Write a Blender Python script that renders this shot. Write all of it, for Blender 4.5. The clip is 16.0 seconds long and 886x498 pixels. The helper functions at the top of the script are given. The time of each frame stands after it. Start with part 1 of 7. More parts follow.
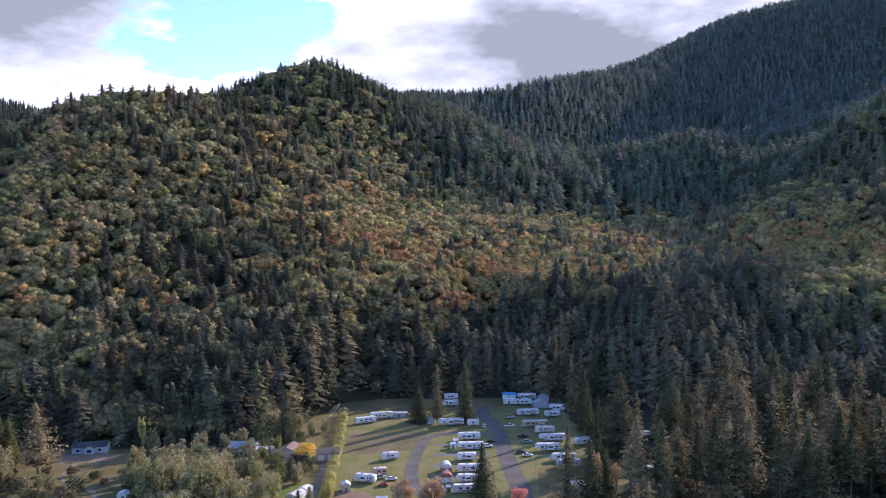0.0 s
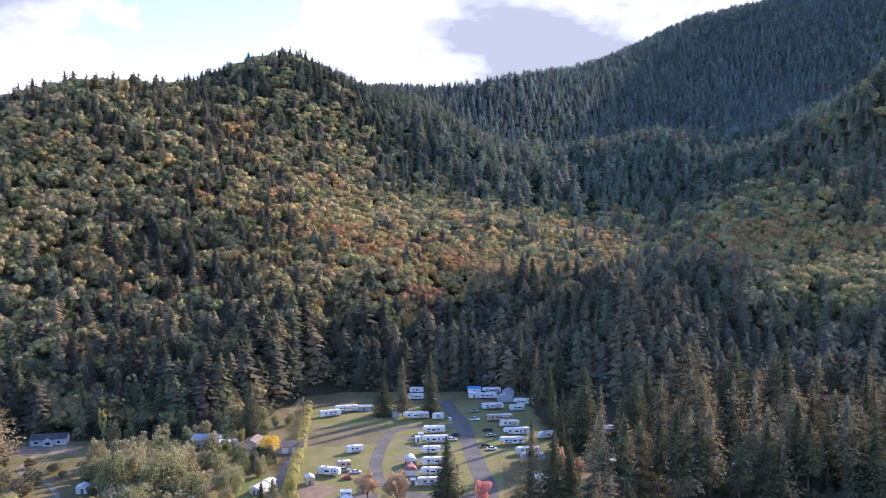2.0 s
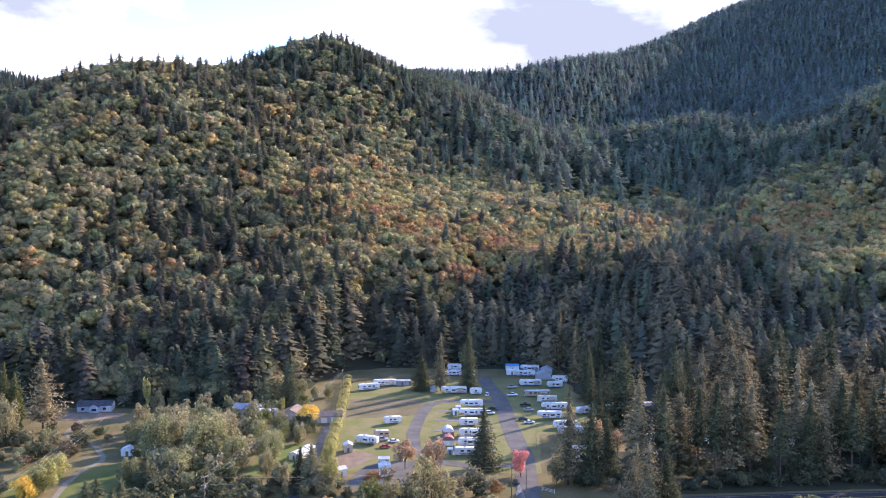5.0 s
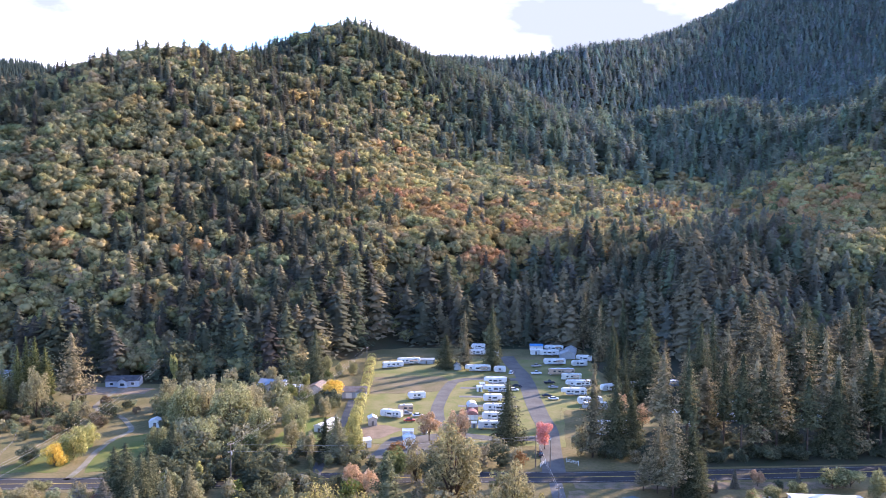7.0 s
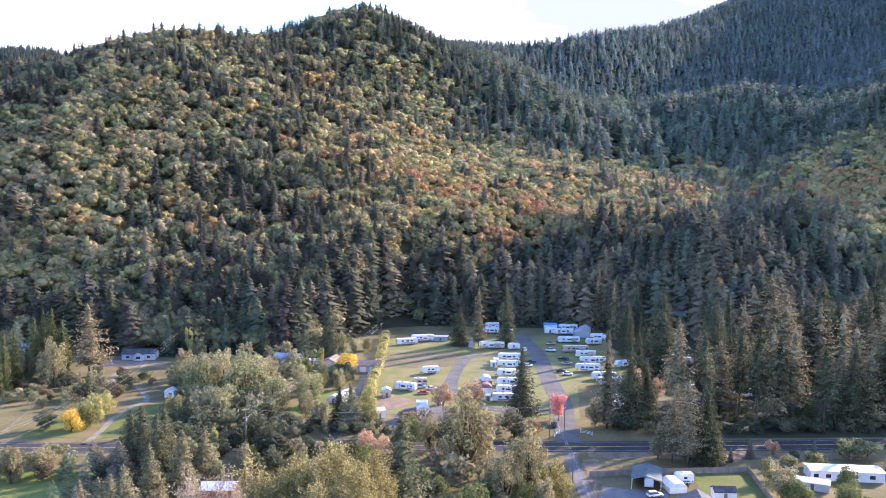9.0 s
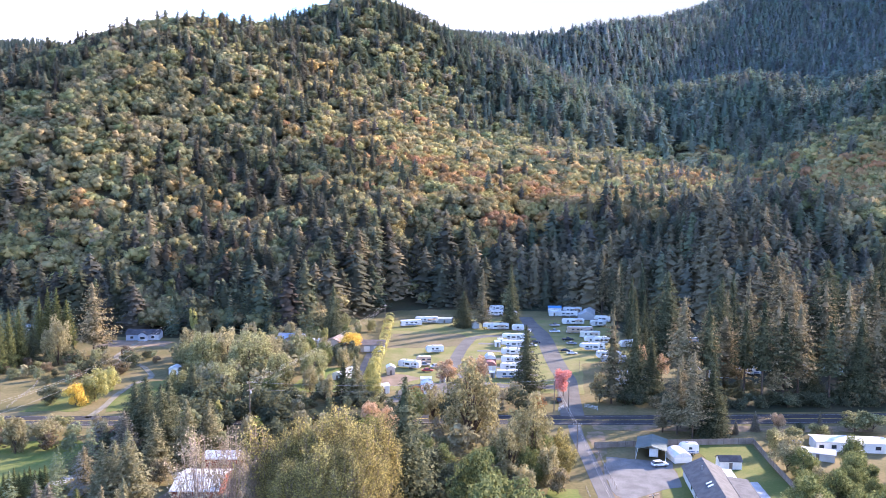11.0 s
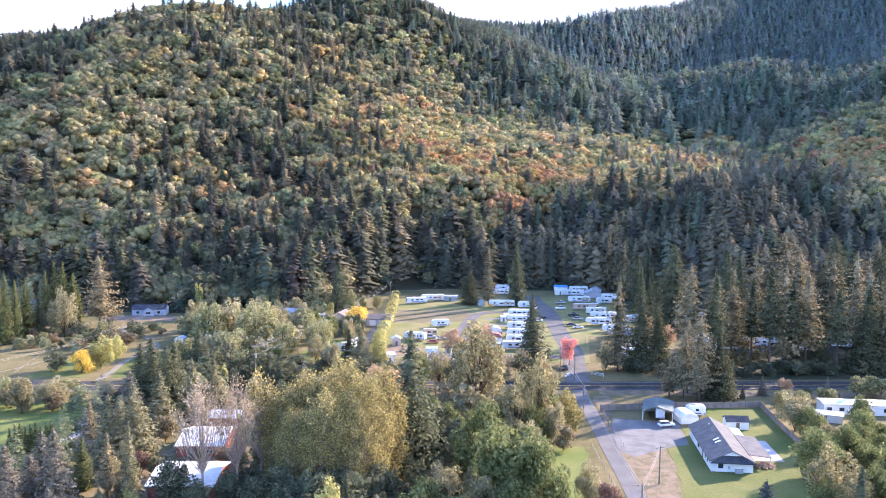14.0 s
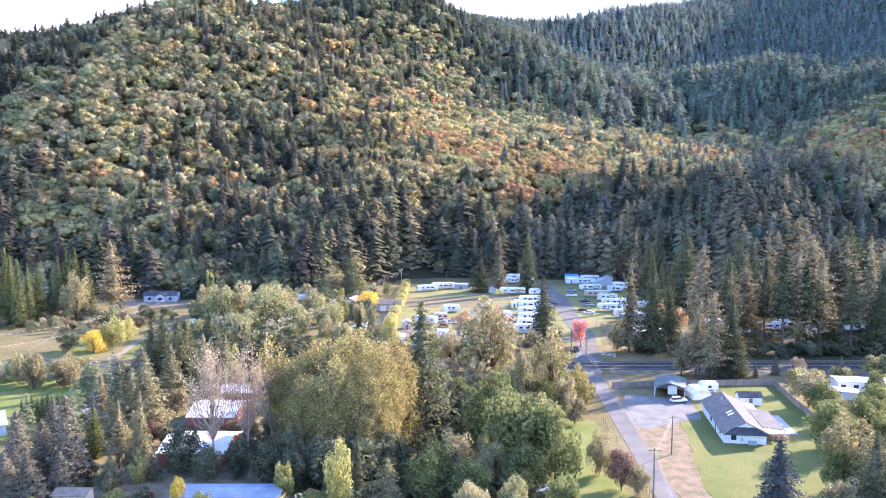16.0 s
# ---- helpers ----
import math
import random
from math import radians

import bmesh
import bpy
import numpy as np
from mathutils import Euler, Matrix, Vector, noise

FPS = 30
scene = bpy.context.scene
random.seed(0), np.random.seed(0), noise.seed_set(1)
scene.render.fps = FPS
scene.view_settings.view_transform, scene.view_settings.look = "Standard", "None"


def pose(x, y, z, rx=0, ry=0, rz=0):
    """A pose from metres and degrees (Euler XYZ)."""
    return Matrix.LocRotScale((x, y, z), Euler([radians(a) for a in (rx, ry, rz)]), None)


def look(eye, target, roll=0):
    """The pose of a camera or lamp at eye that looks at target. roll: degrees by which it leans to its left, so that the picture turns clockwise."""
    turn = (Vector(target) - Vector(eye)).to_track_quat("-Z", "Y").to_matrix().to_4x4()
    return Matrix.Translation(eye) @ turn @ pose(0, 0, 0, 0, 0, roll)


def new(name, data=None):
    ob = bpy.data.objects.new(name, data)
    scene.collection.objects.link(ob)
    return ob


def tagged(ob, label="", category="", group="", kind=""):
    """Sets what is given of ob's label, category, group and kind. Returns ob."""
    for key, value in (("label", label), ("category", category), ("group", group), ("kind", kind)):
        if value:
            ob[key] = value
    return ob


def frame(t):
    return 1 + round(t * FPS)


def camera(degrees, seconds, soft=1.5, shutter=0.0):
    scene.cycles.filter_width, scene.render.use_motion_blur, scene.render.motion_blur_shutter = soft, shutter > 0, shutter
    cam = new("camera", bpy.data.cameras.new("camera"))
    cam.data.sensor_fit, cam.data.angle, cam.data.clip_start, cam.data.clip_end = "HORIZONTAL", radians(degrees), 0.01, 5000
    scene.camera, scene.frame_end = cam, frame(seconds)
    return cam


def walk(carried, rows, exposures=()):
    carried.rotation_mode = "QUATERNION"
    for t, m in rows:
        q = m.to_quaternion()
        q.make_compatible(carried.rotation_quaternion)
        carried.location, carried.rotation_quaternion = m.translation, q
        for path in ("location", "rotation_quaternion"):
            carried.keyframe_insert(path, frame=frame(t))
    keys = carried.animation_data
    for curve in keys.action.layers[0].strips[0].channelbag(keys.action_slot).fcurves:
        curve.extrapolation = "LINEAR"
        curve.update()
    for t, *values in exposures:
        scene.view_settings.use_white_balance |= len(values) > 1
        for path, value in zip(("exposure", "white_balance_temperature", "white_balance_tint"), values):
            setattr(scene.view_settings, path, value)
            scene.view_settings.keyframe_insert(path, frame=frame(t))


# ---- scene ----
cam = camera(55.5, 16.0, soft=0.9)
PATH = [
    (0, (0.219, 0.724, 110.544), (0.185, 2.722, 110.46), -0.7),
    (0.5, (0.002, 0.96, 110.554), (0.078, 2.956, 110.467), -0.4),
    (1, (0.087, 0.863, 110.541), (0.176, 2.859, 110.451), -0.1),
    (1.5, (-0.018, 0.869, 110.375), (0.05, 2.866, 110.281), 0.0),
    (2, (0.224, 0.904, 110.009), (0.268, 2.901, 109.912), 0.1),
    (2.5, (0.259, 0.528, 109.196), (0.282, 2.525, 109.098), 0.2),
    (3, (0.228, 0.58, 108.075), (0.232, 2.577, 107.974), 0.2),
    (3.5, (0.227, 0.38, 106.792), (0.216, 2.378, 106.688), 0.2),
    (4, (0.371, 0.32, 105.309), (0.342, 2.317, 105.2), 0.3),
    (6.5, (0.388, -0.302, 96.642), (0.307, 1.691, 96.508), 0.3),
    (7, (0.3, -0.386, 94.816), (0.195, 1.607, 94.677), 0.3),
    (7.5, (0.299, -0.177, 92.981), (0.175, 1.813, 92.835), 0.4),
    (8, (0.003, -0.392, 91.122), (-0.127, 1.598, 90.971), 0.4),
    (8.5, (0.166, -0.412, 89.299), (0.04, 1.578, 89.143), 0.5),
    (9, (-0.058, -0.452, 87.394), (-0.195, 1.536, 87.233), 0.5),
    (11.5, (0.057, -0.405, 78.317), (-0.095, 1.582, 78.143), 0.4),
    (12, (0.174, -0.508, 76.646), (0.01, 1.477, 76.47), 0.4),
    (12.5, (0.136, -0.525, 75.017), (-0.036, 1.459, 74.839), 0.4),
    (13, (0.099, -0.346, 73.16), (-0.053, 1.64, 72.982), 0.4),
    (13.5, (0.134, -0.349, 71.465), (-0.021, 1.637, 71.285), 0.4),
    (14, (0.116, -0.522, 69.801), (-0.044, 1.463, 69.62), 0.4),
    (14.5, (0.035, -0.551, 67.955), (-0.131, 1.433, 67.776), 0.4),
    (15, (0.04, -0.569, 66.056), (-0.133, 1.416, 65.877), 0.3),
    (15.5, (0.075, -0.643, 64.302), (-0.104, 1.341, 64.123), 0.3),
    (16, (0.136, -0.568, 62.481), (-0.049, 1.415, 62.303), 0.3),
]
walk(cam, [(t, look(eye, aim, roll)) for t, eye, aim, roll in PATH],
     exposures=((0, 1.08, 5650, 29), (0.5, 1.46, 5650, 29), (1.0, 1.57, 5650, 29), (4.0, 1.73, 5650, 29), (6.5, 1.92, 5650, 29), (7.0, 2.03, 5600, 29), (7.5, 2.11, 5600, 29), (9.0, 2.18, 5600, 29), (12.5, 2.44, 5600, 28), (15.0, 2.52, 5600, 28), (16.0, 2.72, 5600, 28)))

# ---- light ----
SUN_AZ, SUN_EL = radians(46.0), radians(22.0)     # azimuth from +y towards +x
to_sun = Vector((math.sin(SUN_AZ) * math.cos(SUN_EL), math.cos(SUN_AZ) * math.cos(SUN_EL), math.sin(SUN_EL)))
sun = new("sun", bpy.data.lights.new("sun", "SUN"))
sun.data.energy, sun.data.angle, sun.data.color = 3.8, radians(0.6), (1.0, 0.83, 0.58)
sun.matrix_world = look(to_sun * 100, (0, 0, 0))

world = bpy.data.worlds.new("sky")
scene.world = world
world.use_nodes = True


def build_sky():
    nt = world.node_tree
    nt.nodes.clear()

    def n(kind, **kw):
        node = nt.nodes.new(kind)
        for k, v in kw.items():
            node.inputs[k].default_value = v
        return node

    sky = n("ShaderNodeTexSky")
    sky.sky_type, sky.sun_disc = "NISHITA", False
    sky.sun_elevation, sky.sun_rotation = SUN_EL, SUN_AZ
    sky.air_density, sky.dust_density, sky.ozone_density = 1.0, 0.1, 4.0
    co = n("ShaderNodeTexCoord")
    # broken cloud cover: large banks with wispy edges, and one gap of clear sky over the ridge
    scale = n("ShaderNodeVectorMath")
    scale.operation = "MULTIPLY"
    scale.inputs[1].default_value = (1.0, 1.0, 2.6)
    nt.links.new(co.outputs["Generated"], scale.inputs[0])
    big = n("ShaderNodeTexNoise", Scale=6.0, Detail=9.0, Roughness=0.58)
    nt.links.new(scale.outputs[0], big.inputs["Vector"])
    gapd = n("ShaderNodeVectorMath")
    gapd.operation = "DISTANCE"
    gapv = n("ShaderNodeVectorMath")
    gapv.operation = "MULTIPLY"
    gapv.inputs[1].default_value = (1.0, 1.0, 2.7)
    nt.links.new(co.outputs["Generated"], gapv.inputs[0])
    nt.links.new(gapv.outputs[0], gapd.inputs[0])
    g = Vector((-0.244, 0.949, 0.203))
    gapd.inputs[1].default_value = (g.x, g.y, g.z * 2.7)
    gap = n("ShaderNodeMapRange")
    gap.inputs["From Min"].default_value, gap.inputs["From Max"].default_value = 0.19, 0.0
    gap.inputs["To Min"].default_value, gap.inputs["To Max"].default_value = 0.0, 0.5
    nt.links.new(gapd.outputs["Value"], gap.inputs["Value"])
    cover = n("ShaderNodeMath")
    cover.operation = "SUBTRACT"
    nt.links.new(big.outputs["Fac"], cover.inputs[0])
    nt.links.new(gap.outputs[0], cover.inputs[1])
    mask = n("ShaderNodeMapRange")
    mask.inputs["From Min"].default_value, mask.inputs["From Max"].default_value = 0.27, 0.36
    nt.links.new(cover.outputs[0], mask.inputs["Value"])
    # the undersides of the thick banks are grey
    thick = n("ShaderNodeTexNoise", Scale=5.0, Detail=7.0, Roughness=0.55)
    off = n("ShaderNodeVectorMath")
    off.operation = "ADD"
    off.inputs[1].default_value = (4.3, 1.9, 0.4)
    nt.links.new(scale.outputs[0], off.inputs[0])
    nt.links.new(off.outputs[0], thick.inputs["Vector"])
    ramp = n("ShaderNodeValToRGB")
    ramp.color_ramp.elements[0].position, ramp.color_ramp.elements[0].color = 0.50, (6.6, 6.7, 6.9, 1)
    ramp.color_ramp.elements[1].position, ramp.color_ramp.elements[1].color = 1.0, (1.35, 1.47, 1.5, 1)
    # two heavy grey clouds hang over the western and the southern ridge
    heavy = thick.outputs["Fac"]
    for way, wide, amount in (((0.15, 0.967, 0.165), (2.1, 2.1, 6.0), 0.68), ((-0.47, 0.855, 0.235), (4.0, 4.0, 7.5), 0.75)):
        away = n("ShaderNodeVectorMath")
        away.operation = "SUBTRACT"
        nt.links.new(co.outputs["Generated"], away.inputs[0])
        away.inputs[1].default_value = way
        fit = n("ShaderNodeVectorMath")
        fit.operation = "MULTIPLY"
        fit.inputs[1].default_value = wide
        nt.links.new(away.outputs[0], fit.inputs[0])
        size = n("ShaderNodeVectorMath")
        size.operation = "LENGTH"
        nt.links.new(fit.outputs[0], size.inputs[0])
        near = n("ShaderNodeMapRange")
        near.inputs["From Min"].default_value, near.inputs["From Max"].default_value = 1.0, 0.1
        near.inputs["To Max"].default_value = amount
        nt.links.new(size.outputs["Value"], near.inputs["Value"])
        plus = n("ShaderNodeMath")
        plus.operation = "ADD"
        nt.links.new(heavy, plus.inputs[0])
        nt.links.new(near.outputs[0], plus.inputs[1])
        heavy = plus.outputs[0]
    nt.links.new(heavy, ramp.inputs["Fac"])
    # the cloud bank stands over the mountains on the sun's side, low in the sky; overhead and behind it is clear
    side = n("ShaderNodeVectorMath")
    side.operation = "DOT_PRODUCT"
    side.inputs[1].default_value = tuple(to_sun)
    nt.links.new(co.outputs["Generated"], side.inputs[0])
    toward = n("ShaderNodeMapRange")
    toward.inputs["From Min"].default_value, toward.inputs["From Max"].default_value = 0.0, 0.3
    nt.links.new(side.outputs["Value"], toward.inputs["Value"])
    split = n("ShaderNodeSeparateXYZ")
    nt.links.new(co.outputs["Generated"], split.inputs[0])
    low = n("ShaderNodeMapRange")
    low.inputs["From Min"].default_value, low.inputs["From Max"].default_value = 0.62, 0.36
    nt.links.new(split.outputs["Z"], low.inputs["Value"])
    bank = n("ShaderNodeMath")
    bank.operation = "MULTIPLY"
    nt.links.new(toward.outputs[0], bank.inputs[0])
    nt.links.new(low.outputs[0], bank.inputs[1])
    clouds = n("ShaderNodeMath")
    clouds.operation = "MULTIPLY"
    nt.links.new(bank.outputs[0], clouds.inputs[0])
    nt.links.new(mask.outputs[0], clouds.inputs[1])
    mix = n("ShaderNodeMix")
    mix.data_type = "RGBA"
    nt.links.new(clouds.outputs[0], mix.inputs["Factor"])
    nt.links.new(sky.outputs["Color"], mix.inputs["A"])
    nt.links.new(ramp.outputs["Color"], mix.inputs["B"])
    bg = n("ShaderNodeBackground", Strength=0.15)
    nt.links.new(mix.outputs["Result"], bg.inputs["Color"])
    out = n("ShaderNodeOutputWorld")
    nt.links.new(bg.outputs[0], out.inputs["Surface"])


build_sky()

# ---- materials ----
def surface(name, base, second=None, rough=0.8, scale=1.0, fine=12.0, metal=0.0, bump=0.0, low=0.41, high=0.59):
    """A matte or glossy surface whose colour wanders between two tones at a coarse and a fine scale (per metre)."""
    m = bpy.data.materials.new(name)
    m.use_nodes = True
    nt = m.node_tree
    b = nt.nodes["Principled BSDF"]
    b.inputs["Roughness"].default_value, b.inputs["Metallic"].default_value = rough, metal
    b.inputs["Specular IOR Level"].default_value = 0.08 if rough > 0.75 else 0.4
    second = second or tuple(c * 0.75 for c in base)
    geo = nt.nodes.new("ShaderNodeNewGeometry")
    one, two = nt.nodes.new("ShaderNodeTexNoise"), nt.nodes.new("ShaderNodeTexNoise")
    one.inputs["Scale"].default_value, two.inputs["Scale"].default_value = scale, fine
    one.inputs["Detail"].default_value, two.inputs["Detail"].default_value = 6.0, 4.0
    for t in (one, two):
        nt.links.new(geo.outputs["Position"], t.inputs["Vector"])
    mean = nt.nodes.new("ShaderNodeMix")
    mean.inputs["Factor"].default_value = 0.4
    nt.links.new(one.outputs["Fac"], mean.inputs["A"])
    nt.links.new(two.outputs["Fac"], mean.inputs["B"])
    span = nt.nodes.new("ShaderNodeMapRange")
    span.inputs["From Min"].default_value, span.inputs["From Max"].default_value = low, high
    nt.links.new(mean.outputs["Result"], span.inputs["Value"])
    mix = nt.nodes.new("ShaderNodeMix")
    mix.data_type = "RGBA"
    mix.inputs["A"].default_value, mix.inputs["B"].default_value = (*base, 1), (*second, 1)
    nt.links.new(span.outputs[0], mix.inputs["Factor"])
    nt.links.new(mix.outputs["Result"], b.inputs["Base Color"])
    if bump:
        bp = nt.nodes.new("ShaderNodeBump")
        bp.inputs["Strength"].default_value, bp.inputs["Distance"].default_value = bump, 0.05
        nt.links.new(two.outputs["Fac"], bp.inputs["Height"])
        nt.links.new(bp.outputs[0], b.inputs["Normal"])
    return m


def foliage(name, tones, through_light=0.3, spread=0.35):
    """Leaves: each clump takes its own tone, each tree its own lightness; some light passes through."""
    m = bpy.data.materials.new(name)
    m.use_nodes = True
    nt = m.node_tree
    nt.nodes.clear()
    geo, info = nt.nodes.new("ShaderNodeNewGeometry"), nt.nodes.new("ShaderNodeObjectInfo")
    if tones is None:
        colour = nt.nodes.new("ShaderNodeAttribute")
        colour.attribute_name = "leaf_colour"
        tone = colour.outputs["Color"]
    else:
        ramp = nt.nodes.new("ShaderNodeValToRGB")
        ramp.color_ramp.elements[0].color, ramp.color_ramp.elements[1].color = (*tones[0], 1), (*tones[-1], 1)
        ramp.color_ramp.elements[0].position, ramp.color_ramp.elements[1].position = 0.1, 0.9
        if len(tones) == 3:
            ramp.color_ramp.elements.new(0.5).color = (*tones[1], 1)
        nt.links.new(geo.outputs["Random Per Island"], ramp.inputs["Fac"])
        tone = ramp.outputs["Color"]
    add = nt.nodes.new("ShaderNodeMath")
    add.operation = "ADD"
    nt.links.new(geo.outputs["Random Per Island"], add.inputs[0])
    nt.links.new(info.outputs["Random"], add.inputs[1])
    span = nt.nodes.new("ShaderNodeMapRange")
    span.inputs["From Max"].default_value = 2.0
    span.inputs["To Min"].default_value, span.inputs["To Max"].default_value = 1 - spread, 1 + spread
    nt.links.new(add.outputs[0], span.inputs["Value"])
    hsv = nt.nodes.new("ShaderNodeHueSaturation")
    nt.links.new(span.outputs[0], hsv.inputs["Value"])
    nt.links.new(tone, hsv.inputs["Color"])
    dif, tra, mix, out = (nt.nodes.new(k) for k in ("ShaderNodeBsdfDiffuse", "ShaderNodeBsdfTranslucent", "ShaderNodeMixShader", "ShaderNodeOutputMaterial"))
    mix.inputs[0].default_value = through_light
    for s in (dif, tra):
        nt.links.new(hsv.outputs[0], s.inputs["Color"])
    nt.links.new(dif.outputs[0], mix.inputs[1])
    nt.links.new(tra.outputs[0], mix.inputs[2])
    nt.links.new(mix.outputs[0], out.inputs["Surface"])
    return m


def glass(name, colour):
    m = bpy.data.materials.new(name)
    m.use_nodes = True
    b = m.node_tree.nodes["Principled BSDF"]
    b.inputs["Base Color"].default_value, b.inputs["Roughness"].default_value = (*colour, 1), 0.08
    return m


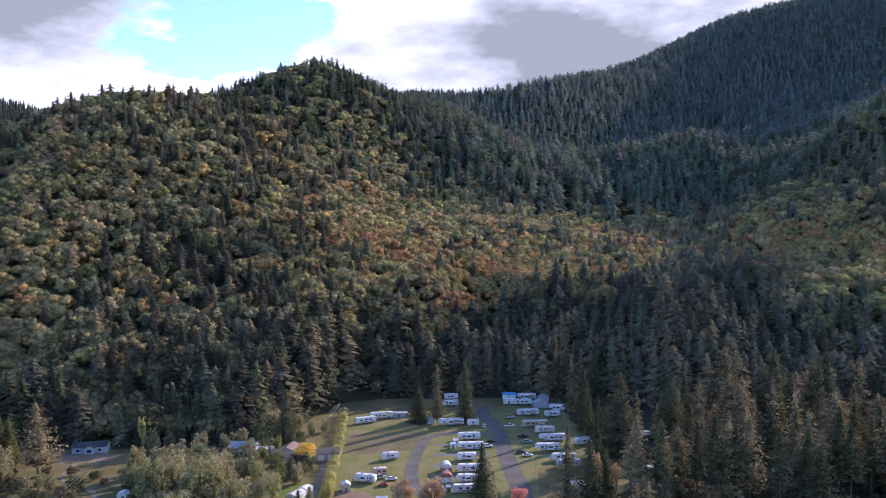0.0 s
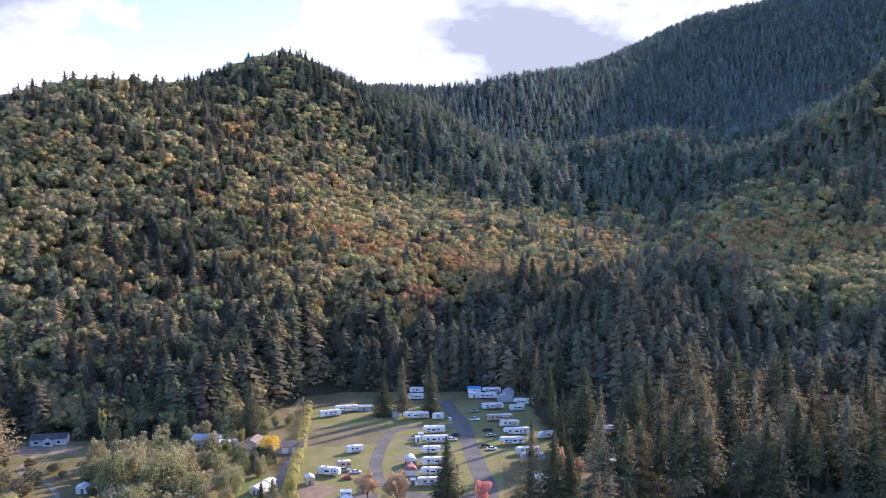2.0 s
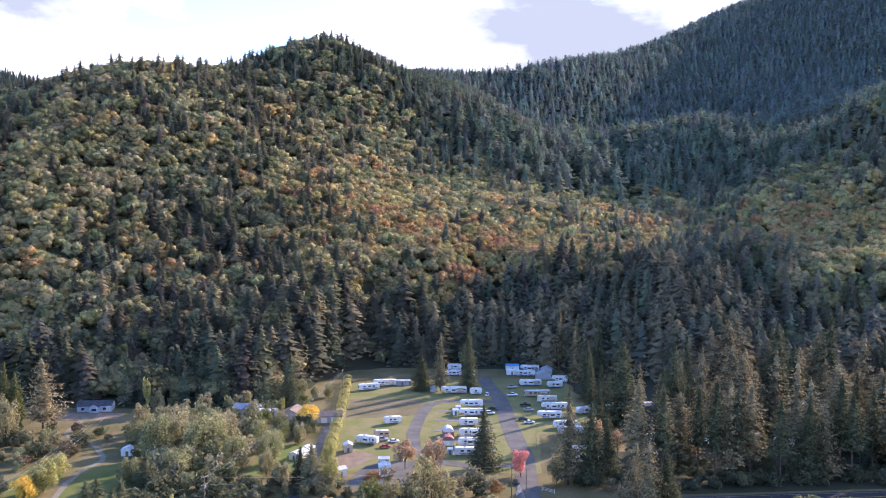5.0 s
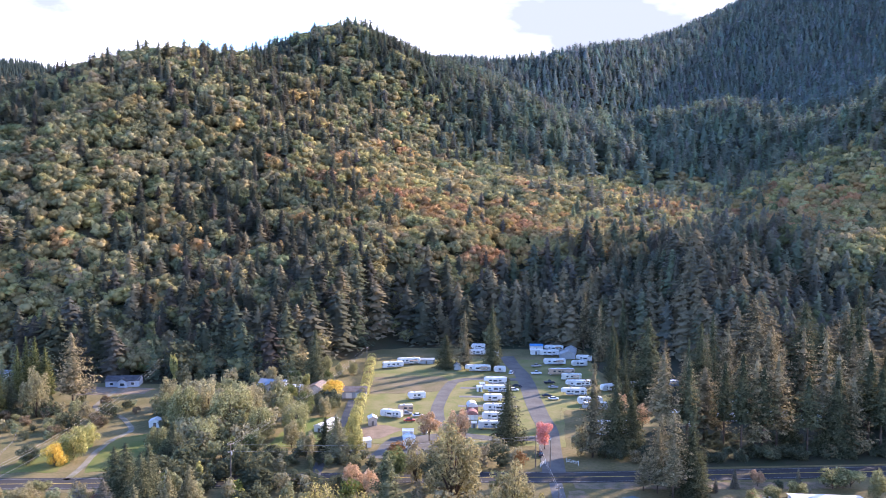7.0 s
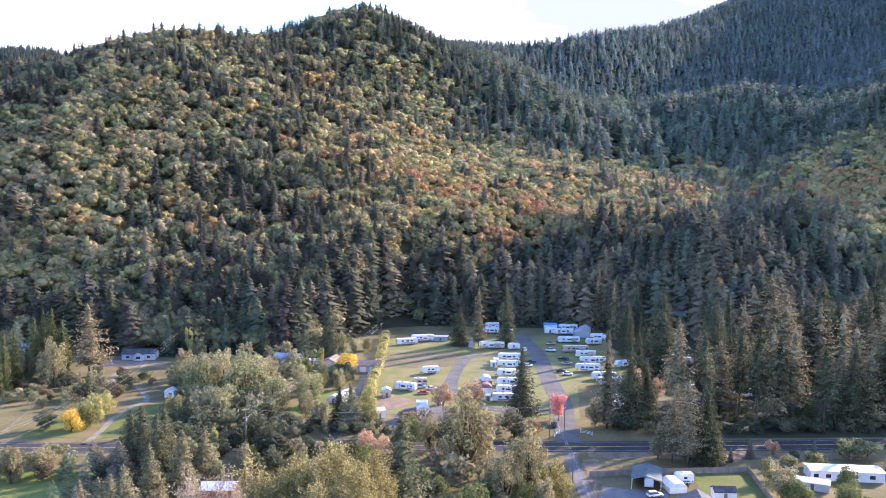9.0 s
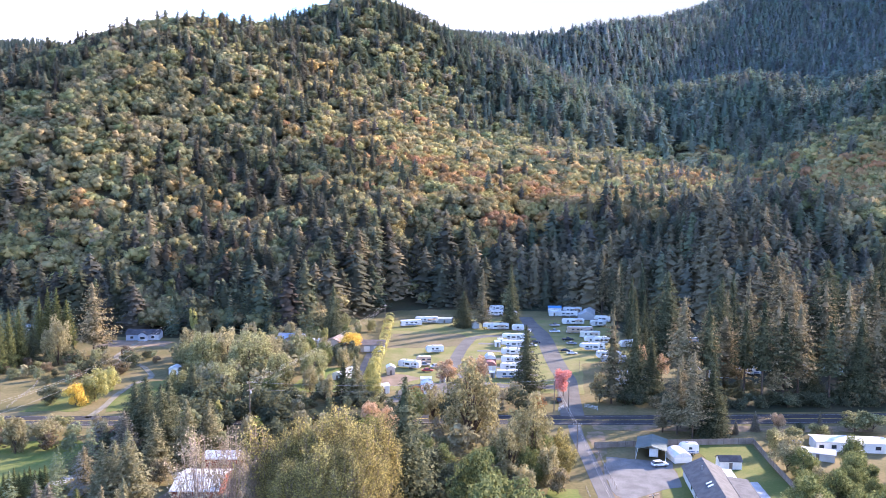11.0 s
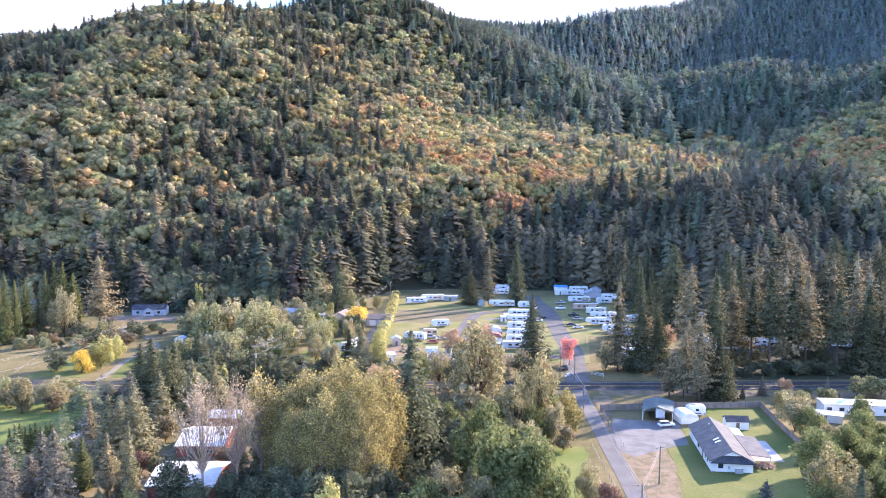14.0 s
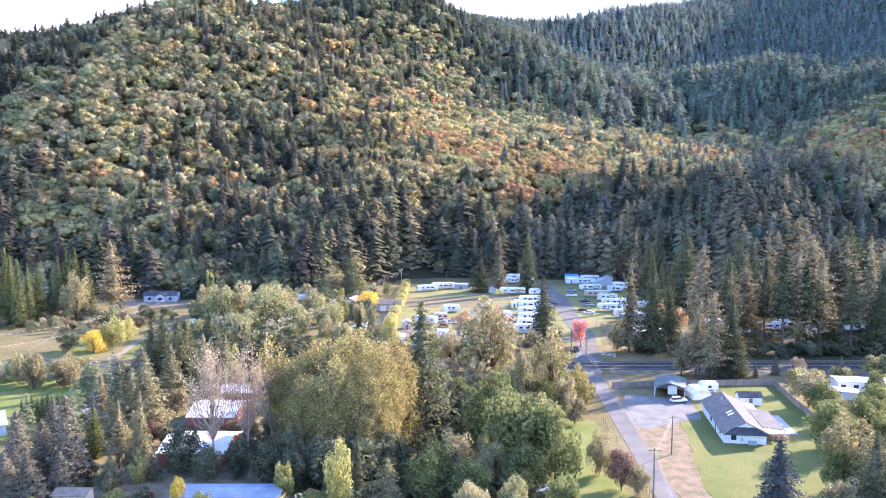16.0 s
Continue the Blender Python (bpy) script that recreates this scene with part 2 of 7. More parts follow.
M = {
    "soil": surface("forest_soil", (0.06, 0.05, 0.03), (0.042, 0.05, 0.026), scale=0.05, fine=0.6, rough=0.95),
    "meadow": surface("meadow", (0.115, 0.10, 0.04), (0.185, 0.145, 0.07), scale=0.06, fine=0.9, rough=0.95, bump=0.3),
    "lawn": surface("lawn", (0.102, 0.121, 0.032), (0.155, 0.148, 0.05), scale=0.09, fine=1.4, rough=0.95, bump=0.3),
    "park_lawn": surface("worn_park_lawn", (0.145, 0.15, 0.048), (0.21, 0.18, 0.08), scale=0.11, fine=1.0, rough=0.95, bump=0.3),
    "bright_lawn": surface("bright_lawn", (0.115, 0.142, 0.034), (0.165, 0.17, 0.052), scale=0.12, fine=1.5, rough=0.95, bump=0.3),
    "dry": surface("dry_grass", (0.185, 0.145, 0.085), (0.12, 0.105, 0.05), scale=0.1, fine=1.2, rough=0.95, bump=0.3),
    "verge": surface("dusty_verge", (0.225, 0.16, 0.108), (0.125, 0.11, 0.058), scale=0.38, fine=2.4, rough=0.95, bump=0.3),
    "dirt": surface("bare_dirt", (0.25, 0.18, 0.125), (0.165, 0.125, 0.08), scale=0.2, fine=2.0, rough=0.95, bump=0.3),
    "gravel": surface("gravel", (0.198, 0.189, 0.175), (0.135, 0.128, 0.118), scale=0.25, fine=4.0, rough=0.95, bump=0.4),
    "highway": surface("highway_asphalt", (0.06, 0.056, 0.053), (0.042, 0.039, 0.037), scale=0.12, fine=3.0, rough=0.9),
    "asphalt": surface("asphalt", (0.165, 0.155, 0.143), (0.115, 0.108, 0.1), scale=0.12, fine=3.0, rough=0.9),
    "park_asphalt": surface("park_asphalt", (0.145, 0.135, 0.12), (0.10, 0.093, 0.083), scale=0.15, fine=2.5, rough=0.9),
    "paint_line": surface("road_paint", (0.34, 0.33, 0.31), (0.15, 0.145, 0.135), scale=1.0, fine=6.0, rough=0.7),
    "paint_yellow": surface("yellow_road_paint", (0.65, 0.45, 0.06), (0.45, 0.32, 0.06), scale=1.0, fine=6.0, rough=0.7),
    "concrete": surface("concrete", (0.42, 0.41, 0.40), (0.33, 0.32, 0.31), scale=0.4, fine=4.0, rough=0.9),
    "bark": surface("bark", (0.12, 0.085, 0.06), (0.06, 0.045, 0.035), scale=0.8, fine=5.0, rough=0.95),
    "pale_bark": surface("pale_bark", (0.36, 0.28, 0.215), (0.22, 0.165, 0.125), scale=0.8, fine=5.0, rough=0.95),
    "pink_bark": surface("pinkish_bark", (0.40, 0.30, 0.235), (0.27, 0.195, 0.15), scale=0.8, fine=5.0, rough=0.95),
    "white": surface("white_gelcoat", (0.72, 0.71, 0.67), (0.58, 0.565, 0.53), scale=0.35, fine=4.0, rough=0.45),
    "cream": surface("cream_gelcoat", (0.74, 0.68, 0.56), (0.62, 0.56, 0.45), scale=0.35, fine=4.0, rough=0.45),
    "tan": surface("tan_siding", (0.50, 0.36, 0.25), (0.38, 0.27, 0.18), scale=0.35, fine=4.0, rough=0.6),
    "grey_body": surface("grey_siding", (0.42, 0.42, 0.41), (0.32, 0.32, 0.31), scale=0.35, fine=4.0, rough=0.6),
    "roof_white": surface("white_membrane", (0.74, 0.73, 0.70), (0.50, 0.485, 0.46), scale=0.5, fine=3.0, rough=0.7),
    "stripe_blue": surface("blue_stripe", (0.09, 0.15, 0.30), (0.07, 0.11, 0.22), rough=0.5),
    "stripe_tan": surface("tan_stripe", (0.38, 0.26, 0.16), (0.28, 0.19, 0.11), rough=0.5),
    "stripe_grey": surface("grey_stripe", (0.25, 0.25, 0.27), (0.18, 0.18, 0.2), rough=0.5),
    "black": surface("black_plastic", (0.03, 0.03, 0.032), (0.02, 0.02, 0.02), rough=0.6),
    "tyre": surface("tyre_rubber", (0.025, 0.025, 0.025), (0.04, 0.038, 0.035), rough=0.9),
    "chrome": surface("bare_metal", (0.55, 0.55, 0.56), (0.4, 0.4, 0.4), rough=0.35, metal=0.9),
    "glass": glass("dark_glass", (0.03, 0.04, 0.05)),
    "skylight_glass": glass("skylight_glass", (0.8, 0.82, 0.84)),
    "shingle": surface("grey_shingles", (0.15, 0.143, 0.137), (0.105, 0.1, 0.096), scale=0.6, fine=5.0, rough=0.95, bump=0.4),
    "brown_shingle": surface("brown_shingles", (0.26, 0.20, 0.155), (0.18, 0.135, 0.105), scale=0.6, fine=5.0, rough=0.95, bump=0.4),
    "dark_shingle": surface("dark_shingles", (0.085, 0.085, 0.09), (0.05, 0.05, 0.055), scale=0.6, fine=5.0, rough=0.95, bump=0.4),
    "green_metal": surface("green_metal_roof", (0.08, 0.112, 0.105), (0.055, 0.082, 0.078), scale=0.5, fine=3.0, rough=0.75),
    "white_metal": surface("white_metal_roof", (0.66, 0.65, 0.63), (0.50, 0.485, 0.46), scale=0.4, fine=3.0, rough=0.7),
    "blue_metal": surface("blue_grey_metal_roof", (0.30, 0.33, 0.37), (0.22, 0.245, 0.275), scale=0.4, fine=3.0, rough=0.75),
    "white_wall": surface("white_siding", (0.80, 0.77, 0.70), (0.70, 0.67, 0.60), scale=0.4, fine=3.0, rough=0.8),
    "tan_wall": surface("tan_wall", (0.55, 0.46, 0.36), (0.45, 0.37, 0.28), scale=0.4, fine=3.0, rough=0.8),
    "blue_wall": surface("blue_grey_siding", (0.40, 0.45, 0.52), (0.33, 0.37, 0.43), scale=0.4, fine=3.0, rough=0.8),
    "red_wall": surface("red_brown_siding", (0.36, 0.13, 0.085), (0.27, 0.095, 0.06), scale=0.4, fine=3.0, rough=0.85),
    "barn_red": surface("faded_red_boards", (0.34, 0.17, 0.14), (0.25, 0.12, 0.10), scale=0.5, fine=3.0, rough=0.85),
    "fence": surface("weathered_fence_boards", (0.30, 0.24, 0.19), (0.21, 0.165, 0.125), scale=0.5, fine=6.0, rough=0.9),
    "wood": surface("weathered_wood", (0.22, 0.175, 0.135), (0.14, 0.11, 0.085), scale=0.8, fine=6.0, rough=0.9),
    "cut_wood": surface("split_wood", (0.52, 0.33, 0.2), (0.35, 0.2, 0.12), scale=0.8, fine=4.0, rough=0.9),
    "wire": surface("aluminium_wire", (0.42, 0.40, 0.38), (0.34, 0.33, 0.31), rough=0.5),
    "tarp": surface("tarpaulin", (0.10, 0.30, 0.55), (0.08, 0.22, 0.42), rough=0.6),
    "car_white": surface("white_car_paint", (0.80, 0.80, 0.80), (0.74, 0.74, 0.74), rough=0.25),
    "car_silver": surface("silver_car_paint", (0.50, 0.51, 0.53), (0.45, 0.46, 0.48), rough=0.25, metal=0.4),
    "car_dark": surface("dark_car_paint", (0.03, 0.035, 0.045), (0.02, 0.022, 0.03), rough=0.25),
    "car_red": surface("red_car_paint", (0.45, 0.07, 0.05), (0.36, 0.05, 0.04), rough=0.3),
    "wild": foliage("hillside_leaves", None, 0.35, 0.3),
    "wild_needles": foliage("hillside_needles", None, 0.25, 0.25),
    "fir": foliage("fir_needles", ((0.066, 0.073, 0.038), (0.138, 0.134, 0.072)), 0.25, 0.42),
    "cedar": foliage("cedar_sprays", ((0.16, 0.148, 0.078), (0.28, 0.25, 0.135)), 0.32, 0.22),
    "spruce": foliage("blue_spruce_needles", ((0.125, 0.112, 0.08), (0.235, 0.205, 0.145)), 0.28, 0.22),
    "pine": foliage("dry_pine_needles", ((0.135, 0.117, 0.064), (0.29, 0.23, 0.128)), 0.3, 0.4),
    "column": foliage("arborvitae_sprays", ((0.075, 0.085, 0.035), (0.185, 0.18, 0.065)), 0.25, 0.2),
    "olive": foliage("olive_leaves", ((0.25, 0.225, 0.12), (0.42, 0.365, 0.20)), 0.5, 0.35),
    "green": foliage("green_leaves", ((0.11, 0.13, 0.05), (0.235, 0.245, 0.10)), 0.48, 0.25),
    "willow": foliage("pale_green_leaves", ((0.19, 0.19, 0.088), (0.35, 0.33, 0.16)), 0.46, 0.4),
    "poplar": foliage("yellowing_poplar_leaves", ((0.16, 0.142, 0.063), (0.285, 0.245, 0.098), (0.54, 0.44, 0.145)), 0.4, 0.25),
    "yellow": foliage("yellow_leaves", ((0.52, 0.34, 0.05), (0.76, 0.54, 0.11)), 0.35),
    "lime": foliage("yellow_green_leaves", ((0.29, 0.28, 0.10), (0.48, 0.43, 0.16)), 0.45),
    "orange": foliage("peach_brown_leaves", ((0.40, 0.27, 0.15), (0.60, 0.41, 0.25)), 0.42),
    "red": foliage("red_leaves", ((0.60, 0.22, 0.17), (0.80, 0.40, 0.32)), 0.42),
    "maroon": foliage("maroon_leaves", ((0.13, 0.075, 0.055), (0.27, 0.165, 0.115)), 0.3),
    "tan_leaf": foliage("tan_olive_leaves", ((0.21, 0.185, 0.09), (0.37, 0.315, 0.155)), 0.45, 0.25),
    "deep_green": foliage("deep_green_leaves", ((0.075, 0.085, 0.05), (0.17, 0.175, 0.105)), 0.35),
    "olive_pine": foliage("olive_pine_needles", ((0.14, 0.13, 0.075), (0.27, 0.23, 0.14)), 0.34, 0.3),
    "track": surface("pale_track", (0.24, 0.21, 0.17), (0.15, 0.14, 0.085), scale=0.3, fine=3.0, rough=0.95, bump=0.3),
    "blue_needles": foliage("dark_blue_spruce_needles", ((0.05, 0.054, 0.052), (0.10, 0.103, 0.098)), 0.2, 0.22),
    "twigs": foliage("sparse_pinkish_leaves", ((0.36, 0.28, 0.18), (0.52, 0.41, 0.26)), 0.4),
}

# ---- builders ----
def link_mesh(name, verts, faces, material, parent=None, label="", smooth=False, colours=None):
    me = bpy.data.meshes.new(name)
    me.from_pydata([tuple(v) for v in verts], [], [tuple(f) for f in faces])
    me.materials.append(material)
    if smooth:
        me.polygons.foreach_set("use_smooth", [True] * len(me.polygons))
    return put(name, me, parent, label)


def put(name, me, parent=None, label=""):
    ob = new(name, me)
    ob.parent = parent
    if label:
        ob["label"] = label
    return ob


def big_mesh(name, verts, tris, material, colours=None, smooth=False):
    """A large triangle mesh from arrays, with an optional colour a vertex."""
    me = bpy.data.meshes.new(name)
    n, k = len(verts), len(tris)
    me.vertices.add(n)
    me.vertices.foreach_set("co", np.ascontiguousarray(verts, dtype=np.float32).ravel())
    me.loops.add(3 * k)
    me.loops.foreach_set("vertex_index", np.ascontiguousarray(tris, dtype=np.int32).ravel())
    me.polygons.add(k)
    me.polygons.foreach_set("loop_start", np.arange(0, 3 * k, 3, dtype=np.int32))
    if smooth:
        me.polygons.foreach_set("use_smooth", np.ones(k, dtype=bool))
    me.materials.append(material)
    if colours is not None:
        at = me.attributes.new("leaf_colour", "FLOAT_COLOR", "POINT")
        at.data.foreach_set("color", np.ascontiguousarray(colours, dtype=np.float32).ravel())
    me.update(calc_edges=True)
    return me


def box_bm(bm, x0, x1, y0, y1, z0, z1, bevel=0.0):
    vs = [bm.verts.new(p) for p in ((x0, y0, z0), (x1, y0, z0), (x1, y1, z0), (x0, y1, z0), (x0, y0, z1), (x1, y0, z1), (x1, y1, z1), (x0, y1, z1))]
    fs = [bm.faces.new([vs[i] for i in f]) for f in ((3, 2, 1, 0), (4, 5, 6, 7), (0, 1, 5, 4), (1, 2, 6, 5), (2, 3, 7, 6), (3, 0, 4, 7))]
    if bevel:
        bmesh.ops.bevel(bm, geom=list({e for f in fs for e in f.edges}), offset=bevel, segments=2, affect="EDGES", profile=0.5)
    return bm


def prism_bm(bm, outline, y0, y1, bevel=0.0, axis="y"):
    """An outline in x and z drawn out along y (or, with axis x, an outline in y and z along x)."""
    def at(p, d):
        return (p[0], d, p[1]) if axis == "y" else (d, p[0], p[1])
    a, b = [bm.verts.new(at(p, y0)) for p in outline], [bm.verts.new(at(p, y1)) for p in outline]
    fs = [bm.faces.new(a), bm.faces.new(list(reversed(b)))]
    n = len(outline)
    for i in range(n):
        fs.append(bm.faces.new([a[(i + 1) % n], a[i], b[i], b[(i + 1) % n]]))
    bmesh.ops.recalc_face_normals(bm, faces=fs)
    if bevel:
        bmesh.ops.bevel(bm, geom=list({e for f in fs for e in f.edges}), offset=bevel, segments=2, affect="EDGES", profile=0.5)
    return bm


def part(name, bm, material, parent=None, label=""):
    """Links a bmesh as one mesh object under a thing or a part."""
    me = bpy.data.meshes.new(name)
    bm.to_mesh(me)
    bm.free()
    me.materials.append(material)
    return put(name, me, parent, label)


def box(name, material, parent, x0, x1, y0, y1, z0, z1, bevel=0.0, label=""):
    return part(name, box_bm(bmesh.new(), x0, x1, y0, y1, z0, z1, bevel), material, parent, label)


def drum(name, material, parent, centre, radius, length, axis="y", n=14, label="", r2=None):
    bm = bmesh.new()
    bmesh.ops.create_cone(bm, cap_ends=True, segments=n, radius1=radius, radius2=radius if r2 is None else r2, depth=length)
    turn = {"y": pose(0, 0, 0, 90, 0, 0), "x": pose(0, 0, 0, 0, 90, 0), "z": Matrix()}[axis]
    bmesh.ops.transform(bm, matrix=Matrix.Translation(centre) @ turn, verts=bm.verts)
    return part(name, bm, material, parent, label)


def base(name, x, y, z=0.0, turn=0.0, label="", category="", group="", kind=""):
    ob = new(name)
    ob.empty_display_size = 0.3
    ob.matrix_world = pose(x, y, z, 0, 0, turn)
    return tagged(ob, label, category, group, kind)


# ---- the lie of the land ----
# hills as (x, y, height, spread): the wooded hill in front, then the mountains behind it
FRONT_HILLS = [(-315, 865, 12, 70), (-210, 560, 2, 110), (30, 560, 1, 110), (210, 560, 38, 120), (-100, 600, 30, 110), (-470, 640, 17, 130), (-330, 640, 29, 110), (-230, 700, -7, 110), (60, 700, 17, 120), (620, 700, 111, 190), (-620, 720, 152, 170), (330, 720, 7, 140), (-430, 720, -47, 90), (-330, 740, -3, 70), (-330, 800, 163, 140), (-60, 800, 24, 130), (330, 800, 33, 80), (-190, 880, 21, 130), (200, 900, -3, 130), (430, 900, -21, 140), (-70, 920, -30, 80), (-235, 925, 7, 70), (700, 950, 47, 120)]
BACK_HILLS = [(20, 960, 59, 140), (-110, 1000, 58, 130), (-185, 1000, 97, 80), (320, 1010, -3, 90), (620, 1050, 172, 220), (300, 1060, 45, 140), (-80, 1250, 207, 170), (560, 1250, -23, 140), (95, 1255, -81, 100), (300, 1270, -23, 110), (-80, 1330, 16, 100), (480, 1350, 55, 230), (60, 1400, 71, 170), (0, 1400, 14, 110), (220, 1420, 92, 190), (800, 1450, 296, 300), (1000, 1480, 209, 220), (130, 1480, 67, 110), (330, 1500, 76, 130), (480, 1500, 84, 120), (640, 1500, 46, 150), (-1200, 2100, 372, 380)]

# spurs and side valleys as (x0, y0, x1, y1, rise at either end, half width)
SUN_OPENING, RECEDE = 0.8, 3.0
SPURS = [(425, 870, 600, 915, 38, 52, 34), (335, 716, 400, 740, 9, 14, 50),
         (175, 1115, 300, 1105, 12, 8, 42), (225, 1245, 340, 1235, -34, -30, 46), (430, 1215, 640, 1215, -75, -130, 75), (445, 1060, 620, 1040, -65, -120, 58),
         (-300, 545, -235, 490, 16, 9, 48), (70, 765, 135, 775, 11, 11, 45)]


def recede(x, y):
    """How far the mountains beyond the head of the valley draw back to the east: a stretch, and the row it comes from."""
    f = np.clip((x / np.maximum(y, 1.0) - 0.06) / 0.34, 0, 1)
    row = np.where(y > 1160, 1160 + (y - 1160) / (1 + RECEDE * f * f * (3 - 2 * f)), y)
    return y / row, row


def ground_z(x, y):
    """Height of the ground: the near hills as they are, the mountains behind them larger and farther to the east."""
    x, y = np.asarray(x, float), np.asarray(y, float)
    q, row = recede(x, np.maximum(y, 1.0))
    # an unseen rise added to keep the sun off the middle spur
    shading_rise = 42 * np.exp(-((x - 1080) ** 2 + (y - 1650) ** 2) / (2 * 150 ** 2))
    return np.where(y > 1160, 110 + (hill_z(x / q, row) - 110) * q, hill_z(x, y)) + shading_rise


def hill_z(x, y):
    """A flat valley floor, and hills beyond its edge."""
    edge = 395 + 105 / (1 + np.exp(-(x + 85) / 8)) - 75 / (1 + np.exp(-(x - 110) / 12))
    spurs = 1 / (1 + np.exp(-(x + 50) / 15))
    t = np.clip((y - edge) / (80 + spurs * (42 + 26 * np.sin(x / 29 + 0.8) + 14 * np.sin(x / 12.5))), 0, 1)
    z = np.zeros(np.broadcast(x, y).shape)
    for cx, cy, h, s in FRONT_HILLS + BACK_HILLS:
        z = z + h * np.exp(-((x - cx) ** 2 + (y - cy) ** 2) / (2 * s * s))
    for x0, y0, x1, y1, h0, h1, s in SPURS:
        lx, ly = x1 - x0, y1 - y0
        f = np.clip(((x - x0) * lx + (y - y0) * ly) / (lx * lx + ly * ly), 0, 1)
        z = z + (h0 + (h1 - h0) * f) * np.exp(-((x - x0 - f * lx) ** 2 + (y - y0 - f * ly) ** 2) / (2 * s * s))
    # out of sight to the east the hills are lowered to let the sun through
    z = z * (1 - SUN_OPENING / (1 + np.exp(-(x - 0.6 * y - 65) / 24)))
    far = np.clip((y - 1500) / 1500, 0, 1) * 80
    return np.maximum(t * t * (3 - 2 * t) * z, 0) + far * t


def build_ground():
    def axis(lo, hi, step, far):
        mid = np.arange(lo, hi + 1, step)
        out = np.concatenate([np.arange(25, 1150, 25), [1300, 1600, 2200, far]])
        return np.concatenate([(lo - out)[::-1], mid, hi + out])
    xs, ys = axis(-760, 960, 8, 3500), axis(60, 1660, 8, 3200)
    gx, gy = np.meshgrid(xs, ys)
    gz = ground_z(gx, gy)
    n = len(xs)
    idx = np.arange(len(ys) * n).reshape(len(ys), n)
    a, b, c, d = idx[:-1, :-1].ravel(), idx[:-1, 1:].ravel(), idx[1:, 1:].ravel(), idx[1:, :-1].ravel()
    tris = np.concatenate([np.stack([a, b, c], 1), np.stack([a, c, d], 1)])
    me = big_mesh("ground", np.stack([gx.ravel(), gy.ravel(), gz.ravel()], 1), tris, M["soil"])
    me.polygons.foreach_set("use_smooth", [True] * len(me.polygons))
    tagged(put("ground", me), "brown forest soil and rough grass of a valley floor and hillsides", "ground", kind="structure")


build_ground()


def sheet(name, outline, material, z, label, category, wobble=0.0, step=3.0):
    """A thin slab over the valley floor with a slightly ragged rim."""
    rng = random.Random(len(outline) * 131 + int(outline[0][0] * 7))
    pts = []
    for (x0, y0), (x1, y1) in zip(outline, outline[1:] + outline[:1]):
        k = max(1, int(math.hypot(x1 - x0, y1 - y0) / step))
        for i in range(k):
            f = i / k
            pts.append((x0 + (x1 - x0) * f + rng.uniform(-wobble, wobble), y0 + (y1 - y0) * f + rng.uniform(-wobble, wobble)))
    bm = bmesh.new()
    top = [bm.verts.new((x, y, z)) for x, y in pts]
    low = [bm.verts.new((x, y, -0.2)) for x, y in pts]
    f = bm.faces.new(top)
    if f.normal.z < 0:
        f.normal_flip()
    f.normal_update()
    for i in range(len(pts)):
        bm.faces.new((top[i], low[i], low[(i + 1) % len(pts)], top[(i + 1) % len(pts)]))
    bmesh.ops.triangulate(bm, faces=[f])
    bmesh.ops.recalc_face_normals(bm, faces=bm.faces)
    return tagged(part(name, bm, material), label, category, kind="structure")


def strip_points(line, width):
    """The two rims of a strip along a line, smoothed."""
    pts = np.array(line, float)
    t = np.linspace(0, len(pts) - 1, (len(pts) - 1) * 8 + 1)
    k = np.arange(len(pts))
    x, y = np.interp(t, k, pts[:, 0]), np.interp(t, k, pts[:, 1])
    for _ in range(3):
        x[1:-1], y[1:-1] = (x[:-2] + 2 * x[1:-1] + x[2:]) / 4, (y[:-2] + 2 * y[1:-1] + y[2:]) / 4
    dx, dy = np.gradient(x), np.gradient(y)
    n = np.hypot(dx, dy)
    nx, ny = -dy / n, dx / n
    return np.stack([x + nx * width / 2, y + ny * width / 2], 1), np.stack([x - nx * width / 2, y - ny * width / 2], 1)


def strip(name, line, width, material, z, label="", category="", parent=None):
    a, b = strip_points(line, width)
    n = len(a)
    verts = [(*p, z) for p in a] + [(*p, z) for p in b] + [(*p, -0.2) for p in a] + [(*p, -0.2) for p in b]
    faces = []
    for i in range(n - 1):
        faces += [(i, n + i, n + i + 1, i + 1), (2 * n + i, i, i + 1, 2 * n + i + 1), (n + i, 3 * n + i, 3 * n + i + 1, n + i + 1)]
    ob = link_mesh(name, verts, faces, material, parent, label)
    return tagged(ob, label, category, kind="structure") if parent is None else ob


# ---- valley floor ----
sheet("meadow", [(-420, 60), (300, 60), (300, 330), (95, 318), (62, 430), (58, 505), (-75, 500), (-90, 410), (-250, 405), (-420, 390)], M["meadow"], 0.02,
      "rough olive meadow with dry patches on the valley floor", "meadow", 2.0, 8)
sheet("park_lawn", [(-60, 308), (30, 308), (34, 360), (58, 375), (58, 470), (-15, 470), (-62, 458), (-56, 380)], M["park_lawn"], 0.06,
      "mown green lawn of the trailer park", "lawn", 0.6)
sheet("dry_patch", [(-56, 383), (-20, 391), (-14, 402), (-22, 424), (-56, 420)], M["dry"], 0.09, "dry yellowish grass beside the trailer park drive", "grass", 1.2)
sheet("bare_patch", [(-47, 312), (-38, 316), (-32, 328), (-45, 334), (-51, 325)], M["dirt"], 0.09, "patch of bare reddish dirt", "dirt", 1.0)
sheet("lower_yard", [(-42, 290), (-14, 290), (-18, 322), (-36, 316)], M["park_asphalt"], 0.1, "worn asphalt yard at the edge of the park", "pavement", 0.5)
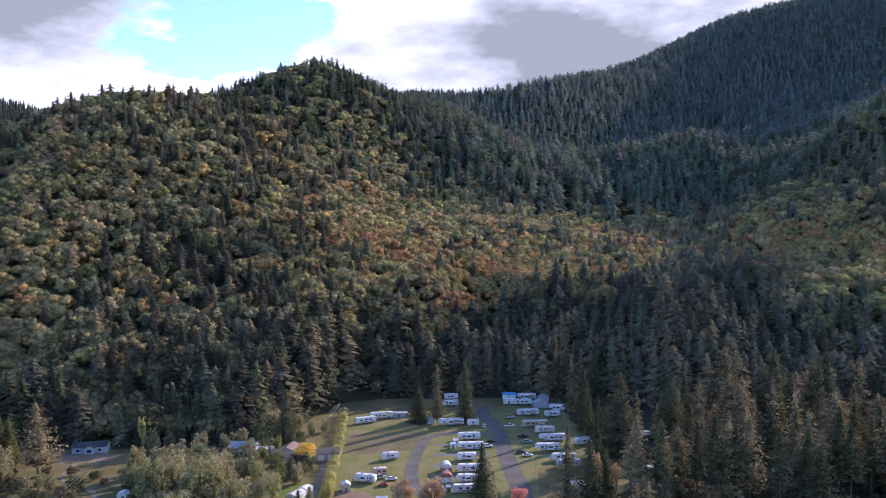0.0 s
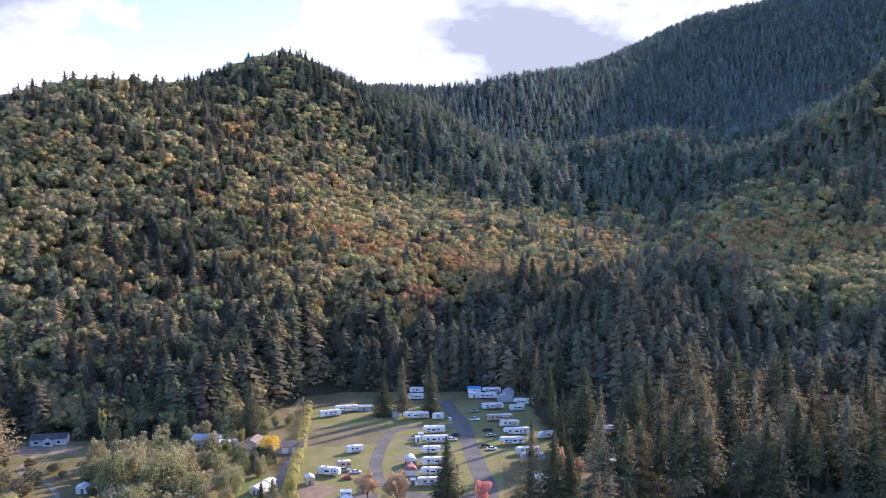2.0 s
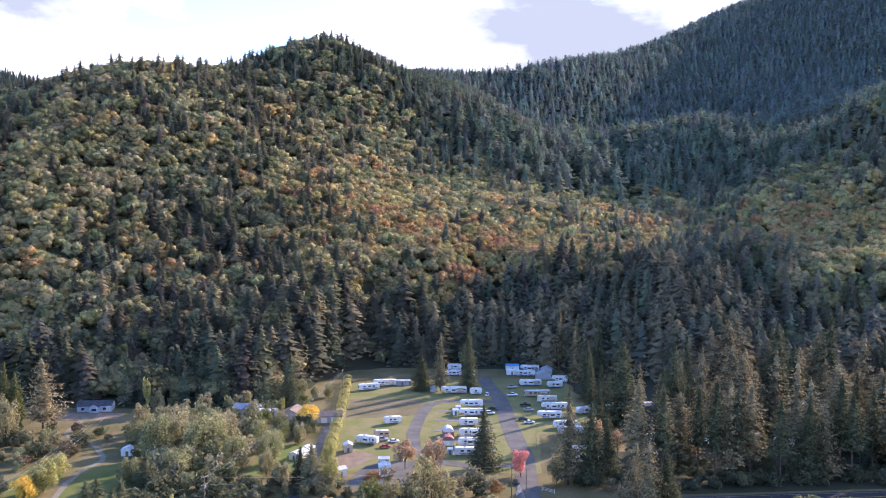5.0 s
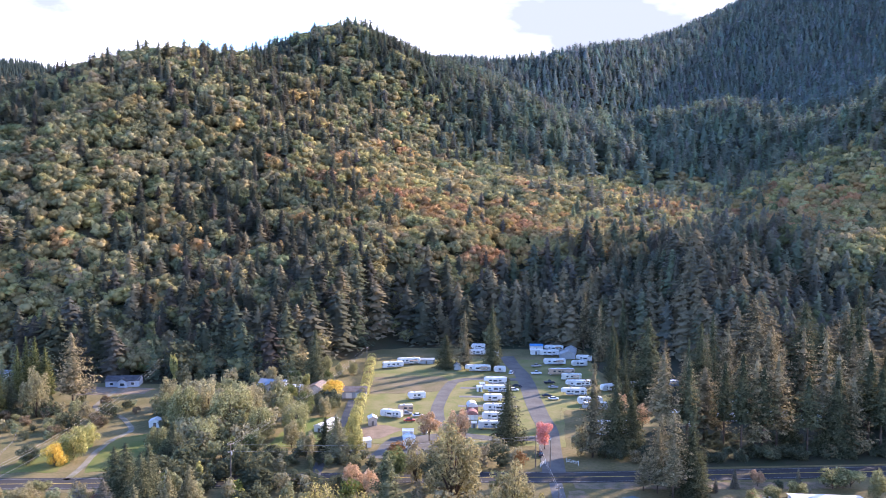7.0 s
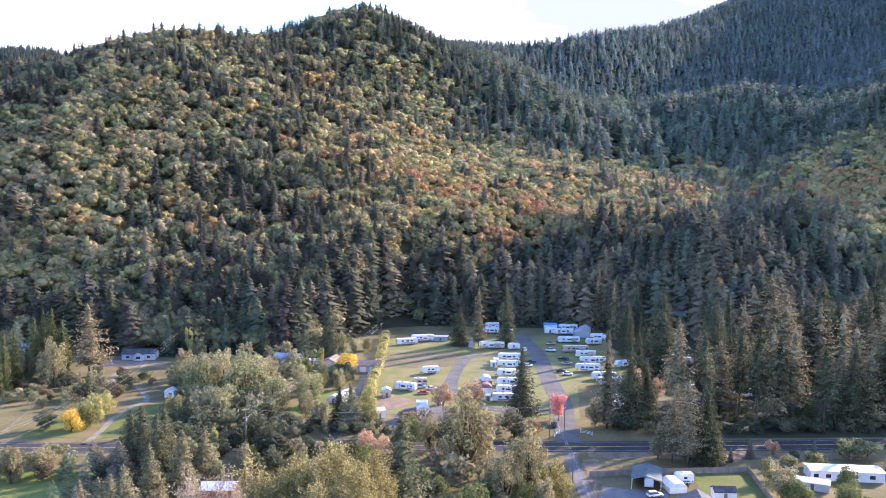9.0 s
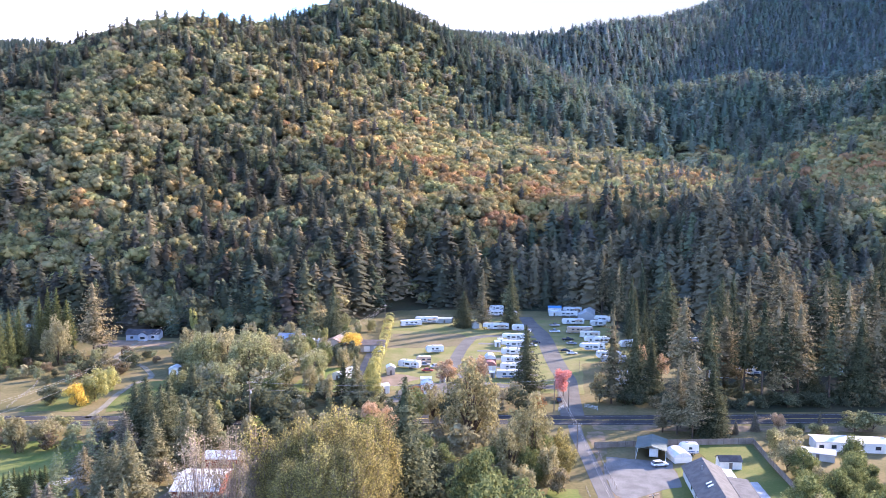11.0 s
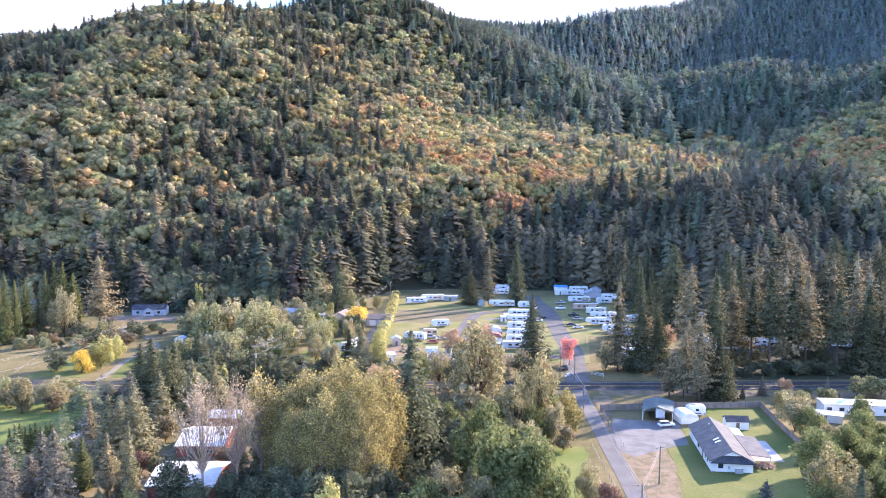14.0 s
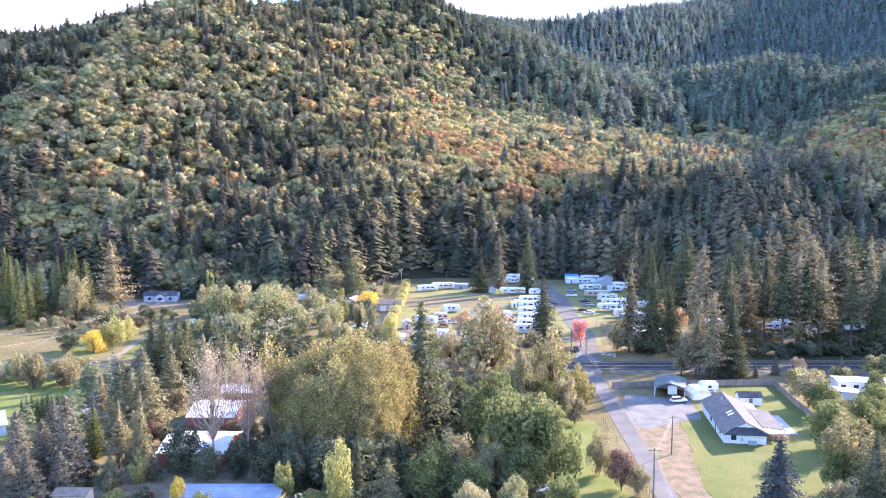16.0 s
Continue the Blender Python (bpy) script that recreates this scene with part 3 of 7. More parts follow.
HIGHWAY = [(-420, 236), (-300, 245), (-138, 257), (-30, 271), (30, 275), (75, 280.5), (125, 287), (300, 308), (420, 320)]
highway = strip("road", HIGHWAY, 11.0, M["highway"], 0.10, "grey two-lane asphalt highway with painted lines", "road")
for off, mat in ((-4.4, "paint_line"), (4.4, "paint_line"), (-0.12, "paint_yellow"), (0.12, "paint_yellow")):
    strip("road_line", [(x, y + off) for x, y in HIGHWAY], 0.12 if abs(off) < 1 else 0.14, M[mat], 0.115, parent=highway)
strip("side_road", [(23.2, 270), (23.2, 258), (24.6, 237), (26.0, 212), (27.4, 192), (28.9, 163), (31.5, 120), (34, 70)], 4.2, M["asphalt"], 0.08,
      "narrow grey asphalt lane between dry verges", "road")
sheet("verge", [(26, 262), (32, 262), (31.5, 242), (27.5, 238), (28.5, 209), (31.5, 206), (41, 213), (38.5, 176), (38, 160), (41, 120), (35, 120), (30.5, 163), (28.6, 192), (27, 212)], M["verge"], 0.065, "pinkish verge of dusty soil and dry straw", "verge", 1.3)
# a dark soil strip stands in for the deep shade beneath the wood
strip("wood_shade_strip", [(60, 312), (110, 318), (200, 329), (300, 341)], 50, M["soil"], 0.055, "dark soil strip under the roadside wood, standing in for its shade", "ground")
strip("verge", [(29, 267.5), (55, 268.5), (90, 271), (118, 274)], 6.5, M["verge"], 0.07, "dusty verge of bare dirt and dry grass beside the highway", "verge")
strip("verge", [(-140, 250), (-60, 262), (10, 268)], 3.0, M["dry"], 0.07, "dry grass verge beside the highway", "verge")
strip("park_drive", [(23.5, 279), (24, 302), (25.2, 330), (23.2, 350), (21.5, 380), (20.5, 410), (19, 430), (14.5, 455), (12, 478)], 8.0, M["park_asphalt"], 0.12,
      "worn asphalt drive through the trailer park", "road")
strip("park_drive", [(20, 419), (6, 419.5), (-9, 418.5), (-16.5, 411), (-19.5, 386), (-21, 360), (-19, 338), (-12, 322), (5, 316), (20, 318)], 5.6, M["park_asphalt"], 0.13,
      "worn asphalt loop drive round the trailer pitches", "road")
for y in (399, 382, 365, 349, 336):
    strip("pitch", [(-12, y), (14, y + 0.5)], 3.2, M["gravel"], 0.10, "gravel trailer pitch between strips of lawn", "pitch")
sheet("house_lawn", [(41, 120), (37.5, 160), (38, 176), (41.3, 214), (46, 216), (48, 230), (58, 240), (58, 252), (75, 253.5), (75, 175), (64, 120)], M["lawn"], 0.07,
      "sunlit mown lawn round the white house", "lawn", 0.5)
sheet("gravel_drive", [(28.5, 209), (31.5, 206), (41, 213), (46.5, 216), (48, 236), (30, 238), (27.5, 225)], M["gravel"], 0.09, "pale gravel drive in front of the carport", "drive", 0.5)
sheet("patio", [(58.5, 205), (67.5, 205.5), (67.5, 221.5), (58.5, 221.5)], M["concrete"], 0.14, "pale concrete patio slab behind the house", "patio")
sheet("lane_lawn", [(3, 120), (22, 120), (22, 160), (20, 185), (20, 212), (12, 212), (7, 185)], M["bright_lawn"], 0.07, "bright green lawn beside the lane", "lawn", 0.6)
sheet("west_lawn", [(-220, 170), (-120, 176), (-119, 212), (-121, 230), (-126, 238), (-220, 228)], M["bright_lawn"], 0.07, "bright green irrigated lawn", "lawn", 1.0)
sheet("west_drive", [(-118, 203), (-113, 202), (-112, 212), (-117, 213)], M["concrete"], 0.10, "pale concrete drive beside the lawn", "drive", 0.3)
sheet("front_lawn", [(-134, 268), (-120, 272), (-112, 315), (-128, 318), (-140, 306), (-138, 285)], M["lawn"], 0.07, "green lawn beside a gravel track", "lawn", 0.8)
sheet("front_lawn", [(-162, 266), (-143, 268), (-145, 300), (-160, 306)], M["lawn"], 0.07, "green lawn beside a gravel track", "lawn", 0.8)
sheet("field", [(-260, 262), (-164, 266), (-168, 300), (-176, 330), (-260, 330)], M["meadow"], 0.07, "olive rough grass field with dry patches", "field", 1.2)
strip("gravel_track", [(-136, 261), (-137, 275), (-140, 290), (-141, 304), (-138, 318), (-150, 336), (-170, 350), (-174, 384)], 2.2, M["track"], 0.10,
      "pale gravel track up to the house", "track")
sheet("house_yard", [(-190, 372), (-158, 376), (-158, 388), (-190, 388)], M["dirt"], 0.07, "bare dirt yard before the blue-grey house", "yard", 0.8)
sheet("side_lawn", [(-80, 300), (-58, 303), (-57, 345), (-78, 340)], M["bright_lawn"], 0.07, "green lawn between shrubs", "lawn", 0.8)
strip("park_lane", [(-56, 268), (-58, 300), (-58, 340), (-60, 372)], 3.4, M["park_asphalt"], 0.11, "asphalt lane along the hedge", "road")
sheet("rear_yard", [(-85, 135), (-40, 138), (-38, 165), (-55, 200), (-85, 215)], M["verge"], 0.06, "dry littered yard between low sheds", "yard", 1.0)

# ---- trees ----
def leaf_quads(rng, centres, normals, size):
    """One uneven four-sided leaf clump at each centre, facing roughly along its normal; arrays of points and triangles."""
    n = len(centres)
    nn = normals + rng.normal(0, 0.28, (n, 3))
    nn /= np.linalg.norm(nn, axis=1, keepdims=True) + 1e-9
    u = np.cross(nn, rng.normal(0, 1, (n, 3)))
    u /= np.linalg.norm(u, axis=1, keepdims=True) + 1e-9
    v = np.cross(nn, u)
    s = (size * rng.uniform(0.6, 1.3, n))[:, None]
    pts = np.empty((n, 4, 3))
    for i, (a, b) in enumerate(((-1, -0.2), (0.1, -0.75), (1, 0.15), (-0.1, 0.8))):
        k = rng.uniform(0.7, 1.2, (n, 1))
        pts[:, i] = centres + u * (a * s * k) + v * (b * s * k) + nn * (rng.uniform(-0.25, 0.25, (n, 1)) * s)
    q = np.arange(n)[:, None] * 4
    return pts.reshape(-1, 3), np.concatenate([q + (0, 1, 2), q + (0, 2, 3)])


def leaf_tris(rng, centres, normals, size):
    """One small three-cornered leaf spray at each centre."""
    n = len(centres)
    nn = normals + rng.normal(0, 0.34, (n, 3))
    nn /= np.linalg.norm(nn, axis=1, keepdims=True) + 1e-9
    u = np.cross(nn, rng.normal(0, 1, (n, 3)))
    u /= np.linalg.norm(u, axis=1, keepdims=True) + 1e-9
    v = np.cross(nn, u)
    s = (size * rng.uniform(0.6, 1.4, n))[:, None]
    pts = np.empty((n, 3, 3))
    for i, (a, b) in enumerate(((-1.0, -0.5), (1.05, -0.35), (0.05, 0.95))):
        pts[:, i] = centres + (u * a + v * b) * s * rng.uniform(0.7, 1.2, (n, 1)) + nn * (rng.uniform(-0.2, 0.2, (n, 1)) * s)
    return pts.reshape(-1, 3), np.arange(3 * n).reshape(n, 3)


def crown(rng, leaves, size, low=0.18, wide=0.4, lobes=14, lobe=0.40, sharp=1.0, fine=False):
    """Points and triangles of a broadleaf crown one unit high: uneven lobes set with leaf clumps."""
    mid, half = (1 + low) / 2, (1 - low) / 2
    c = rng.normal(0, 1, (lobes, 3))
    c /= np.linalg.norm(c, axis=1, keepdims=True)
    c *= rng.uniform(0.35, 0.78, (lobes, 1))
    r = lobe * rng.uniform(0.7, 1.15, lobes)
    pick = rng.choice(lobes, leaves, p=r**2 / (r**2).sum())
    d = rng.normal(0, 1, (leaves, 3))
    d[:, 2] += 0.25
    d /= np.linalg.norm(d, axis=1, keepdims=True)
    p = c[pick] + d * (r[pick] * rng.uniform(0.6, 1.12, leaves))[:, None]
    taper = 1 - (sharp - 1) * np.clip(p[:, 2:3], -1, 1) * 0.4
    p[:, :2] *= taper
    q = p * (wide, wide, half) + (0, 0, mid)
    v, t = (leaf_tris if fine else leaf_quads)(rng, q, d, size)
    return v, t, c * (wide, wide, half) + (0, 0, mid)


def tube(points, radii, sides=6):
    """A tapered limb through points."""
    verts, tris = [], []
    pts = [Vector(p) for p in points]
    for i, (p, r) in enumerate(zip(pts, radii)):
        way = (pts[min(i + 1, len(pts) - 1)] - pts[max(i - 1, 0)]).normalized()
        u = way.orthogonal().normalized()
        w = way.cross(u)
        for k in range(sides):
            a = 2 * math.pi * k / sides
            verts.append(p + (u * math.cos(a) + w * math.sin(a)) * r)
    for i in range(len(pts) - 1):
        for k in range(sides):
            a, b = i * sides + k, i * sides + (k + 1) % sides
            tris += [(a, b, b + sides), (a, b + sides, a + sides)]
    return [tuple(v) for v in verts], tris


def merged(pieces):
    verts, tris, n = [], [], 0
    for v, t in pieces:
        verts.append(np.asarray(v, float))
        tris.append(np.asarray(t, int) + n)
        n += len(v)
    return np.concatenate(verts), np.concatenate(tris)


def broadleaf_mesh(name, seed, leaves, size, mat, bark="bark", low=0.18, wide=0.4, lobes=14, lobe=0.4, limbs=7, sharp=1.0, trunk_r=0.018):
    rng = np.random.default_rng(seed)
    v, t, c = crown(rng, leaves * 5 // 2, size * 0.78, low, wide, lobes, lobe, sharp, True)
    pieces = [tube([(0, 0, -0.02), (0.004, 0.003, max(low * 0.7, 0.03)), (0.01, -0.006, 0.45), (0.0, 0.004, 0.72)], [trunk_r, trunk_r * 0.8, trunk_r * 0.55, trunk_r * 0.25])]
    for k in range(min(limbs, len(c))):
        b, e = Vector((0.004, 0, max(low, 0.03) * 0.8 + 0.1 * rng.random())), Vector(c[k])
        pieces.append(tube([b, b.lerp(e, 0.5) + Vector((0, 0, 0.03)), e], [trunk_r * 0.5, trunk_r * 0.35, trunk_r * 0.12], 5))
    tv, tt = merged(pieces)
    return big_mesh(name + "_crown", v, t, M[mat]), big_mesh(name + "_trunk", tv, tt, M[bark])


def upright_mesh(name, seed, leaves, size, mat, stems=60, wide=0.2, low=0.12, bark="pale_bark", open_top=0.35, shoots=0, loose=0.011, thick=1.0):
    """A tree of many steep, slightly curved branches that end in an egg-shaped crown of fine leaves."""
    rng = np.random.default_rng(seed)
    pieces = [tube([(0, 0, -0.02), (0.006, 0, 0.25), (0, 0.006, 0.55), (0.004, 0, 0.9)], [0.016 * thick, 0.013 * thick, 0.008 * thick, 0.002])]
    cs = []
    per = max(leaves // (stems * 4), 2)
    for k in range(stems + shoots):
        a, f = rng.uniform(0, 6.283), math.sqrt(rng.random())
        r = wide * f
        top = 1 - open_top * f ** 2 - rng.uniform(0, 0.22)
        z = max(low, top - rng.uniform(0.25, 0.5))
        if k >= stems:
            # leafy side shoots down the trunk
            top = rng.uniform(0.1, 0.62)
            r, z = wide * rng.uniform(0.55, 1.02), max(0.04, top - rng.uniform(0.1, 0.2))
        b = Vector((0, 0, z * rng.uniform(0.6, 0.9)))
        e = Vector((math.cos(a) * r, math.sin(a) * r, top))
        m = Vector((math.cos(a) * r * 0.7, math.sin(a) * r * 0.7, b.z + (top - b.z) * 0.45))
        pieces.append(tube([b, m, e], [0.0042 * thick, 0.0028 * thick, 0.0009], 4))
        for j in range(4):
            g = rng.uniform(0.12, 1.0) ** 0.7
            s = m.lerp(e, g)
            q = s + Vector((rng.normal(0, 0.026), rng.normal(0, 0.026), rng.uniform(0.02, 0.09)))
            if j < 2:
                pieces.append(tube([s, q], [0.0016, 0.0006], 3))
            w = rng.random((per, 1)) * 1.1
            cs.append(np.array(s) * (1 - w) + np.array(q) * w + rng.normal(0, loose, (per, 3)))
    tv, tt = merged(pieces)
    cs = np.concatenate(cs)
    v, t = leaf_tris(rng, cs, rng.normal(0, 0.6, cs.shape) + (0, 0, 0.5), size)
    return big_mesh(name + "_crown", v, t, M[mat]), big_mesh(name + "_trunk", tv, tt, M[bark])


def needle_arrays(rng, levels, around, per, low=0.05, wide=0.17, droop=0.35, power=0.85, ragged=0.25, size=0.011):
    """A conifer crown of many small needle sprays strung along drooping branches, with a few gaps."""
    pts, nor, sizes = [], [], []
    step = (0.985 - low) / levels
    lean = rng.uniform(0, 6.28)
    for i in range(levels):
        f0 = i / levels
        n = max(4, int(round(around * (0.5 + 0.5 * (1 - f0)))))
        start = rng.uniform(0, 6.28)
        for k in range(n):
            if rng.random() < ragged * 0.5:
                continue
            f = min(max(f0 + rng.uniform(-0.8, 0.8) / levels, 0), 0.99)
            a = start + 6.283 * k / n + rng.normal(0, 0.25)
            r = (wide * (1 - f) ** power * (0.6 + 0.4 * min(1, 5 * f + 0.4)) * (1 + 0.15 * math.cos(a - lean)) + 0.01) * rng.uniform(1 - ragged, 1 + ragged * 0.6)
            z = low + (0.985 - low) * f
            m = max(3, int(per * (0.35 + 0.65 * (1 - f))))
            g = rng.uniform(0.12, 1.0, m) ** 0.75
            side = rng.normal(0, 0.2, m) * r * (1.15 - 0.6 * g)
            drop = droop * rng.uniform(0.5, 1.4)
            ca, sa = math.cos(a), math.sin(a)
            pts.append(np.stack([ca * r * g - sa * side, sa * r * g + ca * side, z - drop * r * g ** 1.4 + rng.normal(0, 0.004, m)], 1))
            nor.append(np.tile((ca * 0.55, sa * 0.55, 0.7), (m, 1)))
            sizes.append(np.full(m, size * (0.4 + 0.65 * (1 - f) ** 0.7)))
    tip = rng.uniform(0.95, 1.0, 10)
    pts.append(np.stack([rng.normal(0, 0.003, 10), rng.normal(0, 0.003, 10), tip], 1))
    nor.append(np.tile((0.5, 0.5, 0.5), (10, 1)))
    sizes.append(np.full(10, size * 0.3))
    return leaf_tris(rng, np.concatenate(pts), np.concatenate(nor), np.concatenate(sizes))


def skirts(rng, levels, around, low, wide, droop=0.5, power=0.9, ragged=0.3):
    """The body of a conifer: ragged star-shaped tiers of boughs, one over another, round a stem one unit high."""
    verts, tris = [], []
    for i in range(levels):
        f = i / levels
        z = low + (0.97 - low) * f
        reach = wide * (1 - f) ** power * (0.7 + 0.3 * min(1, 4 * f + 0.3)) + 0.008
        lift = (0.97 - low) / levels * 1.5
        b, n = len(verts), around * 2
        turn = rng.uniform(0, 6.28)
        verts.append((0, 0, min(z + lift, 1.0)))
        for k in range(n):
            r = reach * (rng.uniform(1 - ragged, 1 + ragged * 0.4) if k % 2 else rng.uniform(0.6, 0.85))
            a = turn + 6.283 * (k + rng.uniform(-0.25, 0.25)) / n
            verts.append((math.cos(a) * r, math.sin(a) * r, z - r * droop * rng.uniform(0.5, 1.3)))
        tris += [(b, b + 1 + k, b + 1 + (k + 1) % n) for k in range(n)]
    return np.array(verts), np.array(tris)


def conifer_mesh(name, seed, mat, levels=34, around=10, per=15, bark="bark", **kw):
    rng = np.random.default_rng(seed)
    low, wide = kw.get("low", 0.05), kw.get("wide", 0.17)
    kw["size"] = kw.get("size", 0.011) * 1.08
    v, t = merged([needle_arrays(rng, levels, around, per * 3 // 2, **kw), skirts(rng, levels // 2, 6, low + 0.02, wide * 0.4, 0.4, kw.get("power", 0.85), 0.5)])
    tv, tt = tube([(0, 0, -0.02), (0, 0, 0.4), (0, 0, 0.97)], [0.011, 0.0075, 0.001], 7)
    return big_mesh(name + "_crown", v, t, M[mat]), big_mesh(name + "_trunk", tv, tt, M[bark])


KINDS = {
    "fir": ("conifer", "dark green fir with drooping branches", [conifer_mesh("fir", s, "fir", 38, 11, 15, wide=w, size=0.0115) for s, w in ((1, 0.15), (2, 0.17), (3, 0.14))]),
    "cedar": ("conifer", "feathery mid-green cedar with loose sprays", [conifer_mesh("cedar", s, "cedar", 34, 14, 20, low=0.02, wide=w, droop=0.15, ragged=0.35, power=0.7, size=0.0145) for s, w in ((11, 0.22), (12, 0.2))]),
    "spruce": ("conifer", "grey-blue spruce with dense branches", [conifer_mesh("spruce", s, "spruce", 32, 15, 20, low=0.0, wide=w, droop=0.2, power=0.72, size=0.015) for s, w in ((21, 0.23), (22, 0.2))]),
    "pine": ("conifer", "tall pine with dry brownish needles", [conifer_mesh("pine", s, "pine", 30, 9, 15, low=l, wide=w, droop=0.05, power=0.6, ragged=0.55, size=0.0125) for s, l, w in ((31, 0.14, 0.13), (32, 0.22, 0.145), (33, 0.08, 0.16))]),
    "full_fir": ("conifer", "broad dense green fir with layered branches", [conifer_mesh("full_fir", s, "fir", 40, 16, 22, low=0.02, wide=w, droop=0.25, power=0.72, ragged=0.4, size=0.0115) for s, w in ((36, 0.235), (37, 0.265))]),
    "broad_pine": ("conifer", "broad old pine with tan-green needles", [conifer_mesh("broad_pine", s, "olive_pine", 34, 14, 22, low=0.1, wide=w, droop=0.1, power=0.55, ragged=0.5, size=0.0125) for s, w in ((38, 0.25), (39, 0.28))]),
    "tan_pine": ("conifer", "broad pine with dry tan needles", [conifer_mesh("tan_pine", s, "pine", 32, 12, 20, low=0.2, wide=w, droop=0.1, power=0.6, ragged=0.55, size=0.0125) for s, w in ((43, 0.22), (44, 0.26))]),
    "tall_pine": ("conifer", "tall pine with a bare lower trunk", [conifer_mesh("tall_pine", s, m, 26, 10, 15, low=0.36, wide=w, droop=0.1, power=0.5, ragged=0.55, size=0.0125) for s, w, m in ((45, 0.12, "pine"), (46, 0.14, "fir"), (47, 0.13, "olive_pine"))]),
    "blue_spruce": ("conifer", "dense dark blue-green spruce beside the lawn", [conifer_mesh("blue_spruce", 48, "blue_needles", 40, 18, 24, low=0.0, wide=0.25, droop=0.2, power=0.68, ragged=0.25, size=0.013)]),
    "green_pine": ("conifer", "tall gappy green pine with long limbs", [conifer_mesh("green_pine", s, "fir", 28, 9, 15, low=l, wide=w, droop=0.0, power=0.65, ragged=0.55, size=0.0125) for s, l, w in ((34, 0.12, 0.17), (35, 0.22, 0.15))]),
    "column": ("conifer", "narrow columnar evergreen tree in a row", [conifer_mesh("column", s, "column", 40, 13, 14, low=0.0, wide=w, power=0.8, droop=-0.5, ragged=0.15, size=0.0125) for s, w in ((41, 0.135), (42, 0.15))]),
    "olive": ("tree", "broadleaf tree with olive autumn leaves", [broadleaf_mesh("olive", s, 2000, 0.023, "olive", low=-0.1, wide=w * 1.12, lobes=44, lobe=0.25) for s, w in ((51, 0.34), (52, 0.40), (53, 0.30))]),
    "green": ("tree", "full-crowned green broadleaf tree in leaf", [broadleaf_mesh("green", s, 2300, 0.027, "green", low=-0.12, wide=w * 1.12, lobes=34, lobe=0.29) for s, w in ((61, 0.38), (62, 0.44))]),
    "willow": ("tree", "pale olive broadleaf tree with rising lobes", [broadleaf_mesh("willow", s, 1800, 0.023, "willow", low=-0.1, wide=w * 1.2, lobes=40, lobe=0.26, sharp=1.3) for s, w in ((71, 0.32), (72, 0.38), (73, 0.27))]),
    "poplar": ("tree", "tall poplar with thinning yellow-olive leaves", [upright_mesh("poplar", s, 15000, 0.0072, "poplar", 150, w, 0.1, shoots=130, loose=0.02) for s, w in ((81, 0.25), (82, 0.28), (83, 0.23))]),
    "yellow": ("tree", "small tree in bright yellow autumn leaf", [broadleaf_mesh("yellow", s, 1300, 0.035, "yellow", wide=0.52, low=-0.1, lobes=18, lobe=0.34) for s in (91,)]),
    "lime": ("tree", "broadleaf tree in yellow-green early autumn leaf", [broadleaf_mesh("lime", s, 1600, 0.028, "lime", wide=w, low=-0.1, lobes=18, lobe=0.34) for s, w in ((92, 0.4), (93, 0.22))]),
    "orange": ("tree", "broadleaf tree in orange-brown autumn leaf", [broadleaf_mesh("orange", s, 2000, 0.024, "orange", wide=w, lobes=20, lobe=0.34) for s, w in ((94, 0.36), (95, 0.44))]),
    "red": ("tree", "small tree in bright red autumn leaf", [broadleaf_mesh("red", 96, 1300, 0.03, "red", wide=0.36, low=0.12, lobes=18, lobe=0.34)]),
    "maroon": ("tree", "broadleaf tree with dark maroon leaves", [broadleaf_mesh("maroon", 97, 1700, 0.028, "maroon", wide=0.42, low=0.06, lobes=18, lobe=0.34)]),
    "bare": ("tree", "tall tree that has shed most of its pinkish leaves", [upright_mesh("bare", s, 2600, 0.0062, "twigs", 70, w, 0.36, bark="pink_bark", thick=0.62) for s, w in ((98, 0.17), (99, 0.19))]),
    "golden_bare": ("tree", "thinning tree with golden leaves", [upright_mesh("golden_bare", 100, 2600, 0.0105, "poplar", 90, 0.18, 0.28)]),
    "tan": ("tree", "open-crowned tree with tan and olive leaves", [broadleaf_mesh("tan", s, 1900, 0.019, "tan_leaf", low=-0.1, wide=w, lobes=70, lobe=0.17, limbs=26) for s, w in ((106, 0.38), (107, 0.36))]),
    "gold": ("tree", "broadleaf tree in golden autumn leaf", [broadleaf_mesh("gold", 108, 1700, 0.025, "poplar", low=-0.1, wide=0.42, lobes=36, lobe=0.26)]),
    "dark_tree": ("tree", "shaded deep green broadleaf tree", [broadleaf_mesh("dark_tree", s, 1700, 0.028, "deep_green", low=-0.1, wide=0.46, lobes=34, lobe=0.28) for s in (109,)]),
    "shrub": ("shrub", "rounded grey-green shrub on rough grass", [broadleaf_mesh("shrub", s, 700, 0.055, "willow", low=0.0, wide=0.62, lobes=12, lobe=0.4, limbs=4) for s in (101, 102)]),
    "dark_shrub": ("shrub", "dense dark green shrub beside the road", [broadleaf_mesh("dark_shrub", s, 700, 0.055, "deep_green", low=0.0, wide=0.6, lobes=12, lobe=0.42, limbs=4) for s in (103, 104)]),
    "brown_shrub": ("shrub", "dry brownish shrub on rough grass", [broadleaf_mesh("brown_shrub", s, 600, 0.05, "pine", low=0.0, wide=0.55, lobes=12, lobe=0.4, limbs=4) for s in (105,)]),
}
NAMES = {"conifer": "conifer_tree", "tree": "broadleaf_tree", "shrub": "shrub"}
tree_rng = random.Random(5)


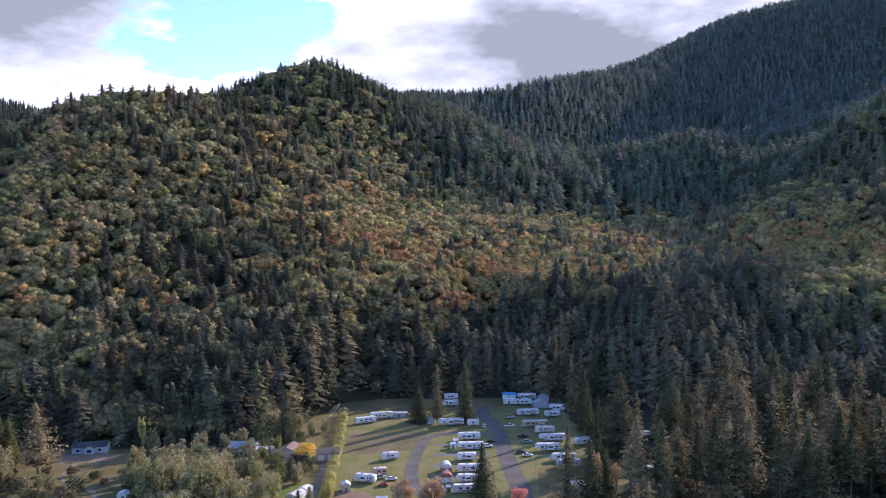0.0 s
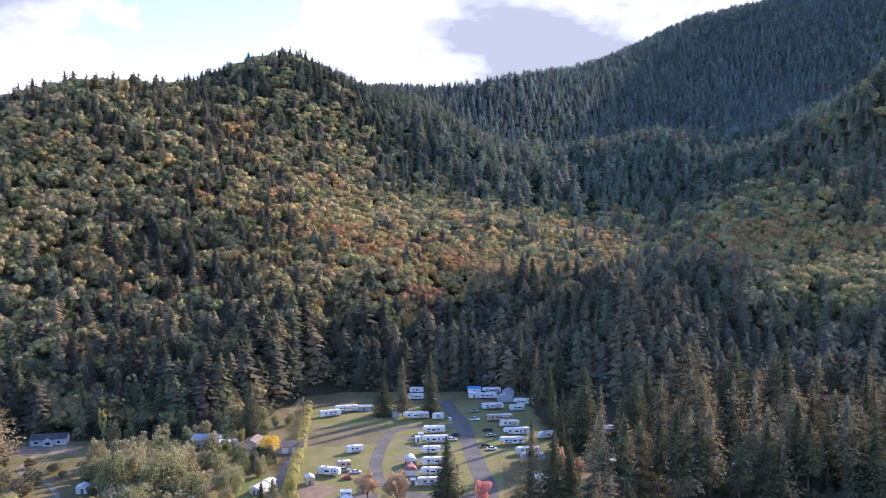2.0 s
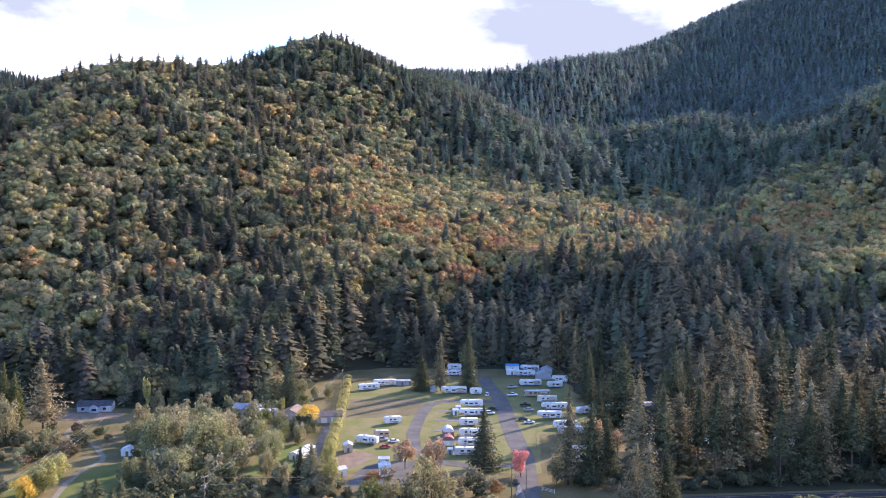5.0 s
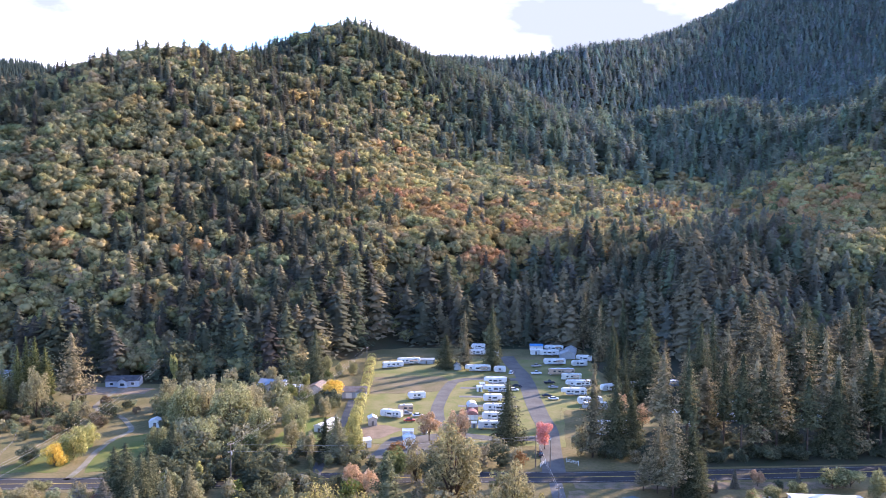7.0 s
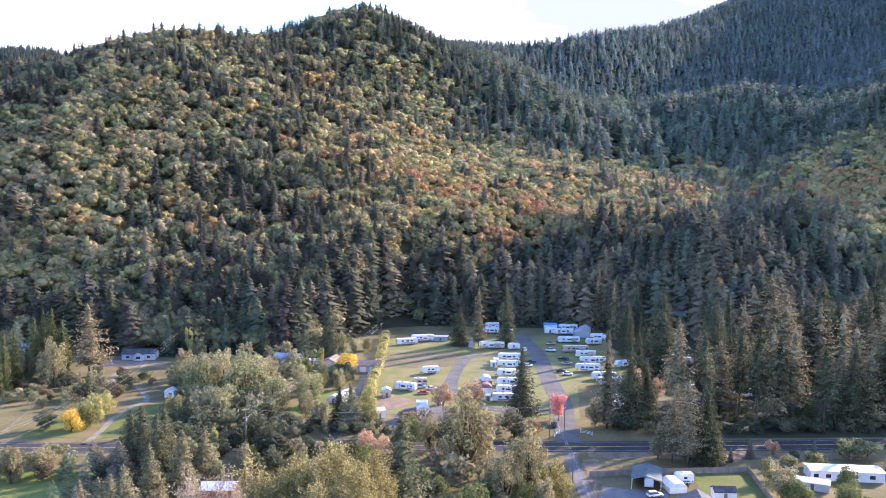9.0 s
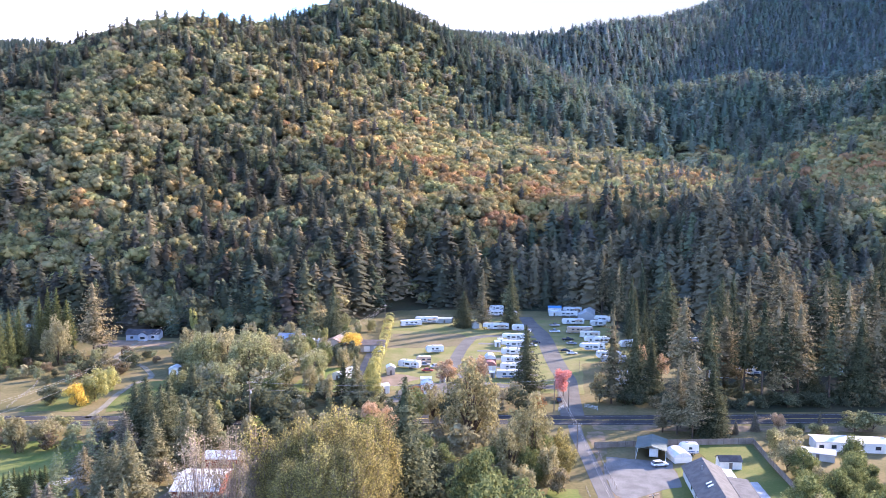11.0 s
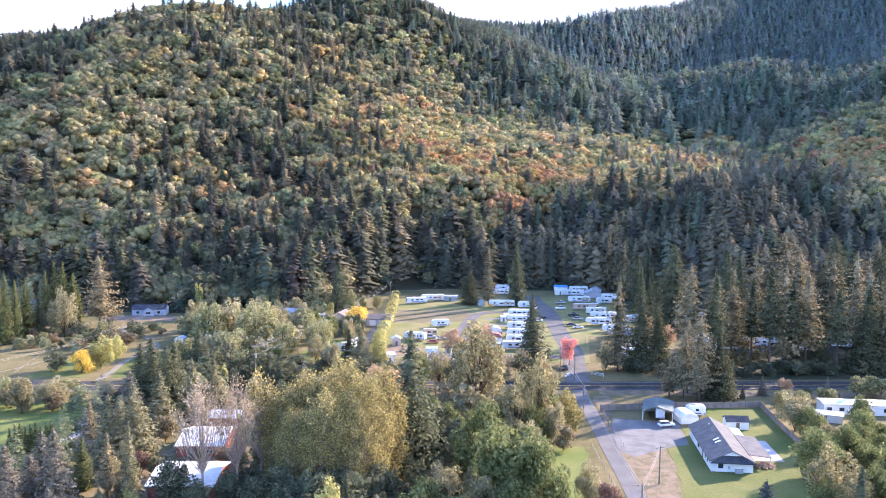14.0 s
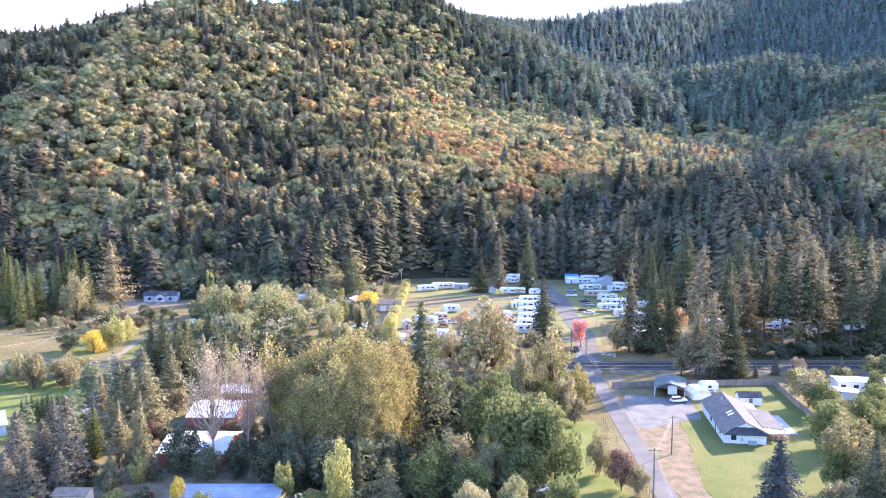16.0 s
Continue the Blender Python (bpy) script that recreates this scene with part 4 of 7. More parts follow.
def plant(kind, x, y, height, wide=1.0, group=""):
    category, label, meshes = KINDS[kind]
    crown_me, trunk_me = meshes[tree_rng.randrange(len(meshes))]
    root = base(NAMES[category], x, y, float(ground_z(x, y)), tree_rng.uniform(0, 360), label, category, group)
    root.scale = (height * wide * tree_rng.uniform(0.92, 1.08), height * wide * tree_rng.uniform(0.92, 1.08), height)
    put("trunk", trunk_me, root)
    put("crown", crown_me, root)
    return root


def plant_all(rows):
    for row in rows:
        plant(*row)

# ---- the woods on the hillsides ----
def scatter(rng, x0, x1, y0, y1, gap):
    """Jittered grid points."""
    gx, gy = np.meshgrid(np.arange(x0, x1, gap), np.arange(y0, y1, gap))
    p = np.stack([gx.ravel(), gy.ravel()], 1)
    return p + rng.uniform(-0.48, 0.48, p.shape) * gap


def wood(name, rng, templates, pos, heights, widths, colours, label, leaf="wild"):
    """One mesh of many trees: each a turned and scaled copy of a template, in its own leaf colour."""
    vs, ts, cs, n = [], [], [], 0
    pick = rng.integers(0, len(templates), len(pos))
    for k, (tv, tt) in enumerate(templates):
        at = np.nonzero(pick == k)[0]
        if not len(at):
            continue
        a = rng.uniform(0, 2 * math.pi, len(at))
        ca, sa = np.cos(a)[:, None], np.sin(a)[:, None]
        w, h = widths[at][:, None], heights[at][:, None]
        x, y, z = tv[:, 0] * w, tv[:, 1] * w, tv[:, 2] * h
        v = np.stack([x * ca - y * sa + pos[at, 0:1], x * sa + y * ca + pos[at, 1:2], z + pos[at, 2:3]], 2)
        vs.append(v.reshape(-1, 3))
        t = tt[None] + (np.arange(len(at)) * len(tv))[:, None, None] + n
        ts.append(t.reshape(-1, 3))
        cs.append(np.repeat(np.concatenate([colours[at], np.ones((len(at), 1))], 1), len(tv), axis=0))
        n += len(at) * len(tv)
    me = big_mesh(name, np.concatenate(vs), np.concatenate(ts), M[leaf], np.concatenate(cs), True)
    return tagged(put(name, me), label, "forest", kind="stuff")


def lump(rng, centre, size):
    """One uneven leaf mass: a closed eight-sided shell."""
    v = np.array([(1, 0, 0), (-1, 0, 0), (0, 1, 0), (0, -1, 0), (0, 0, 1), (0, 0, -1)]) * rng.uniform(0.85, 1.2, (6, 1))
    t = [(0, 2, 4), (2, 1, 4), (1, 3, 4), (3, 0, 4), (2, 0, 5), (1, 2, 5), (3, 1, 5), (0, 3, 5)]
    turn = np.linalg.qr(rng.normal(0, 1, (3, 3)))[0]
    if np.linalg.det(turn) < 0:
        turn[:, 0] *= -1
    return v @ turn.T * size + centre, np.array(t)


def hill_crown(seed, lobes, leaves, size):
    """A rounded crown: heaped leaf masses with loose leaf sprays over them."""
    rng = np.random.default_rng(seed)
    up = np.linspace(0.95, -0.55, lobes) + rng.uniform(-0.1, 0.1, lobes)
    a = np.arange(lobes) * 2.4 + rng.uniform(-0.5, 0.5, lobes)
    flat = np.sqrt(np.clip(1 - up ** 2, 0.02, 1))
    c = np.stack([np.cos(a) * flat * 0.33, np.sin(a) * flat * 0.33, 0.5 + up * 0.29], 1) * rng.uniform(0.8, 1.12, (lobes, 1))
    r = rng.uniform(0.5, 0.8, lobes) / lobes ** 0.5
    pieces = [lump(rng, (0, 0, 0.42), 0.33)] + [lump(rng, c[i], r[i]) for i in range(lobes)]
    pick = rng.integers(0, lobes, leaves)
    d = rng.normal(0, 1, (leaves, 3)) + (0, 0, 0.3)
    d /= np.linalg.norm(d, axis=1, keepdims=True)
    pieces.append(leaf_tris(rng, c[pick] + d * (r[pick] * rng.uniform(0.75, 1.35, leaves))[:, None], d, size))
    return merged(pieces)


def hill_cone(seed, boughs, sprays, wide, size):
    """A conifer: a slim dark heart, drooping boughs spiralling up the stem and loose needle sprays over them."""
    rng = np.random.default_rng(seed)
    heart = [(math.cos(k * 1.257) * wide * 0.5, math.sin(k * 1.257) * wide * 0.42, 0.06) for k in range(5)] + [(0, 0, 0.9)]
    f = (np.arange(boughs) + rng.uniform(-0.5, 0.5, boughs)).clip(0) / boughs
    a = np.arange(boughs) * 2.4 + rng.normal(0, 0.4, boughs)
    r = (wide * (1 - f) ** 0.62 * (0.75 + 0.25 * np.minimum(1, 5 * f)) + 0.012) * rng.uniform(0.65, 1.15, boughs)
    z = 0.06 + 0.92 * f
    out, side = np.stack([np.cos(a), np.sin(a), 0 * a], 1), np.stack([-np.sin(a), np.cos(a), 0 * a], 1)
    up = np.array((0, 0, 1.0))
    w = (0.34 * r + 0.012)[:, None]
    mid = out * (r * 0.42)[:, None] + up * (z - 0.1 * r)[:, None]
    tip = out * r[:, None] + up * (z - r * rng.uniform(0.25, 0.7, boughs))[:, None]
    bv = np.stack([up * (z + 0.02)[:, None] + 0 * out, mid - side * w - up * w * 0.5, tip, mid + side * w - up * w * 0.5], 1).reshape(-1, 3)
    q = np.arange(boughs)[:, None] * 4
    bt = np.concatenate([q + (0, 1, 2), q + (0, 2, 3)])
    g = rng.random(sprays) ** 1.3
    b = rng.uniform(0, 6.283, sprays)
    d = (wide * (1 - g) ** 0.62 + 0.01) * rng.uniform(0.45, 1.15, sprays)
    c = np.stack([np.cos(b) * d, np.sin(b) * d, 0.05 + 0.92 * g - 0.3 * d], 1)
    n = np.stack([np.cos(b), np.sin(b), np.full(sprays, 0.9)], 1)
    loose = leaf_tris(rng, c, n, size * (0.45 + 0.6 * (1 - g)))
    return merged([(heart, [(k, (k + 1) % 5, 5) for k in range(5)]), (bv, bt), loose])


def build_woods():
    rng = np.random.default_rng(77)
    ridge_x = [-700, -480, -330, -200, -100, -50, 60, 200, 500, 950]
    ridge_y = [800, 830, 900, 1060, 1090, 1380, 1460, 1510, 1590, 1650]
    lumps = np.random.default_rng(4)
    k = lumps.normal(0, 1, (10, 2)) / 75.0
    ph = lumps.uniform(0, 6.28, 10)

    def patch(p, s):
        """Soft noise over the plan, about -1 to 1."""
        return np.sin(p @ (k * s).T + ph).sum(1) / 3.2

    near, far = scatter(rng, -620, 480, 400, 1010, 8.5), scatter(rng, -330, 700, 1010, 1250, 7.6)
    p = np.concatenate([near, far, scatter(rng, 480, 720, 620, 1010, 9.0), scatter(rng, -140, 1250, 1180, 2260, 9.0)])
    z = ground_z(p[:, 0], p[:, 1])
    q, row = recede(p[:, 0], p[:, 1])
    edge = 395 + 105 / (1 + np.exp(-(p[:, 0] + 85) / 8)) - 75 / (1 + np.exp(-(p[:, 0] - 110) / 12))
    keep = (p[:, 1] > edge + np.where(np.abs(p[:, 0]) < 62, 8, 14)) & (row < np.interp(p[:, 0] / q, ridge_x, ridge_y)) & (p[:, 0] < 0.64 * p[:, 1] + 40)
    # tall open conifer stands on the eastern flank and behind it
    tall = np.clip((p[:, 0] + 40) / 60, 0, 1) * np.clip((p[:, 1] - 840) / 60, 0, 1)
    keep &= rng.random(len(p)) > 0.07 + 0.38 * tall * (p[:, 1] < 1230)
    low_edge = scatter(rng, -400, 330, 405, 620, 9.5)
    rise = low_edge[:, 1] - (395 + 105 / (1 + np.exp(-(low_edge[:, 0] + 85) / 8)) - 75 / (1 + np.exp(-(low_edge[:, 0] - 110) / 12)))
    low_edge = low_edge[(rise > 16) & (rise < 95)]
    p, z, keep = np.concatenate([p, low_edge]), np.concatenate([z, ground_z(low_edge[:, 0], low_edge[:, 1])]), np.concatenate([keep, np.ones(len(low_edge), bool)])
    p, z = p[keep], z[keep]
    x, y = p[:, 0], p[:, 1]
    depth = y - (395 + 105 / (1 + np.exp(-(x + 85) / 8)) - 75 / (1 + np.exp(-(x - 110) / 12)))
    # share of conifers: the foot of the slope, the shaded gullies to the east and the tops
    tall = np.clip((x + 40) / 60, 0, 1) * np.clip((y - 840) / 60, 0, 1)
    foot = np.clip(1.2 - depth / 95 + 0.6 * patch(p, 1.6), 0, 1)
    east = 1 / (1 + np.exp(-(x - 120 + (y - 700) * 0.12) / 45)) * np.clip((y - 930 + (x - 130) * 0.45) / 40, 0, 1)
    back = np.clip((y - 880 - 60 * (x < -150)) / 90, 0, 1)
    spur = 0.9 / (1 + np.exp(-(x - 335) / 14)) * np.clip((y - 670) / 40, 0, 1)
    gully = np.exp(-((x - 150) / 70) ** 2) * np.clip((640 - y) / 100, 0, 1)
    west = np.clip((-x - 30) / 140, 0, 1) * (0.36 + 0.14 * np.clip((y - 650) / 100, 0, 1))
    # autumn colour gathers on the middle of the slope and at the foot of the eastern spur
    warm = 0.85 * np.exp(-(((x - 40) / 150) ** 2 + ((y - 630) / 85) ** 2)) + 0.95 * np.exp(-(((x - 285) / 85) ** 2 + ((y - 655) / 65) ** 2)) \
        + 0.35 * np.exp(-(((x + 190) / 130) ** 2 + ((y - 530) / 55) ** 2)) + 0.5 * np.exp(-(((x + 50) / 170) ** 2 + ((y - 730) / 100) ** 2))
    warm = warm + 0.4 * np.exp(-(((x - 250) / 110) ** 2 + ((y - 790) / 90) ** 2)) + 0.4 * np.exp(-(((x - 180) / 100) ** 2 + ((y - 820) / 90) ** 2))
    mixed = 0.38 / (1 + np.exp(-(x - 190) / 25)) * np.clip((y - 560) / 60, 0, 1)
    share = np.clip(np.maximum.reduce([foot * (0.62 + 0.25 / (1 + np.exp((x + 150) / 25))), east * 0.93, back * (0.8 + 0.17 * (y > 1150)), spur, mixed, gully * 0.9, west]) + 0.3 * patch(p, 1.0) + 0.08 - 0.3 * np.clip(warm, 0, 1), 0.04, 0.97)
    share = share * (1 - 0.7 * np.exp(-(((x + 135) / 60) ** 2 + ((y - 605) / 55) ** 2)))
    con = rng.random(len(p)) < share
    u = rng.random(len(p)) + 0.12 * patch(p, 2.6)
    green, olive = np.array((0.225, 0.212, 0.105)), np.array((0.34, 0.292, 0.15))
    gold, rust, brick = np.array((0.39, 0.315, 0.135)), np.array((0.44, 0.295, 0.125)), np.array((0.425, 0.25, 0.12))
    col = np.where((rng.random(len(p)) < 0.5)[:, None], green, olive)
    col = np.where((u > 1.02 - 0.1 - warm * 1.05)[:, None], gold, col)
    col = np.where((u > 1.12 - warm * 0.62)[:, None], rust, col)
    col = np.where((u > 1.17 - warm * 0.4)[:, None], brick, col)
    col = col * rng.uniform(0.8, 1.22, (len(p), 1)) * rng.uniform(0.92, 1.08, (len(p), 3))
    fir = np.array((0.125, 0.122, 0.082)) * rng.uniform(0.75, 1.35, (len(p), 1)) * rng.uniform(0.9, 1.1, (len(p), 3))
    # bluer needles with distance: the mountain haze put into their colour
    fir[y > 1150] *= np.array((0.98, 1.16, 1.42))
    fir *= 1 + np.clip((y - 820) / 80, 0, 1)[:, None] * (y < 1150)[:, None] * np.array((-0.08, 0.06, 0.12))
    # the foot's shade and the paler slope above, put into the needle colour
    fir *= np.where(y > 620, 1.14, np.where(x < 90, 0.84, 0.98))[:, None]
    # sun on the eastern slope put into colour: lighter needles, more tan trees
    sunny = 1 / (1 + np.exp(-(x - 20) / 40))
    dry = rng.random(len(p)) < (0.1 + 0.5 * foot * sunny) * np.clip((900 - y) / 150, 0, 1)
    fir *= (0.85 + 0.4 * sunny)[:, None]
    fir[dry] = np.array((0.235, 0.192, 0.115)) * rng.uniform(0.8, 1.2, (dry.sum(), 1))
    h_con = (rng.uniform(13, 23, len(p)) + rng.uniform(2, 15, len(p)) * foot) * (1 + 0.45 * tall) * np.where(y > 1180, 0.72 * recede(x, y)[0], 1.0)
    h_brd = rng.uniform(9, 14, len(p)) * np.where(y > 1000, 0.85, 1.0)
    pz = np.stack([x, y, z - 0.4], 1)
    aside = (x > 0.62 * y + 10) | (x < -0.69 * y - 10)
    fine, coarse = (y < 700) & ~aside, (y >= 1000) | aside
    mid = ~fine & ~coarse
    cone_a = [hill_cone(s, 70, 190, w, 0.034) for s, w in ((201, 0.25), (202, 0.2), (203, 0.29), (204, 0.23))]
    cone_m = [hill_cone(s, 40, 90, w, 0.045) for s, w in ((221, 0.26), (222, 0.22), (223, 0.3), (224, 0.25))]
    cone_b = [hill_cone(s, 14, 30, w, 0.075) for s, w in ((205, 0.3), (206, 0.36), (207, 0.42))]
    cone_c = [hill_cone(s, 8, 10, 0.25, 0.07) for s in (208, 209)]
    ball_a = [hill_crown(s, 12, 360, 0.047) for s in (211, 212, 213, 214, 215)]
    ball_m = [hill_crown(s, 9, 160, 0.064) for s in (231, 232, 233, 234)]
    ball_b = [hill_crown(s, 5, 36, 0.1) for s in (216, 217, 218)]
    for name, m, tp, h, w, c, label in (
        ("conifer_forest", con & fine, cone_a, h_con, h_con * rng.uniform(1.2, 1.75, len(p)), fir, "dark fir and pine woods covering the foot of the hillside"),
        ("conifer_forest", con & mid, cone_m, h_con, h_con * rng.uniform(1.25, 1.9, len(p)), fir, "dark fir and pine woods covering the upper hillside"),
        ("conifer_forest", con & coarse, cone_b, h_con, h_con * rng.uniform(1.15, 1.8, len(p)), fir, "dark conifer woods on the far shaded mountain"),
        ("broadleaf_forest", ~con & fine, ball_a, h_brd, h_brd * rng.uniform(1.05, 1.5, len(p)), col, "olive, gold and rust autumn oak and maple woods on the hillside"),
        ("broadleaf_forest", ~con & mid, ball_m, h_brd, h_brd * rng.uniform(1.05, 1.5, len(p)), col, "olive and gold autumn oak woods on the upper hillside"),
        ("broadleaf_forest", ~con & coarse, ball_b, h_brd, h_brd * rng.uniform(0.9, 1.25, len(p)), col, "olive autumn woods on the far ridge"),
    ):
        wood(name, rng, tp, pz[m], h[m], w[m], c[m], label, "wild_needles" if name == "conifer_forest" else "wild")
    # the distant ridge to the west
    q = scatter(rng, -1750, -700, 1880, 2120, 11)
    q3 = np.stack([q[:, 0], q[:, 1], ground_z(q[:, 0], q[:, 1]) - 0.5], 1)
    hh = rng.uniform(15, 26, len(q))
    wood("conifer_forest", rng, cone_c, q3, hh, hh * 1.1, np.tile((0.09, 0.11, 0.085), (len(q), 1)), "conifer woods on a distant blue ridge")


build_woods()

# ---- valley trees ----
NEAR_YARDS = [
    ("bare", -63.3, 165.8, 27.7), ("bare", -57.2, 169.5, 28.3), ("golden_bare", -55, 180, 27),
    ("poplar", -49, 178, 22), ("poplar", -44.5, 171, 20.5), ("poplar", -46.5, 185, 24.5), ("poplar", -38.5, 171, 24), ("poplar", -37, 186, 28), ("poplar", -31, 178, 26.5), ("poplar", -29, 187, 26),
    ("poplar", -40.5, 180, 26.5), ("poplar", -33, 172, 22.5), ("dark_tree", -46.5, 164, 11), ("dark_tree", -42, 162, 9), ("dark_tree", -34, 165, 10), ("full_fir", -23.5, 197.7, 32.5, 1.35),
    ("willow", -28.4, 180.5, 6), ("lime", -32.6, 145.7, 15.5, 0.5), ("fir", -30.3, 152.6, 14.3, 1.0), ("cedar", -24.2, 150.5, 10, 2.0), ("lime", -44.4, 151, 9.4, 1.0), ("yellow", -62.7, 145, 6.8, 0.55), ("maroon", -68, 144.5, 4.3),
    ("dark_tree", -69.3, 164.3, 11.2, 1.05), ("dark_tree", -50, 160, 10), ("dark_tree", -44, 157, 9), ("dark_tree", -38, 160, 11), ("dark_tree", -31, 163, 10), ("dark_tree", -27, 170, 10), ("olive", -36, 154, 6), ("dark_tree", -63, 161, 8, 1.0), ("green", -56, 140, 6), ("lime", -50, 141, 5), ("shrub", -40, 141, 4),
]
LANE_SIDE = [
    ("tan", -9.8, 246.5, 28.5, 1.0), ("tan", 8.5, 224, 23.5, 0.85), ("tan", 2, 215, 19, 0.9), ("olive", 12, 214, 12, 0.9), ("gold", 17, 222, 9.5, 0.9), ("gold", 15.5, 230, 11, 0.8),
    ("green", -5.9, 185, 18.8, 0.95), ("green", 1.1, 168, 21.5, 0.95), ("olive", -4.5, 164, 10.5, 0.95), ("green", 7.5, 165, 17.5, 0.7), ("olive", -7.9, 144.6, 9.3, 0.9), ("willow", -0.4, 145.4, 9.9, 1.1),
    # the dark tree at x -16 is added to fill a patch of shadow
    ("green", 9, 150, 9), ("dark_tree", -16, 262, 12), ("dark_tree", -18, 214, 10), ("dark_tree", -13, 206, 9), ("brown_shrub", 14, 208, 7), ("maroon", 20.5, 164, 9.5, 0.9), ("olive", 23.5, 162, 7), ("olive", 17, 172, 11, 0.8),
]
HOUSE_SIDE = [
    ("blue_spruce", 42.5, 137.2, 20.2, 1.25), ("maroon", 35, 146.5, 4.2, 1.1), ("shrub", 36.8, 145.5, 3.6), ("orange", 39, 147.5, 5, 0.6), ("shrub", 42.5, 145.5, 3.2), ("green", 46, 146.5, 6, 1.0), ("brown_shrub", 50, 145, 7.5), ("brown_shrub", 55, 147, 6),
    ("tan", 65.5, 169, 18.5, 1.15), ("full_fir", 65.5, 156.5, 16.5, 1.3), ("olive", 58, 152, 10), ("green", 71.5, 194, 12, 1.0), ("green", 80, 202, 11), ("green", 77, 213, 8), ("full_fir", 70, 149, 19, 1.2), ("green", 88, 214, 8), ("green", 96, 222, 7),
    ("willow", 79.5, 247, 9, 0.9), ("spruce", 73, 264, 5, 1.2), ("shrub", 98, 262, 5.5), ("spruce", 100, 258, 5), ("willow", 122, 262, 10), ("willow", 129, 258, 10), ("shrub", 60, 269, 2.5), ("spruce", 80.2, 268.5, 6.5, 1.2), ("orange", 88, 270.3, 6.0, 1.3), ("spruce", 101.7, 272.8, 6.0, 0.9), ("shrub", 111.5, 270, 8.0, 1.1), ("shrub", 118, 272, 6.5, 1.2), ("dark_shrub", 94, 268, 3.2), ("shrub", 88.5, 258, 5.5, 1.0),
    ("tan_pine", 58.5, 258.5, 27.5, 1.0), ("tan_pine", 54.5, 262, 22, 1.0), ("full_fir", 64.8, 261, 25.6, 1.1), ("tan_pine", 57, 269, 24, 0.9), ("full_fir", 68, 265, 13, 1.2), ("pine", 50.5, 264, 13, 1.7),
]
CABINS = [
    ("spruce", -91, 158, 18.2, 1.2), ("spruce", -96, 157.5, 13, 1.6), ("spruce", -97.7, 151, 12.5, 1.6), ("spruce", -94.6, 143, 11, 1.4), ("spruce", -90.6, 143.5, 10.8, 2.0), ("spruce", -103, 160, 14, 1.5), ("spruce", -99, 167, 15, 1.4), ("spruce", -104, 150, 12, 1.6), ("spruce", -88, 150, 9, 1.7),
    ("column", -92.5, 171.6, 12, 1.6), ("pine", -83.7, 165.4, 15.3, 1.2), ("cedar", -79.2, 166, 17, 0.85), ("cedar", -89.5, 190.6, 19.4, 1.5), ("cedar", -94.3, 187.6, 17.2, 1.55), ("cedar", -96.9, 199, 14, 1.4), ("cedar", -92.7, 213, 17, 1.5), ("spruce", -112, 215, 8, 2.0), ("pine", -105, 199, 12, 1.8), ("brown_shrub", -88, 205, 7), ("maroon", -84, 182, 6),
]
CABIN_WOODS = [
    ("full_fir", -105, 236, 21, 1.5), ("full_fir", -97, 228, 21, 1.5), ("full_fir", -111, 242, 18, 1.5), ("full_fir", -101, 243, 19, 1.4), ("cedar", -88, 224, 18, 1.4), ("spruce", -106, 224, 14, 1.7), ("maroon", -112, 232, 8), ("cedar", -86, 236, 15, 1.5), ("cedar", -82, 158, 6, 2.0), ("lime", -76, 158, 6), ("olive", -88, 183, 8), ("olive", -88, 176, 7), ("dark_tree", -63, 188, 6), ("brown_shrub", -84, 171, 4), ("tan", -66, 200, 8), ("shrub", -80, 153, 3), ("dark_shrub", -88, 160, 4), ("dark_tree", -60, 194, 9), ("dark_tree", -58, 166, 8), ("dark_tree", -56, 186, 8),
]
WEST_FIELDS = [
    ("olive", -139, 225, 12.4, 1.15), ("olive", -134, 232, 10.2, 1.2), ("shrub", -137, 246, 6, 1.2), ("willow", -147, 231, 10), ("shrub", -155, 238, 7), ("shrub", -166, 238, 7), ("bare", -147, 219, 12, 1.5), ("brown_shrub", -124, 244, 6), ("olive", -120, 238, 8), ("dark_shrub", -118, 250, 4),
    ("yellow", -147, 274.3, 8.5, 1.1), ("lime", -143.5, 281, 12.5, 1.05), ("lime", -146, 297.6, 9.4, 1.1), ("dark_tree", -157, 276, 7.6, 1.3), ("green", -150, 303, 7), ("dark_shrub", -127, 322, 5), ("dark_shrub", -132, 330, 6), ("shrub", -168, 312, 5), ("brown_shrub", -152, 322, 5), ("brown_shrub", -160, 330, 4),
    ("willow", -117, 316, 23, 0.87), ("olive", -110, 324, 21, 0.95), ("willow", -98.3, 315, 22.4, 1.05), ("willow", -101.6, 295, 13.6, 1.4), ("willow", -85, 307, 16.2, 1.05), ("olive", -92, 324, 18, 0.9), ("willow", -128, 330, 15), ("olive", -137, 352, 15), ("full_fir", -109, 284, 14.2, 1.7), ("willow", -117, 290, 12, 1.2), ("green", -90, 288, 8),
]
